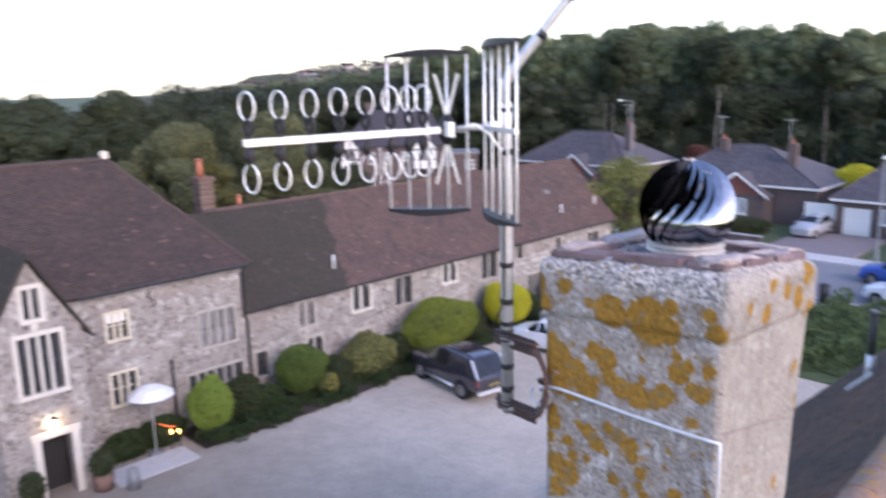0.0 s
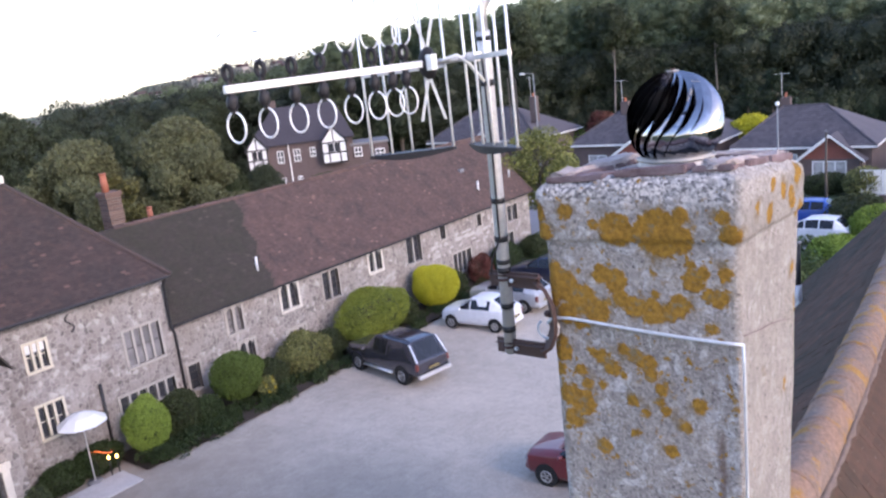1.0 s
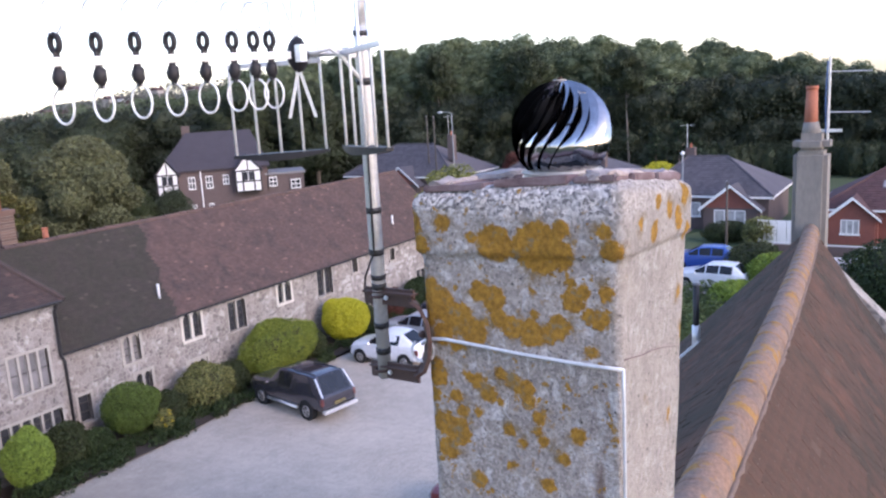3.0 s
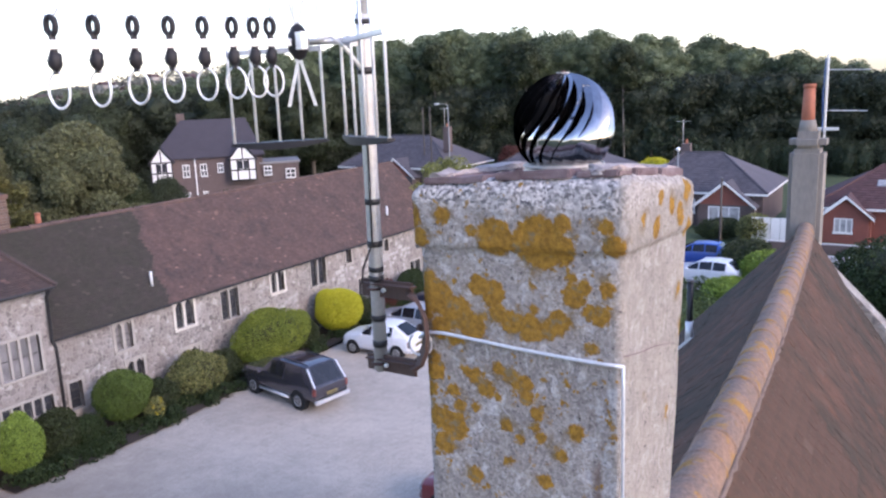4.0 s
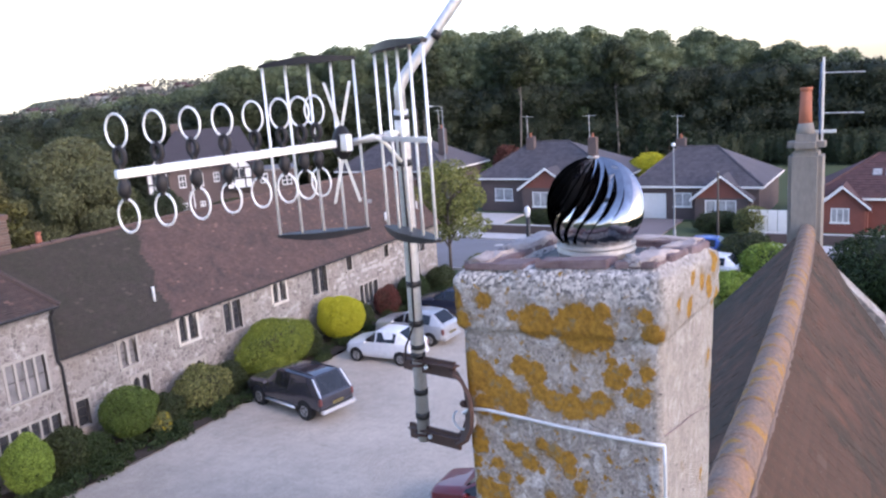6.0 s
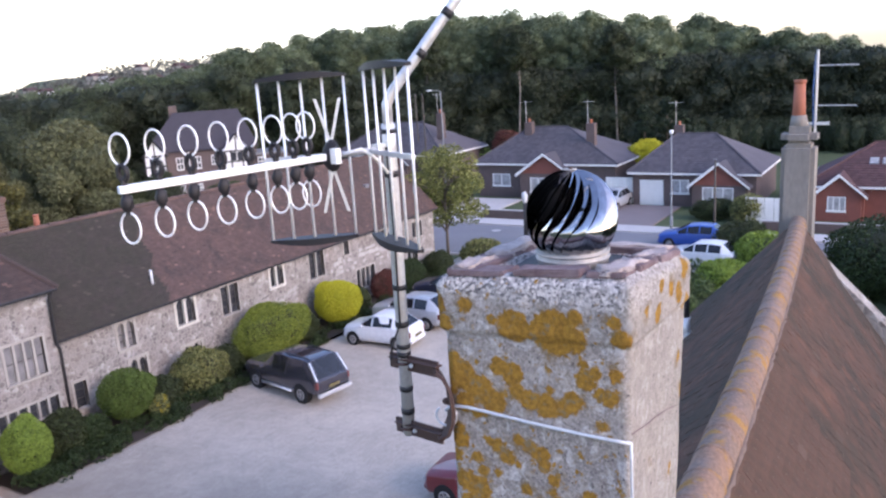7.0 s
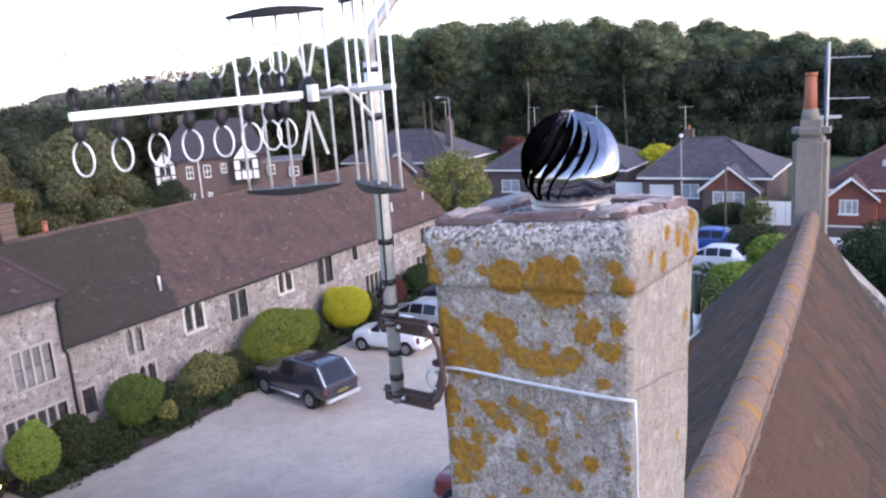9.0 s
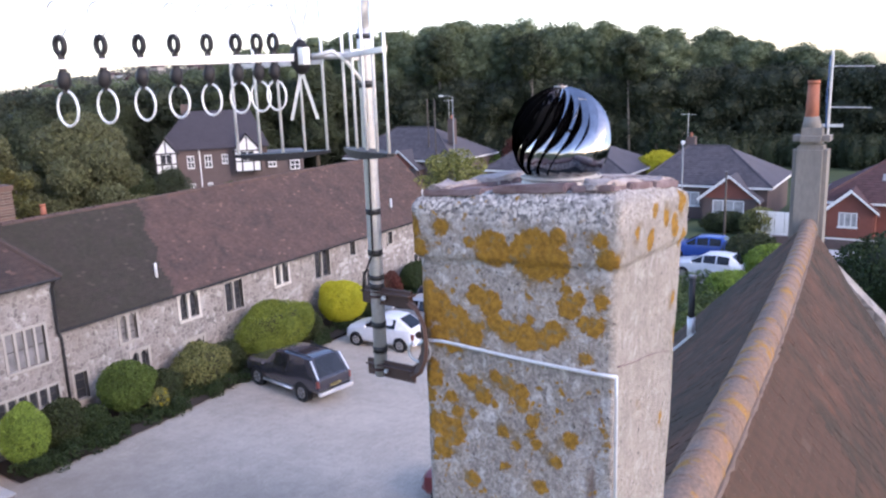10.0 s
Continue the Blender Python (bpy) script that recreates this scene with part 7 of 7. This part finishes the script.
def far_hills():
    """Distant wooded slopes on the horizon, and pale houses upon them."""
    rnd = random.Random(12)
    spots = []

    def hill(a):
        return 15 + 9 * max(0, math.cos((a - radians(44)) * 1.7)) - 1.25 * max(0, math.degrees(a) - 50)
    for k in range(420):
        a = radians(rnd.uniform(38, 92))
        d = rnd.uniform(300, 460)
        top = hill(a)
        z = top * (0.3 + 0.7 * (d - 300) / 160) - 3
        spots.append(((d * math.cos(a), d * math.sin(a), z), (rnd.uniform(6, 13), rnd.uniform(6, 13), rnd.uniform(3.5, 6.5))))
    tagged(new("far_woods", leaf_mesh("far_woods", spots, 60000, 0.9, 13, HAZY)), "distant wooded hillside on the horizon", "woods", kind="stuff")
    for k in range(13):
        a, d = radians(47 + k * 1.05 + rnd.uniform(-.5, .5)), rnd.uniform(350, 430)
        x, y, z = d * math.cos(a), d * math.sin(a), max(2.0, hill(a) * (0.3 + 0.7 * (d - 300) / 160) - rnd.uniform(0, 2))
        h = thing("distant_house", (x, y, 0), "small pale house on the distant hillside", "house", "distant houses")
        part("wall", box(bmesh.new(), x - 2.4, x + 2.4, y - 2.6, y + 2.6, 0, z + 1.4), SANDSTONE if k % 3 else WHITE, h)
        bm = prism(bmesh.new(), [(y - 2.9, z + 1.4), (y + 2.9, z + 1.4), (y, z + 2.8)], x - 2.7, x + 2.7, "x")
        part("roof", bm, TILE_BROWN, h)


far_hills()

w = tree("willow", 9.7, 5.0, 1.2, 0.115, WILLOW, "large spreading olive-green willow behind the range", 200, 75000, 30, 0.25, 0.4, size=(0.22, 0.38), core=0.7)
w.matrix_world = pose(29.4, 44.4, 0)
w = tree("willow", 9.2, 4.6, 1.5, 0.115, WILLOW, "tall olive-green willow behind the range", 201, 60000, 28, 0.25, 0.4, size=(0.22, 0.38), core=0.7)
w.matrix_world = pose(24.5, 47.0, 0)
s = tree("street_tree", 6.9, 3.0, 2.2, 0.10, STREET_LEAF, "small airy yellow-green tree at the end of the range", 202, 9000, 46, 0.2, 0.12, size=(0.14, 0.30))
s.matrix_world = pose(42.6, 26.2, 0)
r = tree("garden_tree", 8.5, 1.35, 1.2, 0.10, RUSSET, "russet and green garden tree behind the chimney", 203, 9000, 26, 0.1, 0.13)
r.matrix_world = pose(21.0, 36.5, 0)
base = [tree("garden_tree", 12.5, 4.2, 2.5, 0.16, GARDEN_LEAF, "broad green garden tree behind the house", 210, 22000, 34, 0, 0.3, core=0.62), tree("garden_tree", 12.5, 4.6, 2.0, 0.16, GARDEN_LEAF, "broad green garden tree behind the house", 211, 22000, 36, 0, 0.3, core=0.62)]
first = set()
rnd = random.Random(21)
for k, (x, y, h) in enumerate(((10, 50, 10.5), (16, 55, 11.5), (3, 52, 11), (21, 62, 12), (28, 66, 12), (36, 62, 11.5), (12, 66, 12.3), (0, 66, 12), (44, 66, 12.5), (52, 76, 12.5), (34, 76, 13), (22, 78, 13), (60, 84, 13), (68, 86, 14), (44, 88, 13.5), (8, 84, 13), (-8, 60, 12), (70, 72, 13), (76, 66, 13), (56, 92, 13), (80, 78, 15))):
    j = k % 2
    h = min(h, 11.0 if y > 2.05 * x else 9.6 if y > 1.43 * x else 11.2 if y > 1.25 * x else h)
    m = pose(x, y, 0, 0, 0, rnd.uniform(0, 360)) @ Matrix.Diagonal((h / 12.5,) * 3 + (1,))
    if j in first:
        c = copy_thing(base[j], m)
        c.matrix_basis = m
    else:
        first.add(j)
        base[j].matrix_world = m

# unseen trees on the garden side, added to darken the cowl's reflections
for k, (x, y, h) in enumerate(((30, -18, 9.5), (25, -21, 10.2), (20, -20, 9.2), (15, -23, 10), (8, -21, 9.4), (1, -23, 9.8), (33, -12, 9))):
    m = pose(x, y, 0, 0, 0, 53 * k) @ Matrix.Diagonal((h / 12.5,) * 3 + (1,))
    copy_thing(base[k % 2], m).matrix_basis = m

PALE_BARK = mat("pale_grey_bark", (0.17, 0.155, 0.14), (0.10, 0.09, 0.08), 0.95, scale=1.5, fine=8, bump=0.5, dist=0.03)
slim = tree("slender_tree", 15.5, 2.4, 10.8, 0.18, GARDEN_LEAF, "slender pale-trunked tree at the wood's edge", 240, 7000, 18, 0, 0.17, "pale trunks")
for o in slim.children:
    if o.name.startswith("trunk"):
        o.data.materials[0] = PALE_BARK
for k, (x, y, h) in enumerate(((89.5, 43.5, 15.5), (94.0, 46.5, 15.8), (88.0, 55.0, 16.0), (97.0, 33.5, 15.0))):
    m = pose(x, y, 0, 0, 0, 70 * k) @ Matrix.Diagonal((h / 15.5,) * 3 + (1,))
    if k == 0:
        slim.matrix_world = m
    else:
        copy_thing(slim, m).matrix_basis = m

VERGE_LEAF = leaf_mat("verge_leaf", (0.105, 0.150, 0.052), (0.055, 0.082, 0.032), 0.5)
rnd = random.Random(63)
spots = [((rnd.uniform(32.2, 43.0), rnd.uniform(9.2, 13.7), rnd.uniform(0.15, 0.6)), (rnd.uniform(.5, 1.0), rnd.uniform(.4, .8), rnd.uniform(.3, .75))) for k in range(70)]
tagged(new("verge_shrubs", leaf_mesh("verge_shrubs", spots, 30000, 0.075, 64, VERGE_LEAF)), "rough green shrubs and weeds on the verge", "shrubs", kind="stuff")
b = thing("litter_bin", (43.1, 14.35, 0), "black litter bin beside the road", "bin")
part("body", tube(bmesh.new(), [(43.1, 14.35, 0), (43.1, 14.35, 0.95)], 0.24, 14, True, 0.28), IRON, b, "", True)
part("lid", lump(bmesh.new(), (43.1, 14.35, 0.97), (0.3, 0.3, 0.12), 1, 0.02, 2), IRON, b, "", True)

# gardens across the road
for at_, rad, mt, lab, n in (((71.5, 22.0, 2.4), (1.9, 1.9, 2.0), YELLOW_GREEN, "golden conifer behind the bungalows", 3000), ((60.2, 36.5, 1.0), (1.2, 2.5, 0.9), SHRUB, "dark green clipped garden hedge", 2000),
                             ((47.4, 9.2, 1.0), (1.9, 1.6, 1.2), SHRUB, "grey-green shrub by the road", 2600), ((45.5, 7.6, 0.9), (1.6, 1.6, 1.2), LIME, "green shrub by the road", 2400), ((41.0, 8.8, 0.6), (1.6, 1.4, 0.9), LIME, "bright green shrub at the verge", 2400),
                             ((43.0, 1.6, 1.6), (3.4, 2.6, 2.1), LOW, "large dark green garden hedge", 5200), ((40.0, -1.6, 1.6), (3.4, 2.6, 2.3), LOW, "large dark green garden hedge", 5200), ((58.5, 13.2, 0.7), (0.9, 1.6, 0.8), SHRUB, "low garden shrub before the bungalow", 1400),
                             ((57.8, 10.6, 0.9), (1.2, 1.4, 1.1), MIXED, "straggling olive garden shrub", 1700), ((57.6, 25.5, 0.8), (0.9, 2.2, 0.8), SHRUB, "low green garden hedge", 1700), ((41.8, 23.2, 0.7), (1.3, 1.4, 0.9), MIXED, "olive shrub by the courtyard's end", 1800)):
    bush("garden_bush", at_, rad, mt, lab, n, 0.12, 8, int(at_[0] * 7))
for k, (x, y, h) in enumerate(((75, 23.5, 7.2), (77, 21.5, 7.8), (74.5, 19.8, 6.5))):
    t = tree("conifer", h, 1.3, 0.6, 0.16, CONIFER, "dark slender conifer behind the bungalows", 230 + k, 2600, 26, 0.0, 0.14, "conifers")
    t.matrix_world = pose(x, y, 0)
spots = [((78 + random.Random(k).uniform(-2, 2), 30 + k * 1.1, 1.4), (1.4, 1.0, 1.5)) for k in range(28)]
tagged(new("garden_hedge", leaf_mesh("garden_hedge", spots, 9000, 0.14, 50, LIME)), "long green hedge behind the gardens", "hedge", kind="stuff")
for at_, rad, mt, lab, sd in (((45.5, 56.5, 2.3), (2.3, 2.0, 2.2), GARDEN_LEAF, "loose olive shrub before the timbered house", 91), ((42.5, 57.0, 2.8), (1.5, 1.5, 2.6), SHRUB, "dark evergreen shrub beside the timbered house", 92), ((50.5, 54.0, 1.5), (3.0, 1.6, 1.6), SHRUB, "dark garden hedge before the timbered house", 93)):
    bush("garden_bush", at_, rad, mt, lab, 5200, 0.11, 9, sd)
spots = [((99 + random.Random(k).uniform(-2, 2), 3 + k * 1.3, 1.5), (1.9, 1.4, 2.4)) for k in range(18)]
tagged(new("rough_hedge", leaf_mesh("rough_hedge", spots, 16000, 0.16, 51, GARDEN_LEAF, core=0.7)), "overgrown dark hedge at the wood's foot", "hedge", kind="stuff")
bush("red_tree", (77.5, 39.0, 3.0), (1.7, 1.9, 1.7), REDLEAF, "dark red-leaved bush behind the gardens", 2600, 0.14, 8, 71)
bush("golden_bush", (77.0, 35.2, 2.6), (1.0, 1.3, 1.2), YELLOW_GREEN, "golden bush behind the gardens", 1600, 0.14, 6, 72)


# ---- pieces of the near roof: the ridge and the tiles beside it ----
BEDDING = mat("old_brown_mortar", (0.20, 0.145, 0.12), (0.11, 0.085, 0.07), 0.95, scale=12, fine=50, bump=0.8, dist=0.01)


def ridge_pieces():
    rnd = random.Random(31)
    x = 2.62
    while x < NX1 - 0.1:
        p, q = ridge_at(x), ridge_at(min(x + 0.36, NX1 + 0.05))
        d = (q - p).normalized()
        bm = bmesh.new()
        side = Vector((-d.y, d.x, 0)).normalized()
        seg, r0, r1 = 12, 0.134 + rnd.uniform(-.003, .004), 0.130 + rnd.uniform(-.002, .002)
        rings = []
        for t, r in ((0, r0), (0.12, r0), (0.13, r1), (1.0, r1)):
            c = p.lerp(q, t) + Vector((0, 0, -0.075))
            rings.append([bm.verts.new(c + side * r * math.cos(math.pi * k / seg) + Vector((0, 0, r * math.sin(math.pi * k / seg) * 1.05))) for k in range(seg + 1)])
        for a, b in zip(rings, rings[1:]):
            for k in range(seg):
                bm.faces.new((a[k], a[k + 1], b[k + 1], b[k]))
        bm.faces.new(rings[0])
        part("ridge_tile", bm, RIDGE, NEAR, "lichened half-round ridge tile", True)
        x += 0.355
    # crumbling mortar under the ridge tiles, on both sides
    for s in (-1, 1):
        bm = bmesh.new()
        pts = []
        for k in range(160):
            p = ridge_at(2.7 + k * 0.0755)
            w = Vector((p.x * 9, s * 3, 0))
            pts.append(p + Vector((0, s * (0.125 + 0.02 * noise.noise(w)), -0.118 + 0.016 * noise.noise(w + Vector((0, 5, 2))))))
        tube(bm, pts, 0.022, 7)
        for v in bm.verts:
            v.co += Vector((0, noise.noise(v.co * 26), noise.noise(v.co * 27 + Vector((2, 0, 0))))) * 0.016
        part("mortar_bedding", bm, BEDDING, NEAR, "crumbling brown mortar bedding under the ridge", True)
    # single tiles of the garden slope next to the ridge
    shared = {}
    for p, along, up, out, w in SINGLE_TILES:
        key = round(w, 3)
        if key not in shared:
            bm = bmesh.new()
            v = [bm.verts.new(c) for c in ((-w / 2, 0, 0.001), (w / 2, 0, 0.001), (-w / 2, .129, 0.001), (w / 2, .129, 0.001), (-w / 2, 0, .0115), (w / 2, 0, .0115), (-w / 2, .129, .004), (w / 2, .129, .004))]
            for q in TILE_BOX:
                bm.faces.new([v[i] for i in q])
            shared[key] = mesh_of("tile", bm, TILE_NEAR_OB)
        ob = new("tile", shared[key])
        ob.parent = NEAR
        ob.matrix_local = Matrix.Translation(p - ORIGIN[NEAR]) @ Matrix((along, up, out)).transposed().to_4x4() @ Matrix.Rotation(radians(rnd.uniform(-1, 1)), 4, "Y")


ridge_pieces()
